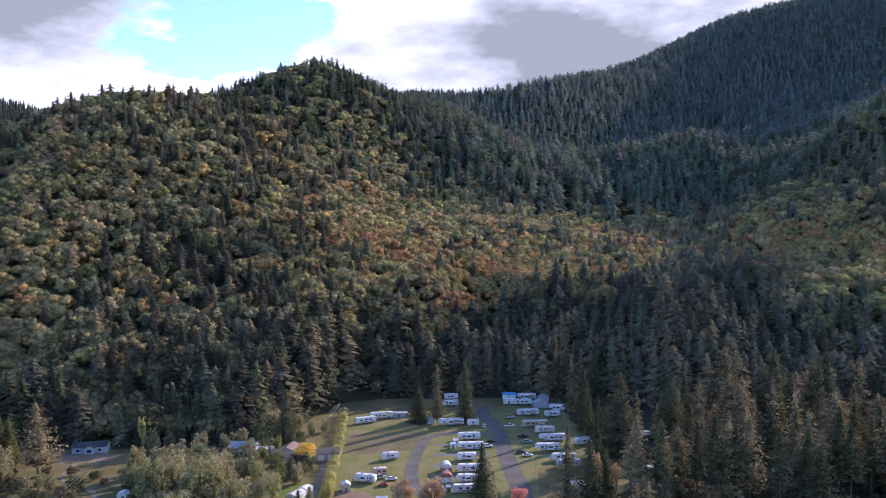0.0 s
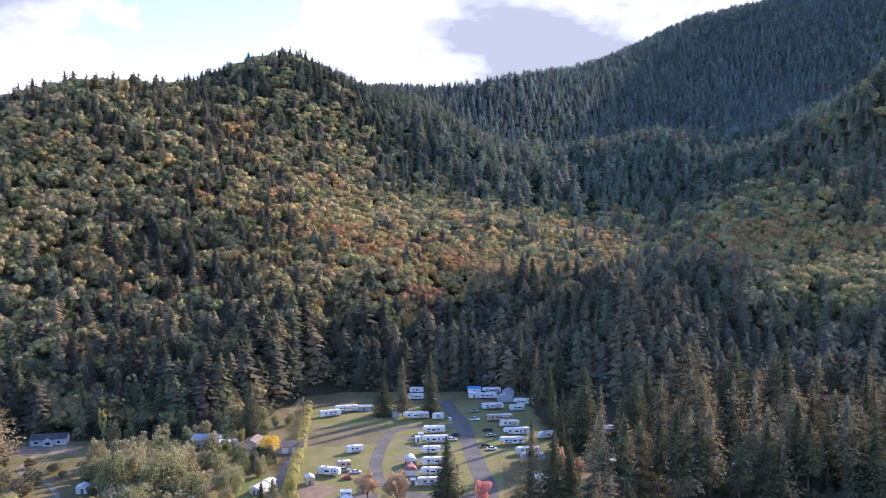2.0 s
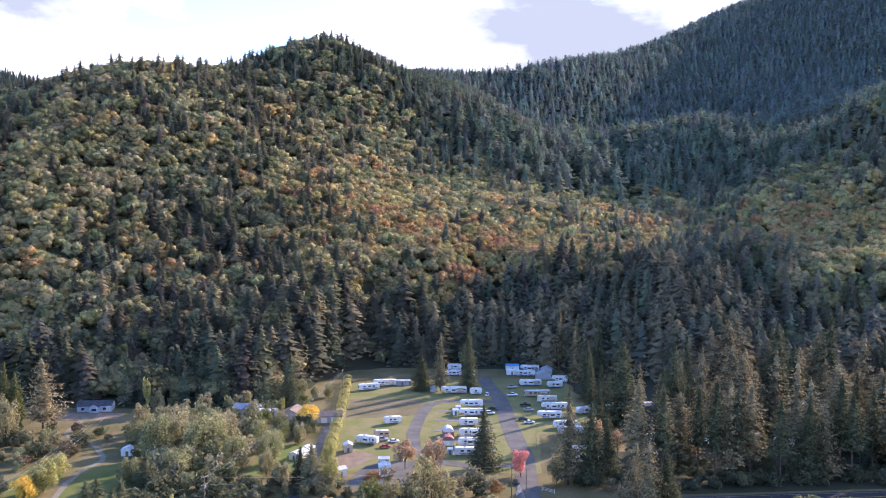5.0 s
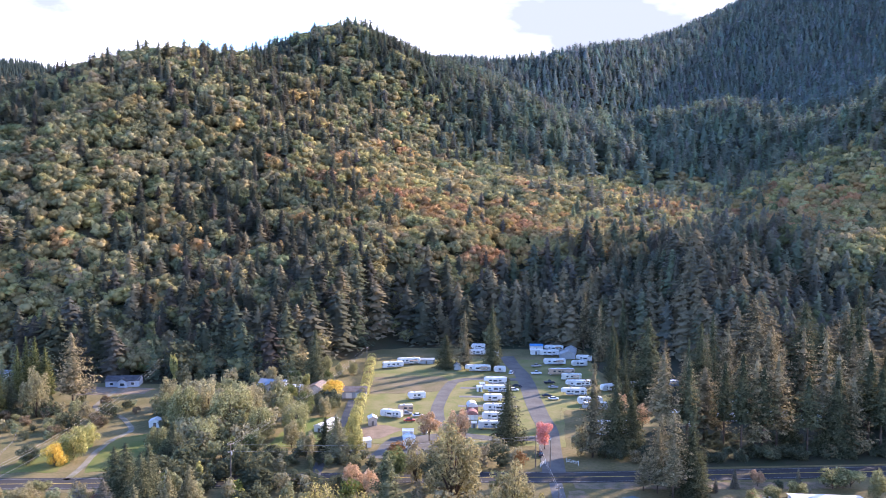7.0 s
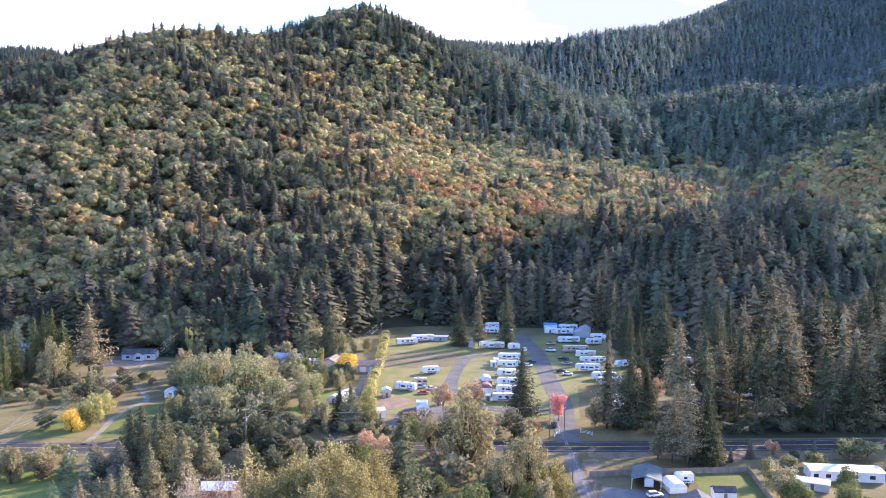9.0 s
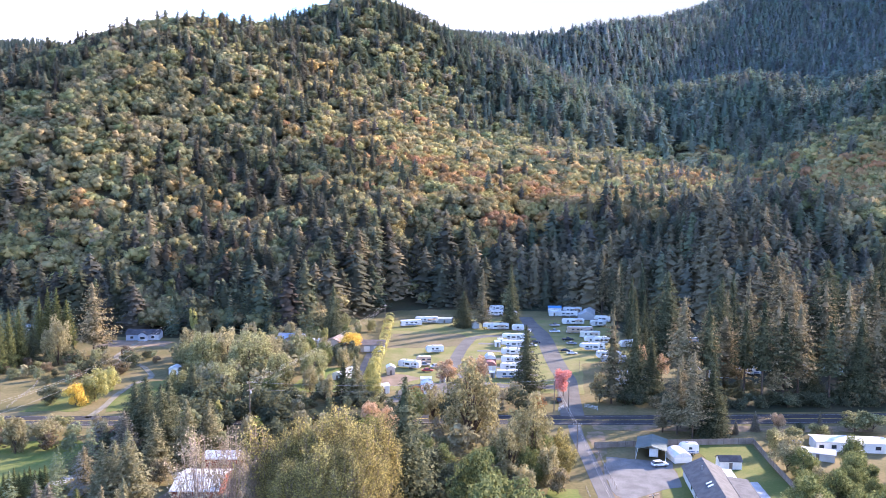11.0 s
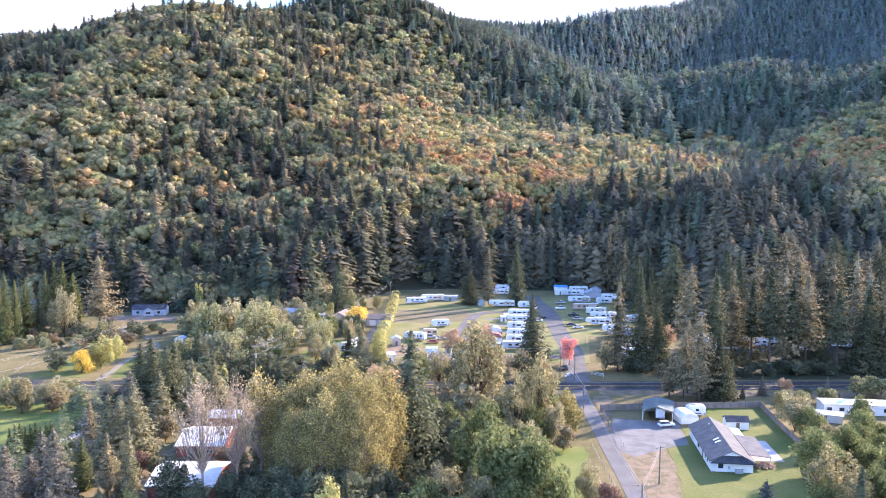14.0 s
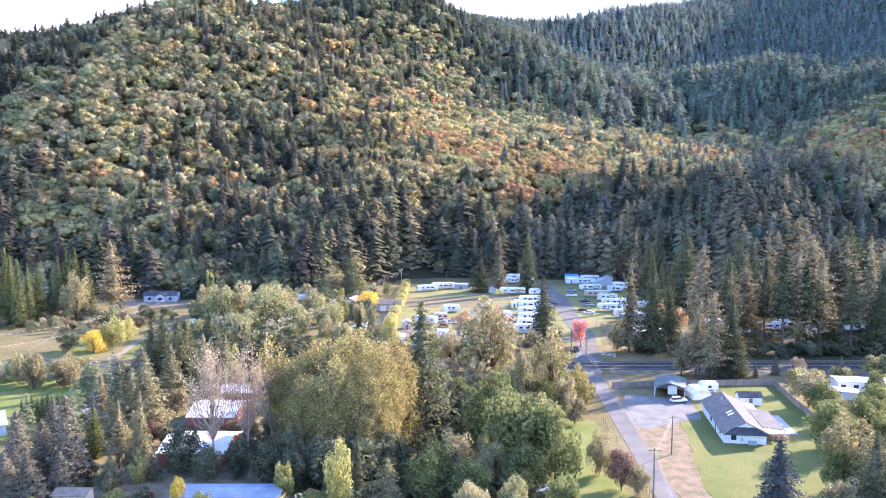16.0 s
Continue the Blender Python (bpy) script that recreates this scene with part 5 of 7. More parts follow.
HEDGES = [
    ("green", -84, 292, 9), ("dark_shrub", -74, 284, 6), ("dark_shrub", -66, 292, 6), ("lime", -92, 262, 8, 0.9), ("dark_shrub", -76, 258, 5), ("dark_shrub", -66, 259, 5), ("dark_shrub", -56, 260, 5), ("dark_shrub", -44, 262, 5), ("dark_shrub", -34, 263, 5), ("orange", -40, 250, 12), ("orange", -34, 246, 12, 0.7),
    ("cedar", -52, 288, 17, 1.6), ("full_fir", -57, 293, 14, 1.5), ("lime", -46, 291, 12, 0.8), ("lime", -50, 318, 9, 0.7), ("green", -30, 268, 12), ("tan", -22, 266, 14),
    ("yellow", -69, 368.5, 10, 1.35), ("willow", -73, 316, 15, 0.9), ("willow", -80, 331, 14, 0.9), ("olive", -71, 300, 11), ("olive", -67, 342, 10), ("green", -76, 346, 10), ("willow", -86, 352, 12), ("olive", -62, 286, 12, 1.0), ("dark_shrub", -66, 360, 8), ("dark_shrub", -72, 356, 7), ("olive", -80, 366, 9), ("green", -88, 372, 8), ("lime", -84, 386, 10, 1.0), ("green", -92, 398, 9), ("green", -76, 398, 8), ("willow", -74, 418, 8), ("willow", -68, 424, 8), ("willow", -82, 426, 10), ("olive", -104, 400, 10),
]
PARK = [
    ("full_fir", -83.7, 405.7, 27.2, 1.15), ("broad_pine", -11.2, 441, 32.2, 0.6), ("full_fir", 3.6, 441.7, 35.5, 0.75), ("full_fir", -21.4, 444.4, 19.4, 1.6), ("full_fir", 8.6, 314, 25, 1.1), ("orange", -10, 301, 17, 0.9), ("orange", -21, 312, 12), ("red", 22.1, 305, 10.8, 1.1), ("olive", 34.5, 298, 11.5, 0.9),
    ("pine", 38.5, 296.8, 35.5, 1.05), ("full_fir", 47.2, 302, 29.5, 1.1), ("full_fir", 54, 308, 24, 1.15), ("orange", 56, 342, 14, 0.6), ("pine", 45, 344, 20, 1.2), ("fir", 58, 352, 27), ("fir", 62, 372, 30), ("orange", 62, 330, 12, 0.7), ("fir", 62, 402, 29), ("fir", 64, 425, 32), ("pine", 60, 446, 36), ("fir", 64, 470, 36), ("pine", 57, 492, 38),
]
WESTERN_FOOT = [
    ("column", -213, 328, 32.0, 0.91), ("column", -200.3, 316.6, 28.1, 0.86), ("column", -197.9, 319.4, 26.4, 0.81), ("column", -201.3, 332, 24.4, 1.12), ("column", -207, 322, 29.1, 0.86), ("column", -209, 361, 25.0, 0.91), ("column", -207, 364.7, 28.8, 0.91), ("column", -204, 366.7, 28.6, 1.01), ("column", -199.7, 367.3, 23.2, 1.42),
    ("fir", -198.4, 336.8, 18.9, 1.5), ("olive", -186, 334, 23, 0.65), ("tan_pine", -180, 353, 33, 1.35), ("lime", -152, 398, 17, 0.65), ("olive", -143, 388, 13), ("fir", -168.7, 416, 24), ("fir", -226, 352, 27, 1.1), ("fir", -234, 346, 28, 1.1), ("fir", -243, 340, 27, 1.1), ("orange", -142, 425, 14, 0.8), ("fir", -128, 418, 22, 1.4), ("fir", -114, 420, 24, 1.4), ("fir", -100, 428, 18, 1.3), ("brown_shrub", -190, 346, 5), ("shrub", -190, 326, 4),
]
ROADSIDE = [
    ("pine", 107, 309.4, 36.5, 1.2), ("pine", 98, 305, 38, 1.2), ("pine", 101.4, 354.7, 41.5), ("fir", 96.4, 357, 27.5, 1.2), ("fir", 92.3, 384, 28.5), ("pine", 137, 367, 38.6, 1.2), ("pine", 134, 309, 31, 1.3), ("pine", 137, 343, 40, 1.2), ("fir", 167, 382.5, 53), ("fir", 78.8, 485, 34.8), ("pine", 64.6, 523, 41),
]
for rows in (NEAR_YARDS, LANE_SIDE, HOUSE_SIDE, CABINS, CABIN_WOODS, WEST_FIELDS, HEDGES, PARK, WESTERN_FOOT, ROADSIDE):
    plant_all(rows)
wood_rng = random.Random(21)
for _ in range(110):
    x, y = wood_rng.uniform(66, 300), wood_rng.uniform(312, 440)
    # a row of trailers stands in a clearing behind the first trees
    if y < 318 + 0.11 * (x - 66) or (x < 152 and 322 < y < 364 and x - 66 > 0):
        continue
    plant(wood_rng.choice(("fir", "full_fir", "pine", "tan_pine", "pine")), x, y, wood_rng.uniform(15, 42), wood_rng.uniform(0.95, 1.6), "woods beside the highway")
for k in range(34):
    x = 62 + (k % 17) * 13.5 + wood_rng.uniform(-3, 3)
    kind = wood_rng.choice(("tall_pine", "tall_pine", "tall_pine", "full_fir")) if x < 160 else wood_rng.choice(("full_fir", "fir", "tan_pine", "full_fir", "broad_pine", "tan_pine"))
    plant(kind, x, 297 + 10 * (k // 17) + 0.12 * (x - 62) + wood_rng.uniform(-2, 3), wood_rng.uniform(30, 42) if kind == "tall_pine" else wood_rng.uniform(17, 40), wood_rng.uniform(1.0, 1.4) * (1.3 if kind == "fir" else 1.0), "woods beside the highway")
# dark shrubs added where the bank only lies in the wood's deep shade
for k in range(60):
    x = 42 + k * 4.2 + wood_rng.uniform(-2, 2)
    plant(wood_rng.choice(("dark_shrub", "dark_shrub", "dark_shrub", "brown_shrub")), x, 293 + 0.12 * (x - 62) + wood_rng.uniform(-1.5, 5), wood_rng.uniform(3, 6), 1.2, "undergrowth beside the highway")
for k in range(9):
    plant("column", -122.3 + k * 1.05, 192.7 + k * 0.5, 6.6 + 0.5 * (k % 3), 1.35, "arborvitae row")


# thickets that fill the valley between the yards
CLEAR = [(-61, 323, 7), (-131.5, 324.5, 6), (-75.6, 202, 11), (-70.9, 175.6, 11), (-76.5, 221, 7), (-101, 390, 8), (-90, 387, 6), (-78, 383, 8), (-60, 378, 9), (-28, 305, 5), (-44.5, 303, 5), (-29.5, 317, 5), (-236, 401, 8), (-174, 392, 12), (105, 252, 16), (-130.5, 184, 14), (-118, 195, 6), (-54.3, 149.6, 11), (90, 243, 7), (-83, 146, 5), (53, 210, 18), (-80.5, 258, 5), (-141, 304, 4), (-139, 318, 4), (-150, 336, 4), (-160, 343, 4), (-170, 350, 4), (-173, 366, 5)]
fill_rng = random.Random(33)


THICKET = {"willow": (0.33, 0.30, 0.175), "olive": (0.35, 0.31, 0.18), "green": (0.25, 0.25, 0.13), "lime": (0.33, 0.33, 0.08), "poplar": (0.34, 0.29, 0.13), "tan": (0.40, 0.33, 0.20), "dark_tree": (0.12, 0.125, 0.075), "orange": (0.38, 0.21, 0.09), "dark_shrub": (0.11, 0.115, 0.065),
           "shrub": (0.25, 0.27, 0.15), "brown_shrub": (0.24, 0.18, 0.11), "fir": (0.105, 0.13, 0.085), "cedar": (0.155, 0.17, 0.09), "spruce": (0.17, 0.165, 0.14), "pine": (0.26, 0.225, 0.15), "column": (0.125, 0.14, 0.065)}
NEEDLE = ("fir", "cedar", "spruce", "pine", "column")
thick_rows = {True: [], False: []}


def thicket(x0, x1, y0, y1, gap, kinds, low, high, wide=1.0, skip=0.12):
    """Notes down trees on a jittered grid, clear of the buildings."""
    y = y0
    while y < y1:
        x = x0
        while x < x1:
            px, py = x + fill_rng.uniform(-0.45, 0.45) * gap, y + fill_rng.uniform(-0.45, 0.45) * gap
            x += gap
            if fill_rng.random() < skip or any(math.hypot(px - cx, py - cy) < r for cx, cy, r in CLEAR):
                continue
            kind, h = fill_rng.choice(kinds), fill_rng.uniform(low, high)
            w = h * wide * fill_rng.uniform(0.9, 1.15) * (1.35 if "shrub" in kind else 1.0)
            if y < 232 and kind in ("green", "olive", "tan", "poplar"):
                plant(kind, px, py, h, w / h, "trees between the yards")
                continue
            thick_rows[kind in NEEDLE].append((px, py, h, w, *(np.array(THICKET[kind]) * fill_rng.uniform(0.75, 1.25))))
        y += gap


# dark understory added in place of the shade between the near trees
thicket(-27, 3, 150, 212, 7, ("dark_shrub", "dark_tree", "dark_shrub"), 4, 7, 1.0)
thicket(-86, -54, 156, 200, 7, ("dark_shrub", "brown_shrub", "dark_tree"), 2, 5, 1.0, 0.3)
thicket(-112, -82, 298, 345, 8.5, ("willow", "olive", "green"), 7, 12)
thicket(-112, -76, 269, 281, 5.5, ("dark_shrub", "green", "dark_tree"), 3, 6)
thicket(-76, -36, 277, 289, 5.5, ("dark_shrub", "green", "dark_tree"), 3, 6)
thicket(-186, -146, 306, 350, 8, ("dark_shrub", "green", "olive", "brown_shrub"), 3.5, 8, 1.0, 0.25)
thicket(-134, -82, 318, 372, 9, ("willow", "olive", "willow", "green"), 8, 13)
thicket(-72, -60, 346, 372, 6, ("dark_shrub", "green", "olive"), 5, 8)
thicket(-112, -28, 237, 258, 6.5, ("dark_shrub", "green", "dark_shrub", "olive", "lime"), 5, 9)
thicket(-118, -100, 176, 234, 9, ("spruce", "cedar", "cedar", "pine"), 8, 13, 1.5)
thicket(-18, 4, 152, 182, 8.5, ("green", "olive", "green"), 6, 11)
thicket(-20, 15, 208, 262, 9, ("olive", "tan", "green"), 6, 12)
thicket(-54, -28, 160, 196, 8, ("dark_tree", "dark_shrub", "dark_tree"), 6, 11)
thicket(-136, -68, 374, 404, 8.5, ("green", "olive", "willow", "dark_shrub"), 6, 11)
thicket(-262, -216, 345, 404, 9, ("fir",), 16, 24, 1.2, 0.3)
thicket(-165, -88, 406, 432, 8, ("fir", "dark_tree", "fir", "fir"), 11, 22, 1.2)
thicket(80, 140, 150, 236, 9, ("green", "olive", "green"), 7, 13)
thicket(66, 80, 148, 172, 8, ("dark_tree", "green"), 8, 12)
thicket(-30, 14, 284, 298, 7, ("olive", "tan", "orange", "dark_shrub"), 5, 10)
thicket(-215, -160, 306, 345, 8, ("shrub", "dark_shrub", "brown_shrub", "dark_shrub"), 3, 6, 1.0, 0.25)
thicket(-196, -150, 336, 362, 9, ("brown_shrub", "dark_shrub", "shrub"), 3, 5, 1.0, 0.4)
thicket(-260, -112, 228, 248, 7, ("shrub", "shrub", "brown_shrub", "dark_shrub"), 4, 7, 1.0, 0.2)
thicket(-52, 4, 136, 150, 7, ("shrub", "dark_shrub", "brown_shrub"), 3, 6, 1.0, 0.3)
thicket(-105, -66, 258, 300, 8.5, ("green", "dark_shrub", "willow"), 6, 11)


thicket(66, 300, 302, 324, 6, ("dark_shrub", "dark_shrub", "dark_tree"), 3, 5.5, 1.2)
thicket(160, 300, 322, 344, 7, ("dark_shrub", "dark_shrub", "brown_shrub"), 3, 6, 1.2)
thicket(160, 300, 303, 336, 9, ("fir", "pine", "fir"), 15, 27, 1.15, 0.3)
thicket(-60, -30, 140, 150, 6, ("green", "willow", "shrub"), 4, 8)
thicket(-84, -60, 134, 148, 6, ("shrub", "green", "dark_shrub"), 3, 6)
thicket(20, 50, 120, 150, 7, ("brown_shrub", "shrub"), 3, 6, 1.0, 0.4)


def build_thickets():
    rng = np.random.default_rng(19)
    balls = [crown(np.random.default_rng(k), 480, 0.05, 0.03, 0.42, 20, 0.36)[:2] for k in (301, 302, 303, 304)]
    cones = [needle_arrays(np.random.default_rng(k), 24, 8, 9, wide=0.2, size=0.02) for k in (305, 306, 307)]
    for needle, name, shapes, label in ((False, "broadleaf_thicket", balls, "olive and grey-green trees and shrubs filling the valley floor"), (True, "conifer_thicket", cones, "spruce, cedar and fir trees massed on the valley floor")):
        rows = np.array(thick_rows[needle])
        pos = np.stack([rows[:, 0], rows[:, 1], ground_z(rows[:, 0], rows[:, 1]) - 0.2], 1)
        wood(name, rng, shapes, pos, rows[:, 2], rows[:, 3], rows[:, 4:7], label)


build_thickets()


def hedge(line, width, height, mat, label):
    rng = np.random.default_rng(8)
    pts = np.array(line, float)
    n = 7000
    t = rng.uniform(0, len(pts) - 1, n)
    x, y = np.interp(t, range(len(pts)), pts[:, 0]), np.interp(t, range(len(pts)), pts[:, 1])
    a = rng.uniform(0, math.pi, n)
    bulge = 0.85 + 0.3 * np.sin(t * 23) * np.sin(t * 41 + 1)
    c = np.stack([x + np.cos(a) * width / 2 * bulge, y + rng.normal(0, 0.5, n), np.abs(np.sin(a)) ** 0.6 * height * bulge], 1)
    d = np.stack([np.cos(a), np.zeros(n), np.sin(a)], 1)
    v, tr = leaf_quads(rng, c, d, 0.33)
    tagged(put("hedge", big_mesh("hedge", v, tr, M[mat])), label, "hedge")


hedge([(-63.5, 462), (-57.5, 400), (-53.5, 343), (-51.5, 318)], 5.2, 4.3, "lime", "tall clipped yellow-green hedge along the trailer park")


# ---- vehicles and trailers ----
def window(parent, x0, x1, y, z0, z1, side):
    """A framed pane set on a long side of a vehicle (side: -1 towards -y, 1 towards +y)."""
    s = 0.02 * side
    w = box("window", M["black"], parent, x0, x1, min(y, y + s), max(y, y + s), z0, z1)
    box("pane", M["glass"], w, x0 + 0.05, x1 - 0.05, min(y + s, y + 1.6 * s), max(y + s, y + 1.6 * s), z0 + 0.05, z1 - 0.05)


def wheel(parent, x, y, r=0.36, w=0.24):
    t = drum("wheel", M["tyre"], parent, (x, y, r), r, w)
    drum("rim", M["chrome"], t, (x, y - 0.01 * (1 if y < 0 else -1), r), r * 0.55, w + 0.03)


def trailer(x, y, length, turn, body="white", stripe="stripe_grey", style="travel", label="", seed=0, name="travel_trailer", category="trailer"):
    """A caravan 2.5 m wide; style travel, fifth (raised nose) or motor (cab in front). The nose points to -x."""
    rng = random.Random(seed)
    root = base(name, x, y, 0.12, turn, label, category, "parked trailers")
    L, W, H, F = length / 2, 1.25, 3.25, 0.55
    if style == "fifth":
        out = [(-L + 2.4, F), (L, F), (L, H - 0.1), (L - 0.2, H + 0.15), (-L + 0.9, H + 0.25), (-L + 0.1, H - 0.35), (-L, 1.75), (-L + 2.1, 1.6)]
    elif style == "motor":
        out = [(-L, F), (L, F), (L, H - 0.05), (L - 0.15, H + 0.05), (-L + 0.5, H + 0.05), (-L + 0.2, H - 0.2), (-L - 0.02, 1.5)]
    else:
        out = [(-L + 0.7, F), (L - 0.3, F), (L, F + 0.4), (L, H - 0.25), (L - 0.3, H), (-L + 0.8, H), (-L + 0.25, H - 0.4), (-L, 1.9), (-L + 0.2, 1.0)]
    part("body", prism_bm(bmesh.new(), out, -W, W, 0.06), M[body], root)
    top = H + (0.16 if style == "fifth" else 0.0)
    box("roof", M["roof_white"], root, -L + 1.1, L - 0.35, -W + 0.08, W - 0.08, top + 0.03, top + 0.10, 0.03)
    for k in range(2 if length > 9 else 1):
        ax = -L * 0.35 + k * L * 0.8
        box("air_conditioner", M["white" if k else "grey_body"], root, ax, ax + 0.95, -0.4, 0.4, top + 0.10, top + 0.42, 0.08)
    box("roof_vent", M["grey_body"], root, L * 0.55, L * 0.55 + 0.4, -0.2, 0.2, top + 0.10, top + 0.28, 0.04)
    for s in (-1, 1):
        yy = W * s
        box("stripe", M[stripe], root, -L + 2.2, L - 0.15, min(yy, yy + 0.012 * s), max(yy, yy + 0.012 * s), 0.95, 1.3)
        box("skirt", M["stripe_grey"], root, -L + 2.5, L - 0.1, min(yy, yy + 0.01 * s), max(yy, yy + 0.01 * s), F + 0.03, F + 0.22)
        wx = -L + 2.5
        while wx < L - 1.6:
            ww = rng.uniform(0.9, 1.5)
            window(root, wx, wx + ww, yy, 1.75, 2.45, s)
            wx += ww + rng.uniform(0.7, 1.6)
    box("door", M[body], root, L - 1.25, L - 0.6, -W - 0.03, -W + 0.01, F + 0.1, 2.5, label="entry door")
    if length > 8 and style != "motor":
        a = rng.uniform(-L * 0.4, 0)
        so = box("slide_out", M[body], root, a, a + 3.2, -W - 0.75, -W - 0.03, 0.85, 2.95, 0.04, "extended slide-out room")
        box("pane", M["glass"], so, a + 0.6, a + 2.5, -W - 0.765, -W - 0.75, 1.75, 2.45)
    if rng.random() < 0.5:
        prof = [(-W - 0.04, 2.95), (-W - 2.3, 2.45), (-W - 2.3, 2.40), (-W - 0.04, 2.88)]
        if length > 9:
            part("awning", prism_bm(bmesh.new(), prof, L * 0.1, L * 0.75, axis="x"), M["stripe_tan"], root, "faded awning")
    axle = L * 0.25
    for dx in ((-0.45, 0.45) if style != "motor" else (0.3,)):
        for s in (-1.1, 1.1):
            wheel(root, axle + dx, s)
    if style == "motor":
        for s in (-1.1, 1.1):
            wheel(root, -L + 1.1, s, 0.42)
        box("windscreen", M["glass"], root, -L - 0.03, -L + 0.03, -1.05, 1.05, 1.55, 2.55, label="wide windscreen")
        box("bumper", M["chrome"], root, -L - 0.15, -L + 0.05, -1.15, 1.15, 0.5, 0.75, 0.04)
    else:
        box("hitch", M["black"], root, -L - (0.0 if style == "fifth" else 1.0), -L + 1.2, -0.08, 0.08, 0.5, 0.62)
        box("jack", M["black"], root, -L + (0.9 if style == "fifth" else -0.6), -L + (1.0 if style == "fifth" else -0.5), -0.05, 0.05, 0.0, 1.7 if style == "fifth" else 0.7)
    return root


def car(x, y, turn, paint="car_white", style="sedan", label=""):
    """A parked car; its nose points to +x."""
    root = base("pickup_truck" if style == "pickup" else "car", x, y, 0.13, turn, label, "car", "parked cars")
    if style == "pickup":
        low = [(-2.7, 0.45), (2.7, 0.42), (2.75, 0.85), (2.6, 1.08), (1.3, 1.15), (-2.7, 1.12)]
        cab = [(-0.75, 1.1), (1.35, 1.1), (0.6, 1.82), (-0.6, 1.86)]
        half, wheels = 0.95, (-1.75, 1.75)
    elif style == "wagon":
        low = [(-2.3, 0.4), (2.3, 0.38), (2.35, 0.75), (2.15, 0.92), (1.1, 1.02), (-2.25, 1.02), (-2.35, 0.7)]
        cab = [(-2.2, 1.0), (1.2, 1.0), (0.35, 1.58), (-1.75, 1.62)]
        half, wheels = 0.9, (-1.4, 1.4)
    else:
        low = [(-2.35, 0.4), (2.35, 0.38), (2.4, 0.7), (2.2, 0.86), (1.1, 0.96), (-1.5, 0.98), (-2.3, 0.92), (-2.4, 0.68)]
        cab = [(-1.7, 0.96), (1.25, 0.95), (0.35, 1.42), (-0.95, 1.44)]
        half, wheels = 0.88, (-1.42, 1.42)
    part("body", prism_bm(bmesh.new(), low, -half, half, 0.09), M[paint], root)
    bm = prism_bm(bmesh.new(), cab, -half + 0.06, half - 0.06, 0.05)
    top = max(p[1] for p in cab)
    for v in bm.verts:
        if v.co.z > top - 0.15:
            v.co.y *= 0.82
    part("cabin", bm, M["glass"], root, "dark glazed cabin")
    xs = [p[0] for p in cab if p[1] > top - 0.08]
    box("roof", M[paint], root, min(xs) - 0.02, max(xs) + 0.02, -half * 0.78, half * 0.78, top - 0.03, top + 0.03, 0.02)
    for wx in wheels:
        for s in (-half + 0.08, half - 0.08):
            wheel(root, wx, s, 0.33, 0.22)
    nose = max(p[0] for p in low)
    for s in (-0.62, 0.62):
        box("headlight", M["white"], root, nose - 0.12, nose + 0.01, s - 0.16, s + 0.16, 0.62, 0.78, 0.02)
        box("tail_light", M["car_red"], root, -nose - 0.01, -nose + 0.1, s - 0.12, s + 0.12, 0.65, 0.85, 0.02)
    if style == "pickup":
        box("bed", M["black"], root, -2.6, -0.8, -0.78, 0.78, 1.10, 1.16, label="open load bed")
    return root


WHITE_T = "white travel trailer with dark windows parked on its pitch"
FIFTH = "white fifth-wheel trailer with a raised nose"
MOTOR = "white motor home with a wide windscreen"
PARK_MIDDLE = [
    (4.8, 408, 11.2, 2, "white", "stripe_grey", "fifth"), (5.2, 391, 12.4, 2, "white", "stripe_blue", "fifth"), (3.2, 374, 8.5, 4, "white", "stripe_tan", "travel"),
    (5.0, 357, 12.0, 2, "white", "stripe_grey", "travel"), (3.0, 343, 8.6, 2, "white", "stripe_grey", "travel"), (3.2, 330, 11.8, 3, "white", "stripe_blue", "motor"),
    (-4.5, 498, 8.4, 2, "white", "stripe_blue", "travel"), (-5.0, 480.5, 9.4, 2, "white", "stripe_grey", "travel"), (-4.2, 436.5, 13.4, 3, "white", "stripe_tan", "fifth"),
    (7.3, 434.5, 6.2, 4, "white", "stripe_tan", "travel"),
]
PARK_EAST = [
    (37.5, 457, 12.0, 4, "white", "stripe_blue", "travel"), (50.5, 453, 8.5, 12, "white", "stripe_grey", "travel"), (39.0, 431.5, 13.4, 5, "tan", "stripe_tan", "motor"),
    (43.0, 419.5, 10.0, -3, "cream", "stripe_tan", "motor"), (45.0, 404.5, 12.6, 4, "white", "stripe_grey", "fifth"), (41.0, 388, 11.6, 3, "white", "stripe_blue", "fifth"),
    (46.5, 372, 11.0, 3, "white", "stripe_grey", "travel"), (47.5, 362.5, 11.0, 3, "grey_body", "stripe_grey", "travel"), (40.2, 496, 11.2, -4, "white", "stripe_tan", "fifth"),
    (36.5, 482, 11.4, 2, "white", "stripe_grey", "travel"), (54.5, 467, 8.8, -8, "white", "stripe_grey", "fifth"), (46.5, 322, 9.0, 5, "white", "stripe_grey", "travel"),
    (54, 326, 9.5, 8, "white", "stripe_blue", "travel"), (48, 333, 8.6, 4, "cream", "stripe_tan", "travel"), (58.5, 398, 8.6, 30, "white", "stripe_grey", "travel"),
]
PARK_WEST = [
    (-49.5, 442, 11.4, 22, "white", "stripe_blue", "motor"), (-42.0, 452, 12.6, 10, "white", "stripe_grey", "fifth"), (-39.0, 344, 9.6, -18, "white", "stripe_grey", "travel"),
    (-31.2, 375.5, 8.0, 18, "white", "stripe_grey", "travel"), (-34.0, 352.5, 6.4, 10, "tan", "stripe_tan", "travel"),
]
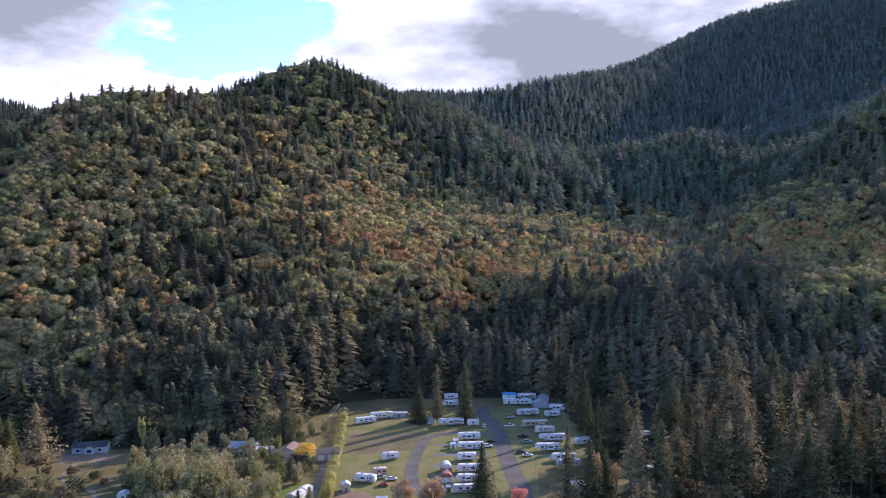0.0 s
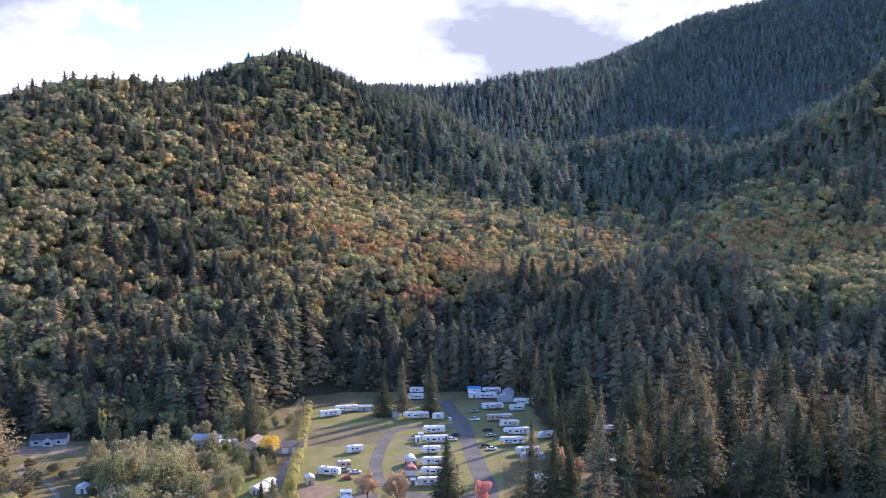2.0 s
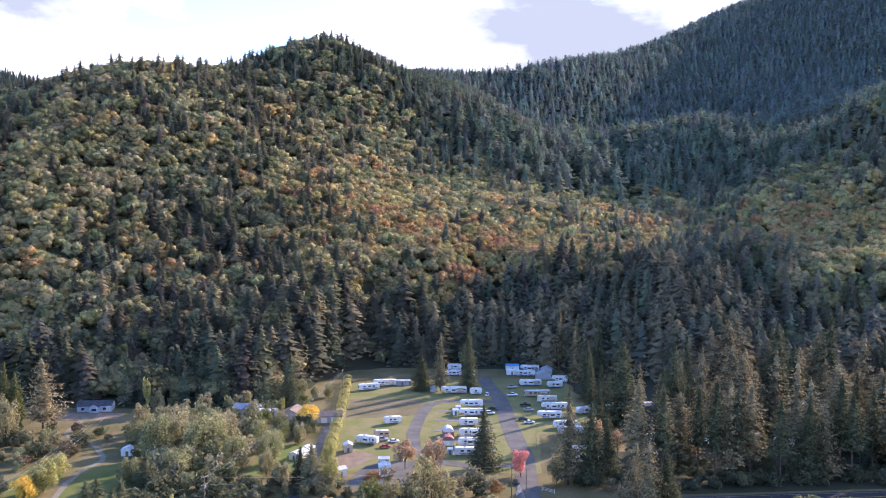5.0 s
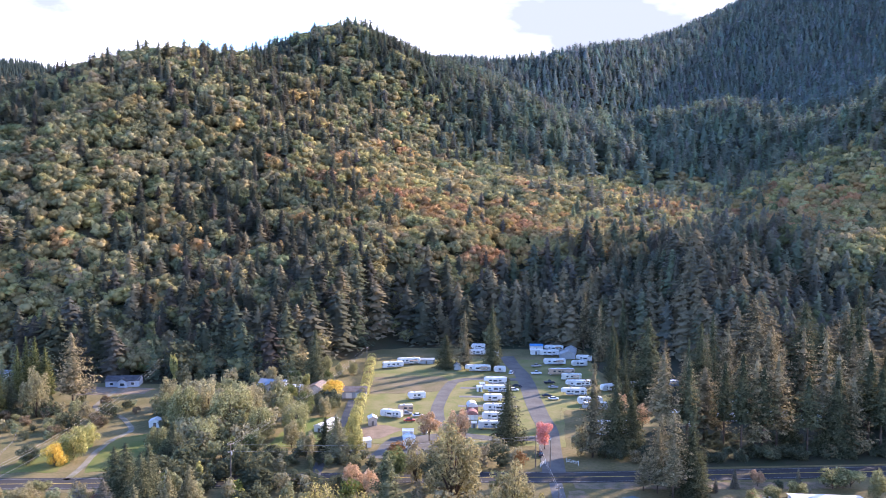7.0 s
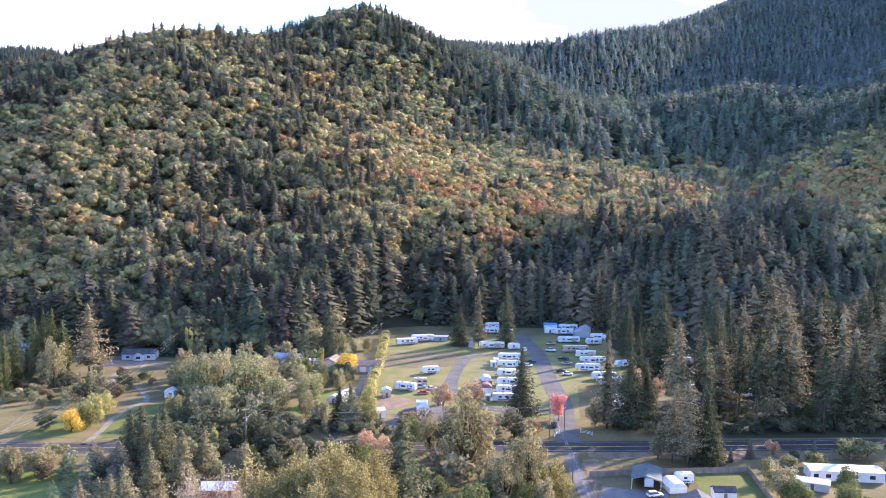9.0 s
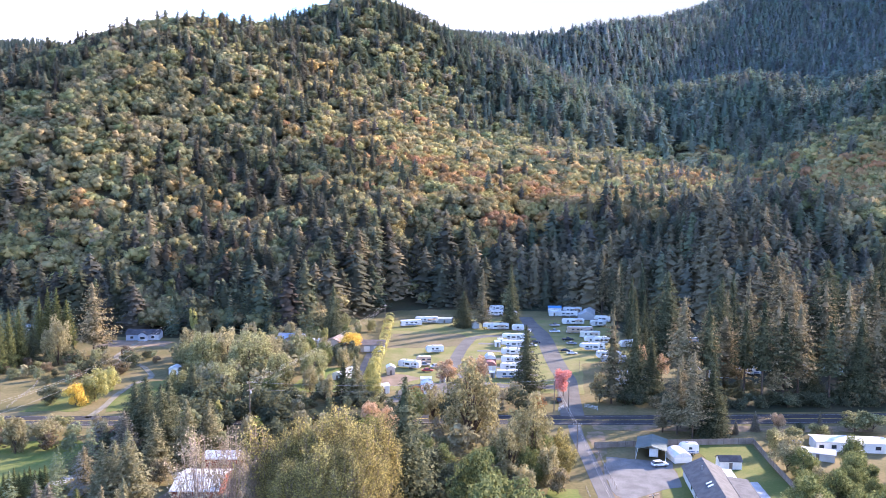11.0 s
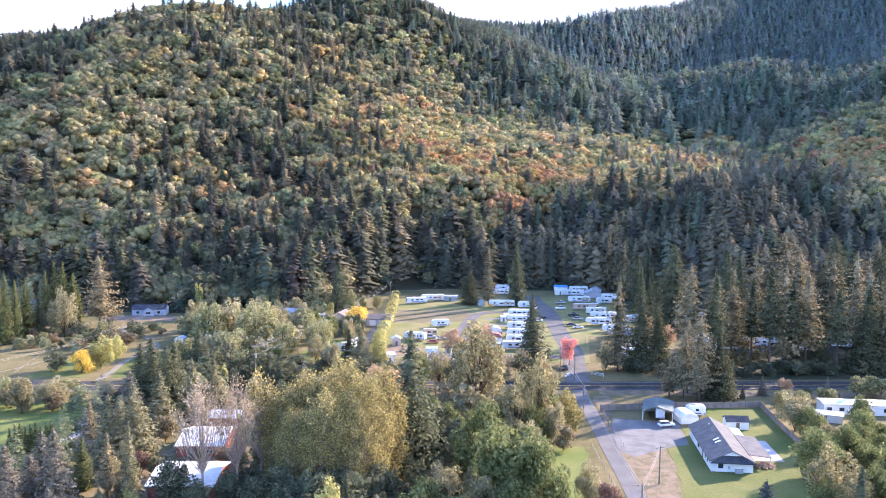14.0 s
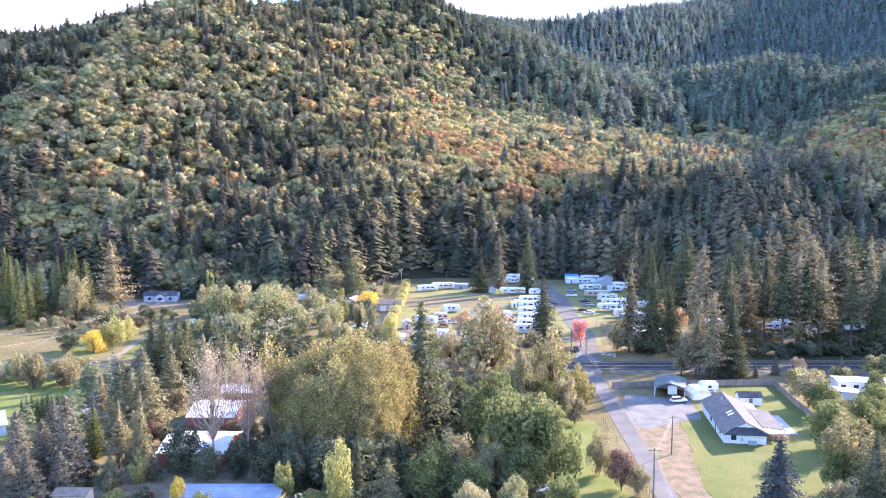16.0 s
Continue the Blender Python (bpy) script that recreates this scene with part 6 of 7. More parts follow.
WOOD_CLEARING = [
    (70, 405, 10.0, 6, "white", "stripe_grey", "travel"), (88, 408, 11.0, 5, "blue_wall", "stripe_blue", "travel"), (102, 400, 11.0, 0, "blue_wall", "stripe_grey", "travel"),
    (86, 338, 9.5, 12, "white", "stripe_grey", "travel"), (100, 347, 10.5, 5, "white", "stripe_blue", "fifth"), (110, 353, 9.5, -4, "white", "stripe_grey", "travel"),
    (123, 355, 10.5, 6, "white", "stripe_tan", "travel"), (135, 349, 9.0, -8, "white", "stripe_grey", "travel"), (104, 372, 10.0, 3, "white", "stripe_grey", "travel"),
    (120, 341, 9.0, 10, "cream", "stripe_tan", "travel"), (78, 352, 9.0, 8, "white", "stripe_grey", "travel"),
]
for n, (x, y, l, turn, body, stripe, style) in enumerate(PARK_MIDDLE + PARK_EAST + PARK_WEST + WOOD_CLEARING):
    text = {"travel": WHITE_T, "fifth": FIFTH, "motor": MOTOR}[style]
    if body != "white":
        text = text.replace("white ", {"tan": "tan and brown ", "cream": "cream ", "grey_body": "grey ", "blue_wall": "blue-grey "}[body], 1)
    trailer(x, y, l, turn, body, stripe, style, text, n, "motor_home" if style == "motor" else "travel_trailer", "motor home" if style == "motor" else "trailer")
for x, y, turn, paint, style, label in [
    (27.2, 450, 20, "car_silver", "pickup", "silver pickup truck parked on grass"), (26.2, 432, 8, "car_white", "pickup", "white pickup truck parked by the drive"),
    (32.5, 401.5, 3, "car_silver", "sedan", "silver sedan parked beside a trailer"), (31, 379, 4, "car_white", "sedan", "white sedan parked beside a trailer"),
    (31.4, 411, 5, "car_dark", "pickup", "dark pickup truck parked in shade"), (28.5, 384, 0, "car_dark", "sedan", "dark sedan parked in shade"), (15.2, 402.5, 4, "car_dark", "sedan", "dark sedan beside the drive"),
    (13.5, 394.5, 2, "car_white", "wagon", "white wagon beside a trailer"), (-33.4, 348, 10, "car_silver", "pickup", "silver pickup truck on the lawn"), (-31, 338.3, 4, "car_red", "sedan", "red sports car parked on the lawn"),
    (-28.2, 346, 12, "car_white", "sedan", "white sedan parked on the lawn"), (9.4, 325.5, 20, "car_dark", "sedan", "dark sedan parked by the drive"), (6.5, 319, 10, "car_silver", "sedan", "silver sedan parked by the drive"),
    (13.2, 432, 80, "car_white", "wagon", "small white car on the drive"), (43.8, 231.7, 18, "car_white", "wagon", "white hatchback parked on the gravel drive"), (88, 256.5, -12, "car_white", "sedan", "white sedan parked by the fence"),
    (83.5, 259.5, -20, "car_red", "sedan", "faded red sedan under a small tree"),
    (4, 161.5, 30, "car_white", "wagon", "white van roof among trees"), (20, 297.5, 95, "car_dark", "sedan", "dark car by the entrance"), (60, 345, 10, "car_white", "pickup", "white pickup truck under the trees"),
]:
    car(x, y, turn, paint, style, label)


# ---- buildings ----
def building(name, x, y, w, d, eave, ridge, turn, wall, roof, label, category="house", along="y", over=0.4, openings=(), hip=0.0):
    """A gabled house w wide (x) and d deep (y) about its centre. along: the ridge's way. openings: (side, offset, z0, width, height, kind)."""
    root = base(name, x, y, 0.0, turn, label, category)
    a, b = (w / 2, d / 2) if along == "y" else (d / 2, w / 2)
    out = [(-a, 0.0), (a, 0.0), (a, eave), (0, ridge - 0.12), (-a, eave)]
    bm = prism_bm(bmesh.new(), out, -b, b, axis="y")
    if along == "x":
        bmesh.ops.transform(bm, matrix=pose(0, 0, 0, 0, 0, 90), verts=bm.verts)
    part("wall", bm, M[wall], root)
    slope = (ridge - eave) / a
    th = 0.16
    for s in (-1, 1):
        ex, ez = s * (a + over), eave - slope * over
        prof = [(0, ridge), (ex, ez), (ex, ez + th), (0, ridge + th)]
        bm = prism_bm(bmesh.new(), prof, -b - over, b + over, axis="y")
        if along == "x":
            bmesh.ops.transform(bm, matrix=pose(0, 0, 0, 0, 0, 90), verts=bm.verts)
        part("roof", bm, M[roof], root)
    if hip:
        # a small skirt roof across the gable that faces -y
        zc = eave + 0.05
        k = a * (1 - (hip / (ridge - eave)))
        vs = [(-a - over, -b - over - 0.75, eave - 0.25), (a + over, -b - over - 0.75, eave - 0.25), (k * 0.95, -b + 0.05, eave + hip), (-k * 0.95, -b + 0.05, eave + hip)]
        vs += [(p[0], p[1], p[2] - 0.14) for p in vs]
        link_mesh("skirt_roof", vs, [(0, 1, 2, 3), (7, 6, 5, 4), (0, 4, 5, 1), (1, 5, 6, 2), (2, 6, 7, 3), (3, 7, 4, 0)], M["dark_shingle"], root)
    for side, off, z0, ow, oh, kind in openings:
        half = d / 2 if side in "sn" else w / 2
        def slab(n, mat, par, grow, depth):
            u0, u1, t0, t1 = off - ow / 2 - grow, off + ow / 2 + grow, half - 0.02, half + depth
            z_0, z_1 = max(0.02, z0 - grow), z0 + oh + grow
            if side == "s":
                return box(n, mat, par, u0, u1, -t1, -t0, z_0, z_1)
            if side == "n":
                return box(n, mat, par, u0, u1, t0, t1, z_0, z_1)
            if side == "w":
                return box(n, mat, par, -t1, -t0, u0, u1, z_0, z_1)
            return box(n, mat, par, t0, t1, u0, u1, z_0, z_1)
        if kind == "window":
            f = slab("window", M["white_wall"], root, 0.09, 0.04)
            slab("pane", M["glass"], f, 0.0, 0.06)
        else:
            slab("door", M["wood" if kind == "door" else "white_wall"], root, 0.0, 0.06)
    return root


home = building("house", 53.1, 210.6, 9.6, 27.5, 2.8, 5.2, -1.5, "white_wall", "shingle", "white single-storey house with a grey shingle gable roof and two skylights", hip=1.25, over=0.5,
                openings=(("s", -2.6, 0.9, 1.2, 1.3, "window"), ("w", -9.5, 1.0, 1.1, 1.2, "window"), ("w", -7.0, 1.0, 0.8, 1.0, "window"), ("w", -4.0, 0.05, 1.0, 2.05, "door"), ("w", 1.5, 0.9, 1.8, 1.3, "window"), ("w", 8.0, 0.05, 4.6, 2.2, "panel"), ("e", -3, 0.9, 2.4, 1.3, "window")))
for yy in (-5.4, -3.4):
    sk = part("skylight", prism_bm(bmesh.new(), [(-0.95, 4.86), (-2.25, 4.21), (-2.25, 4.33), (-0.95, 4.98)], yy, yy + 0.75), M["white_wall"], home, "white-framed skylight")
    part("pane", prism_bm(bmesh.new(), [(-1.03, 4.945), (-2.17, 4.375), (-2.17, 4.39), (-1.03, 4.96)], yy + 0.08, yy + 0.67), M["skylight_glass"], sk)
box("chimney", M["chrome"], home, -1.6, -1.3, 6, 6.3, 4.2, 5.8)
box("heat_pump", M["grey_body"], home, 0.6, 2.4, -14.7, -13.95, 0.0, 1.0, 0.05, "grey outdoor heat pump")
box("meter_box", M["grey_body"], home, -0.9, -0.5, -13.9, -13.75, 0.8, 1.5)
# the lower wing over the patio side
wing = [(4.8, 2.95), (10.2, 2.35), (10.2, 2.47), (4.8, 3.08)]
part("porch_roof", prism_bm(bmesh.new(), wing, -9.5, 6.5), M["shingle"], home, "low grey shingle porch roof")
for yy in (-9.2, -1.5, 6.2):
    box("post", M["white_wall"], home, 9.9, 10.05, yy, yy + 0.15, 0.0, 2.4)
box("garage_wing", M["white_wall"], home, 4.7, 7.6, 6.6, 13.6, 0.0, 2.6)


def carport(x, y, turn):
    root = base("carport", x, y, 0.0, turn, "grey metal carport with a faded green gable roof", "carport")
    w, d = 4.1, 5.4
    for s in (-1, 1):
        part("roof", prism_bm(bmesh.new(), [(0, 4.4), (s * (w + 0.25), 3.25), (s * (w + 0.25), 3.35), (0, 4.5)], -d - 0.3, d + 0.3), M["green_metal"], root)
        box("side_wall", M["grey_body"], root, s * w - 0.06, s * w + 0.06, -d, d, 1.2, 3.25)
        for yy in (-d, -d / 3, d / 3, d - 0.12):
            box("post", M["white_wall"], root, s * w - 0.09, s * w + 0.09, yy, yy + 0.12, 0.0, 3.25)
        part("rafter", prism_bm(bmesh.new(), [(0, 4.25), (s * w, 3.1), (s * w, 3.25), (0, 4.4)], -d, -d + 0.14), M["white_wall"], root)
    box("rear_wall", M["grey_body"], root, -w, w, d - 0.05, d + 0.05, 0.0, 3.25)
    return root


carport(43.2, 241.5, -12)
trailer(43.6, 240.2, 6.0, -100, "white", "stripe_grey", "travel", "white box trailer stored under the carport", 71)


def arched_shed(x, y, w, d, h, turn, wall, roof, label, name="shed"):
    """A small barn with a rounded gambrel roof."""
    root = base(name, x, y, 0.1, turn, label, "shed")
    out = [(-w / 2, 0), (w / 2, 0), (w / 2, h * 0.58), (-w / 2, h * 0.58)]
    part("wall", prism_bm(bmesh.new(), out, -d / 2, d / 2), M[wall], root)
    arc = [(-w / 2 - 0.12, h * 0.56), (-w * 0.42, h * 0.78), (-w * 0.24, h * 0.95), (0, h), (w * 0.24, h * 0.95), (w * 0.42, h * 0.78), (w / 2 + 0.12, h * 0.56)]
    part("roof", prism_bm(bmesh.new(), arc, -d / 2 - 0.15, d / 2 + 0.15), M[roof], root)
    box("door", M["white_wall"], root, -0.6, 0.6, -d / 2 - 0.04, -d / 2 + 0.01, 0.05, min(2.0, h * 0.55))
    return root


arched_shed(-5.6, 357.5, 4.4, 5.5, 4.0, 8, "barn_red", "white_metal", "faded red garden barn with a pale rounded roof")
arched_shed(-5.4, 344.5, 4.8, 4.0, 3.8, 4, "cream", "barn_red", "cream and red storage shed")
arched_shed(50.2, 238, 5.2, 6.5, 3.0, 12, "white_wall", "white_metal", "white tent-roofed storage shed beside the house")
trailer(54.0, 243, 5.4, 4, "white", "stripe_blue", "travel", "small white utility trailer behind the house", 72)
SHED_OPEN = (("s", 0, 0.05, 0.9, 1.9, "door"),)
building("shed", 62.9, 233, 6.0, 4.0, 2.3, 3.3, 2, "white_wall", "dark_shingle", "white garden shed with a dark shingle roof", "shed", "x", 0.25, SHED_OPEN)
building("shed", -1.5, 399.5, 2.4, 2.6, 2.3, 2.9, 4, "grey_body", "roof_white", "small grey storage shed between trailers", "shed", "x", 0.15, SHED_OPEN)
building("shed", -2.8, 393.0, 2.6, 2.6, 2.4, 2.9, 4, "white_wall", "roof_white", "small white storage shed between trailers", "shed", "x", 0.15, SHED_OPEN)
building("shed", -4.4, 331.5, 2.0, 2.0, 2.1, 2.6, 4, "grey_body", "roof_white", "small grey shed beside a trailer", "shed", "x", 0.15, SHED_OPEN)
building("shed", -45.5, 333.0, 3.4, 4.0, 3.0, 3.8, 12, "tan_wall", "roof_white", "tan storage shed with a pale roof", "shed", "y", 0.2, SHED_OPEN)
building("shed", -29.5, 317, 4.2, 3.0, 2.6, 3.2, 4, "white_wall", "roof_white", "white storage shed with a sliding door", "shed", "x", 0.15, (("s", 0.6, 0.05, 1.6, 2.1, "door"),))
building("shed", -23.5, 322, 2.2, 2.2, 2.2, 2.9, 0, "grey_body", "dark_shingle", "small dark pump shed standing on asphalt", "shed", "x", 0.15, SHED_OPEN)
building("shed", -28, 305, 4.2, 5.0, 3.4, 4.4, 8, "white_wall", "roof_white", "small white cabin among shrubs", "cabin", "y", 0.3, (("s", 0, 0.9, 1.2, 1.1, "window"),))
building("shed", -44.5, 303, 4.4, 3.6, 2.8, 3.6, 30, "white_wall", "white_metal", "white metal shed beside the lane", "shed", "x", 0.2, SHED_OPEN)
building("mobile_home", 103, 252.5, 21, 6.6, 2.9, 3.3, -1.5, "white_wall", "white_metal", "long white mobile home with a pale flat roof", "mobile home", "x", 0.3,
         (("s", -9, 1.0, 1.4, 1.1, "window"), ("s", -5.5, 1.0, 1.4, 1.1, "window"), ("s", -2.5, 0.05, 0.9, 2.05, "door"), ("s", 2, 1.0, 1.6, 1.1, "window"), ("s", 7, 1.0, 1.6, 1.1, "window")))
building("shed", 90.5, 243, 9.0, 4.6, 2.2, 2.8, -20, "white_wall", "white_metal", "white canvas-roofed shelter beside the mobile home", "shed", "x", 0.3, SHED_OPEN)
HOME_W = (("s", -5, 0.9, 1.5, 1.2, "window"), ("s", -1.6, 0.9, 1.0, 1.2, "window"), ("s", 1.2, 0.05, 1.0, 2.05, "door"), ("s", 4.8, 0.9, 1.5, 1.2, "window"))
building("house", -174.5, 393, 15.5, 8, 3.0, 4.6, 10, "blue_wall", "dark_shingle", "blue-grey manufactured house with white window frames", "house", "x", 0.4, HOME_W)
building("house", -173.2, 388.2, 4.2, 2.4, 3.0, 4.3, 10, "blue_wall", "dark_shingle", "blue-grey gabled entrance porch of the house", "porch", "y", 0.35, (("s", 0, 0.9, 2.2, 1.3, "window"),))
building("house", -236, 401, 12, 8, 3.2, 4.6, 6, "white_wall", "blue_metal", "pale house with a bluish metal roof among conifers", "house", "x", 0.4, HOME_W[:3])
building("house", -101, 391, 12, 9, 2.8, 4.6, -6, "white_wall", "blue_metal", "low house with a blue-grey roof behind trees", "house", "x", 0.5, HOME_W[:3])
building("house", -100, 385.5, 7, 5, 2.6, 4.2, -6, "tan_wall", "brown_shingle", "brown-roofed front gable of a low house", "house", "y", 0.4, (("s", 0, 0.9, 1.6, 1.1, "window"),))
building("shed", -90, 387, 8.5, 5, 2.6, 3.2, 3, "white_wall", "white_metal", "white flat-roofed outbuilding beside the yard", "shed", "x", 0.3, SHED_OPEN)
building("house", -78, 384, 9.5, 10, 2.9, 5.0, -8, "tan_wall", "brown_shingle", "tan house with a brown shingle roof", "house", "y", 0.5, (("s", -2, 0.9, 1.5, 1.1, "window"), ("s", 2, 0.05, 1.0, 2.05, "door")))
building("barn", -60.0, 378.5, 11.0, 7.0, 3.2, 4.8, 6, "grey_body", "brown_shingle", "grey garage barn with a brown roof", "garage", "x", 0.4, (("s", -2.5, 0.05, 2.8, 2.5, "panel"), ("s", 2.0, 0.05, 2.8, 2.5, "panel")))
building("shed", -63.5, 323, 4.6, 6.5, 2.5, 3.3, -25, "white_wall", "white_metal", "white metal shelter on the lawn", "shed", "y", 0.2, SHED_OPEN)
building("shed", -61.2, 330, 4.2, 4.0, 2.5, 3.2, -25, "white_wall", "white_metal", "white metal shelter on the lawn", "shed", "y", 0.2, SHED_OPEN)
building("shed", -131.5, 324.5, 4.6, 4.2, 2.4, 3.4, 8, "white_wall", "roof_white", "small white shed above the lawn", "shed", "y", 0.25, (("s", 0, 0.05, 1.1, 1.9, "door"),))
building("shed", -75.6, 202.0, 11.0, 15.0, 3.0, 4.6, 5, "red_wall", "white_metal", "red-brown workshop with a white metal roof", "workshop", "x", 0.5, (("s", -2, 0.05, 2.4, 2.3, "door"), ("s", 2.4, 1.0, 1.4, 1.0, "window")))
building("shed", -70.0, 175.6, 13.8, 14.6, 3.0, 4.4, 5, "red_wall", "white_metal", "red-brown cabin with a white metal roof", "cabin", "x", 0.5, (("s", -2.6, 0.9, 1.2, 1.0, "window"), ("s", 0.6, 0.9, 0.9, 1.0, "window"), ("s", 3.0, 0.05, 1.0, 2.0, "door")))
building("shed", -76.5, 221, 9, 6, 3.0, 4.2, 5, "red_wall", "white_metal", "small workshop with a pale metal roof", "workshop", "x", 0.4, SHED_OPEN)
building("mobile_home", -54.3, 149.6, 20, 6.4, 2.5, 3.1, 6, "tan_wall", "blue_metal", "low mobile home with a weathered blue-grey roof", "mobile home", "x", 0.3, (("s", -6, 1.0, 1.4, 1.0, "window"), ("s", 3, 1.0, 1.4, 1.0, "window")))
building("shed", -83.5, 146.5, 6, 4, 2.3, 2.9, 4, "tan_wall", "brown_shingle", "low garden shed with a brown roof", "shed", "x", 0.3, SHED_OPEN)
building("house", -130.5, 184, 15, 12, 2.8, 4.6, 38, "blue_wall", "blue_metal", "low house with a pale blue-grey metal roof", "house", "x", 0.5, HOME_W[:3])
building("shed", 30.0, 498.5, 7.6, 5.0, 3.0, 3.8, 2, "white_wall", "tarp", "white shed under a blue tarpaulin roof", "shed", "x", 0.2, SHED_OPEN)
building("shed", 29.0, 486.5, 6.0, 4.0, 2.6, 3.2, 2, "white_wall", "roof_white", "white storage shed in the shade", "shed", "x", 0.2, SHED_OPEN)
building("shed", 109, 337, 5.0, 4.0, 2.6, 3.4, 10, "barn_red", "brown_shingle", "small faded red shed in a wood clearing", "shed", "x", 0.2, SHED_OPEN)
building("shed", 46.2, 476, 8.0, 6.0, 2.8, 4.6, 6, "grey_body", "grey_body", "grey tent-roofed shelter beside trailers", "shed", "y", 0.2)
building("shed", 49.5, 490, 6.6, 5.0, 2.8, 4.4, -10, "grey_body", "grey_body", "grey canvas garage among trailers", "shed", "y", 0.2)
building("shed", -32.5, 455.5, 9.0, 4.0, 2.4, 2.9, 4, "grey_body", "grey_body", "long grey storage box at the field edge", "shed", "x", 0.1, SHED_OPEN)
building("shed", 4.8, 480, 5.0, 4.0, 2.6, 3.2, 2, "grey_body", "roof_white", "pale storage shed in the shade", "shed", "x", 0.2, SHED_OPEN)
building("shed", -15, 441, 3.6, 4.0, 2.4, 3.6, 10, "grey_body", "grey_body", "small grey canvas shelter beside conifers", "shed", "y", 0.2)


def wood_pile(x, y):
    root = base("wood_pile", x, y, 0.1, 20, "heap of split orange-brown firewood", "wood pile")
    rng = random.Random(3)
    for k in range(70):
        bm = bmesh.new()
        bmesh.ops.create_cone(bm, cap_ends=True, segments=6, radius1=0.16, radius2=0.14, depth=rng.uniform(0.7, 1.3))
        r = rng.random() ** 0.6
        a = rng.uniform(0, 6.28)
        bmesh.ops.transform(bm, matrix=pose(math.cos(a) * r * 2.6, math.sin(a) * r * 1.8, 0.15 + 1.0 * (1 - r) * rng.random(), rng.uniform(60, 120), rng.uniform(-20, 20), rng.uniform(0, 360)), verts=bm.verts)
        part("log", bm, M["cut_wood"], root)


wood_pile(61.5, 201.5)


# ---- fences ----
def board_fence(name, line, height, mat, label, gap=2.4):
    root = base(name, *line[0], 0.0, 0, label, "fence")
    ox, oy = line[0]
    for (x0, y0), (x1, y1) in zip(line, line[1:]):
        n = max(1, round(math.hypot(x1 - x0, y1 - y0) / gap))
        a = math.atan2(y1 - y0, x1 - x0)
        step = math.hypot(x1 - x0, y1 - y0) / n
        for i in range(n):
            px, py = x0 + (x1 - x0) * i / n - ox, y0 + (y1 - y0) * i / n - oy
            turn = Matrix.Translation((px, py, 0)) @ Matrix.Rotation(a, 4, "Z")
            bm = box_bm(bmesh.new(), -0.06, 0.06, -0.06, 0.06, 0, height + 0.08)
            bm.transform(turn)
            part("post", bm, M["wood"], root)
            bm = bmesh.new()
            t = step - 0.12
            out = [(0.06, 0.06), (0.06 + t, 0.06)]
            for j in range(8, 0, -1):
                h = height - 0.05 * ((i * 7 + j * 3) % 4) / 3
                out += [(0.06 + t * j / 8, h), (0.06 + t * (j - 1) / 8 + 0.02, h)]
            prism_bm(bm, out, -0.02, 0.02)
            bm.transform(turn)
            part("panel", bm, M[mat], root)
    return root


def wire_fence(line, height, label, gap=2.6):
    root = base("wire_fence", *line[0], 0.0, 0, label, "fence")
    ox, oy = line[0]
    for (x0, y0), (x1, y1) in zip(line, line[1:]):
        d = math.hypot(x1 - x0, y1 - y0)
        n = max(1, round(d / gap))
        for i in range(n + 1):
            drum("post", M["wood"], root, (x0 + (x1 - x0) * i / n - ox, y0 + (y1 - y0) * i / n - oy, height / 2), 0.06, height, "z", 7)
        for z in (0.5, 0.85, 1.15):
            v, t = tube([(x0 - ox, y0 - oy, z), (x1 - ox, y1 - oy, z)], [0.012, 0.012], 4)
            link_mesh("wire", v, t, M["wire"], root)


board_fence("board_fence", [(27.2, 246), (39.0, 248.5), (47.8, 250.5), (62, 252.6), (75.8, 254.9)], 1.85, "fence", "weathered grey board fence along the back of the garden")
board_fence("board_fence", [(75.8, 254.9), (75.2, 236), (75.3, 214), (74.8, 200)], 1.85, "fence", "weathered grey board fence along the side of the garden")
wire_fence([(27.8, 244), (28.4, 228), (29.6, 213)], 1.3, "low wire fence with wooden posts along the lane")
wire_fence([(21.6, 212), (23.5, 190), (25.4, 164), (27.5, 135)], 1.3, "wire fence with wooden posts beside the lawn")
wire_fence([(-168, 268), (-175, 298), (-195, 340)], 1.3, "wire fence along the dry field")
wire_fence([(31, 341), (32, 352), (33, 362)], 1.2, "low rail fence beside the park drive")


def pipe_gate(x, y, turn, length):
    """An open gate of welded pipes on two posts."""
    root = base("pipe_gate", x, y, 0.1, turn, "open white pipe gate beside the park entrance", "gate", "park entrance gates")
    for xx in (0.0, length):
        drum("post", M["white"], root, (xx, 0, 0.7), 0.08, 1.6, "z", 8)
    for z in (0.35, 0.75, 1.2):
        drum("rail", M["white"], root, (length / 2, 0, z), 0.05, length, "x", 7)
    v, t = tube([(0.1, 0, 0.35), (length - 0.1, 0, 1.2)], [0.045, 0.045], 6)
    link_mesh("brace", v, t, M["white"], root)


pipe_gate(19.2, 284.6, 62, 4.2)
pipe_gate(28.6, 290.5, -38, 5.0)


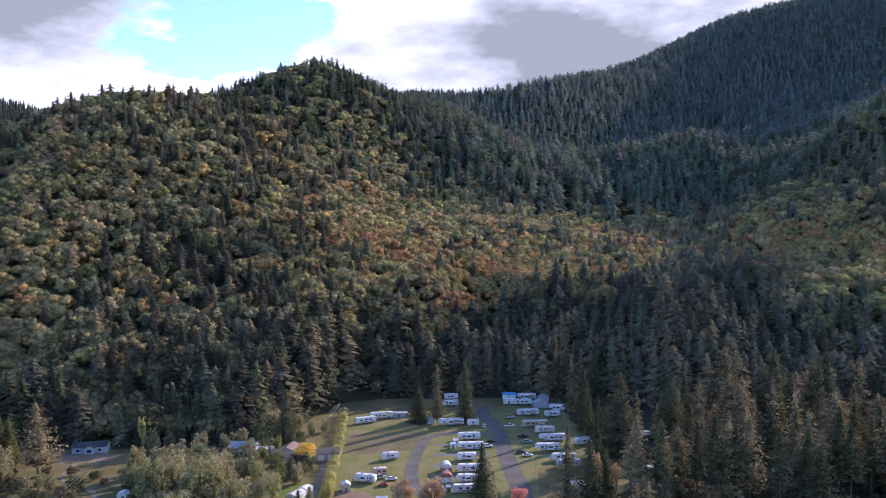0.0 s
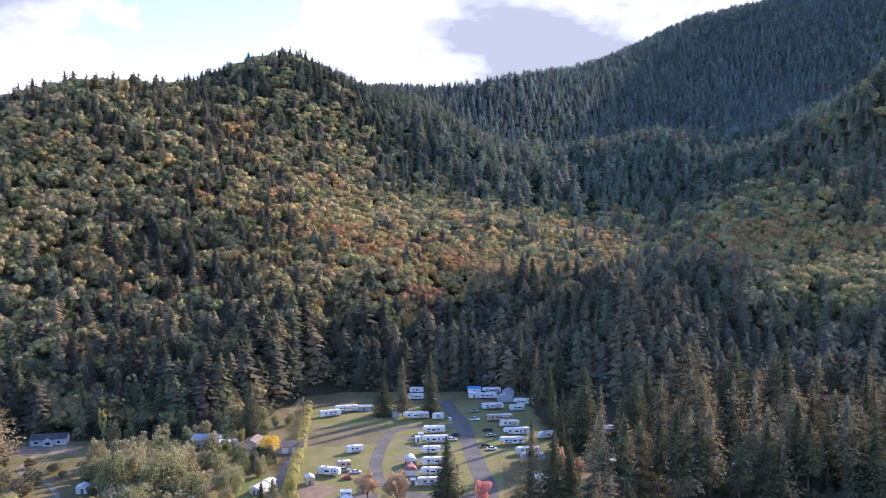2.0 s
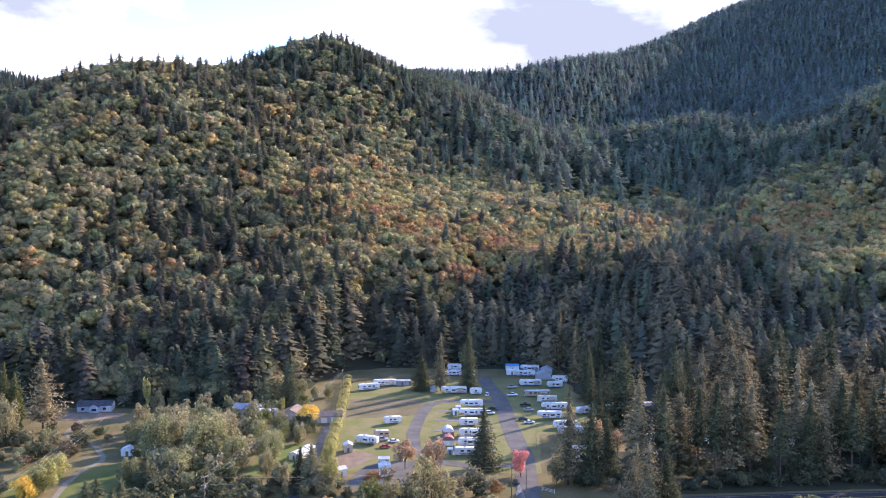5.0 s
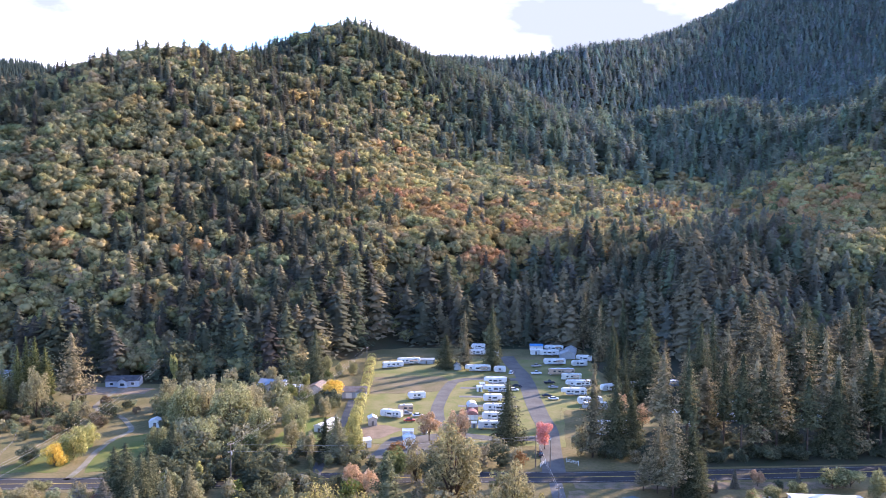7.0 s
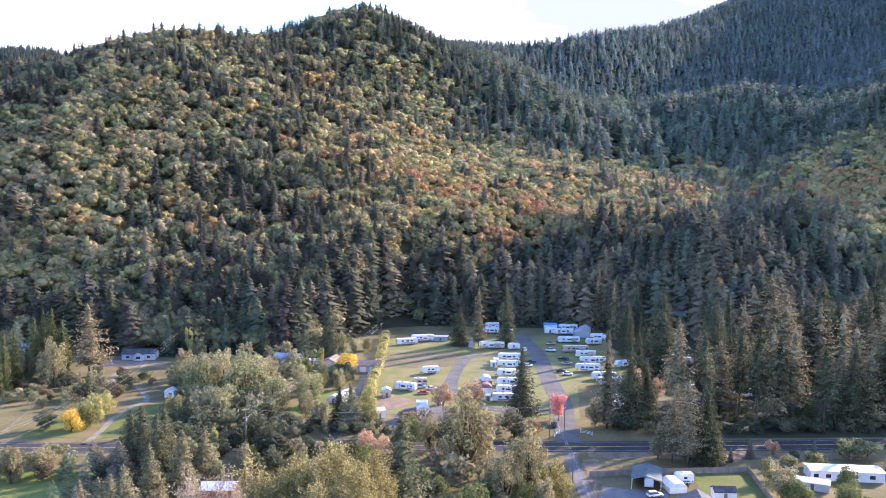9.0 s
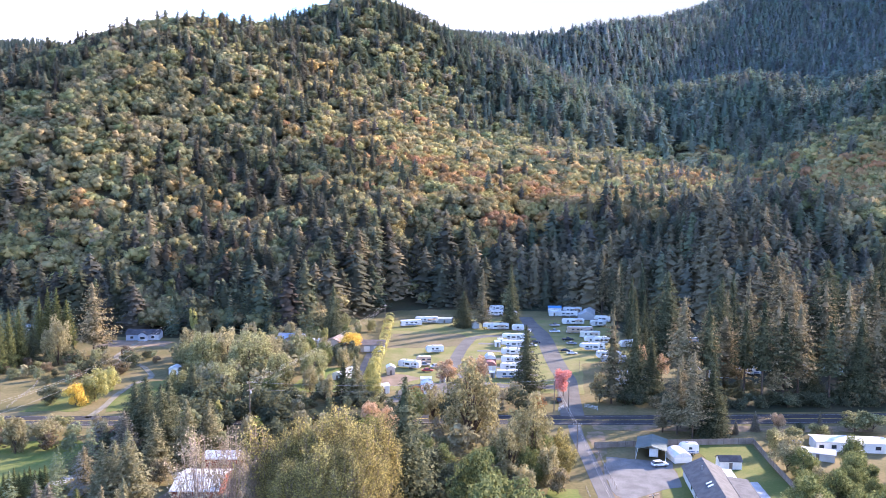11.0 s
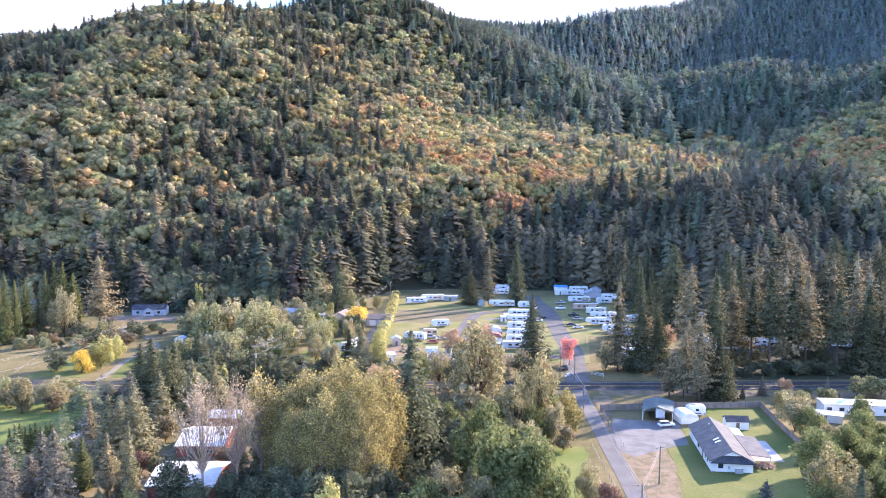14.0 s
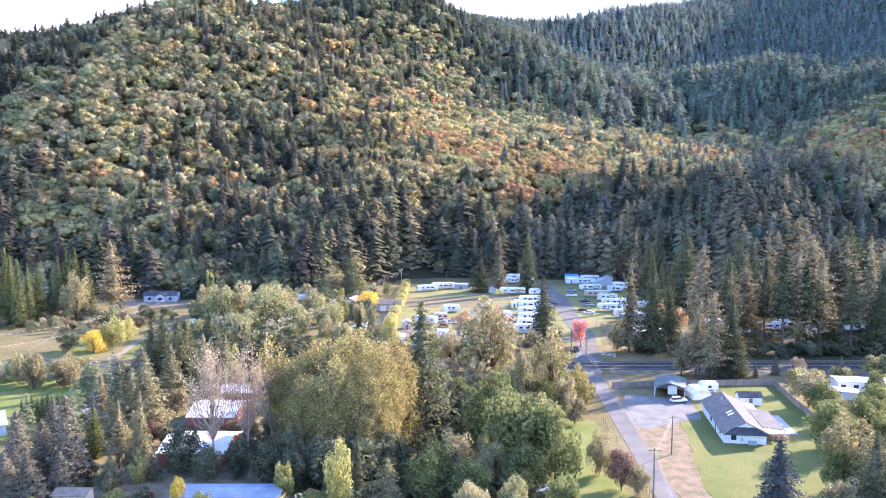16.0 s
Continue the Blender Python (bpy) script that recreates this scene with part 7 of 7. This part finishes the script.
# ---- poles and wires ----
def utility_pole(x, y, h, turn, arms=1, label="weathered wooden utility pole with a crossarm"):
    root = base("utility_pole", x, y, 0.0, turn, label, "utility pole")
    drum("pole", M["wood"], root, (0, 0, h / 2 - 0.1), 0.19, h + 0.2, "z", 9, r2=0.12)
    for k in range(arms):
        z = h - 0.5 - k * 2.4
        box("crossarm", M["wood"], root, -1.3, 1.3, -0.17, -0.05, z, z + 0.14)
        for xx in (-1.15, -0.4, 0.4, 1.15):
            drum("insulator", M["white"], root, (xx, -0.11, z + 0.24), 0.06, 0.2, "z", 7)
    drum("transformer", M["grey_body"], root, (0, -0.42, h - 2.6 - 0.8 * (arms > 1)), 0.26, 0.9, "z", 10) if arms > 1 else None
    return root


def wire(a, b, sag, r=0.016):
    pts = []
    for i in range(25):
        f = i / 24
        p = Vector(a).lerp(Vector(b), f)
        pts.append((p.x, p.y, p.z - sag * 4 * f * (1 - f)))
    v, t = tube(pts, [r] * 25, 4)
    tagged(link_mesh("power_line", v, t, M["wire"], smooth=True), "thin sagging overhead power line", "power line", "power lines")


utility_pole(-80.5, 258, 14.5, 60, 2)
utility_pole(-62, 432, 13.0, 70)
utility_pole(-160, 420, 14.6, 20)
utility_pole(-129, 190, 22.8, 20)
utility_pole(34.3, 187.4, 9.0, 30)
utility_pole(25.8, 158, 11.0, 5)
utility_pole(21.6, 239, 9.6, 10)
utility_pole(17.5, 283.5, 11.5, 80)
utility_pole(22.5, 284.5, 10.5, 80)
for dx, dz in ((-1.1, 0.0), (0.4, 0.0), (1.1, -0.1), (0.0, -2.6)):
    wire((-80.5 + dx, 258, 14.2 + dz), (-62 + dx, 432, 12.7 + dz * 0.5), 2.2)
for dx, dz in ((-1.1, 0.0), (0.5, 0.0), (0.0, -3.0)):
    wire((-160 + dx, 420, 14.2 + dz * 0.6), (-129 + dx, 190, 22.5 + dz), 6.5, 0.018)
    wire((-80.5 + dx, 258, 14.2 + dz * 0.8), (17.5 + dx, 283.5, 11.2 + dz * 0.3), 1.6)
    wire((17.5, 283.5 + dx, 11.2 + dz * 0.4), (21.6, 239 + dx * 0.2, 9.3 + dz * 0.4), 0.6)
for dz in (0.0, -0.8):
    wire((21.6, 239, 9.3 + dz), (25.8, 158, 10.7 + dz), 1.2)
    wire((25.8, 158, 10.7 + dz), (34.3, 187.4, 8.7 + dz), 0.5)
    wire((25.8, 158, 10.7 + dz), (24, 60, 10.5 + dz), 1.4)
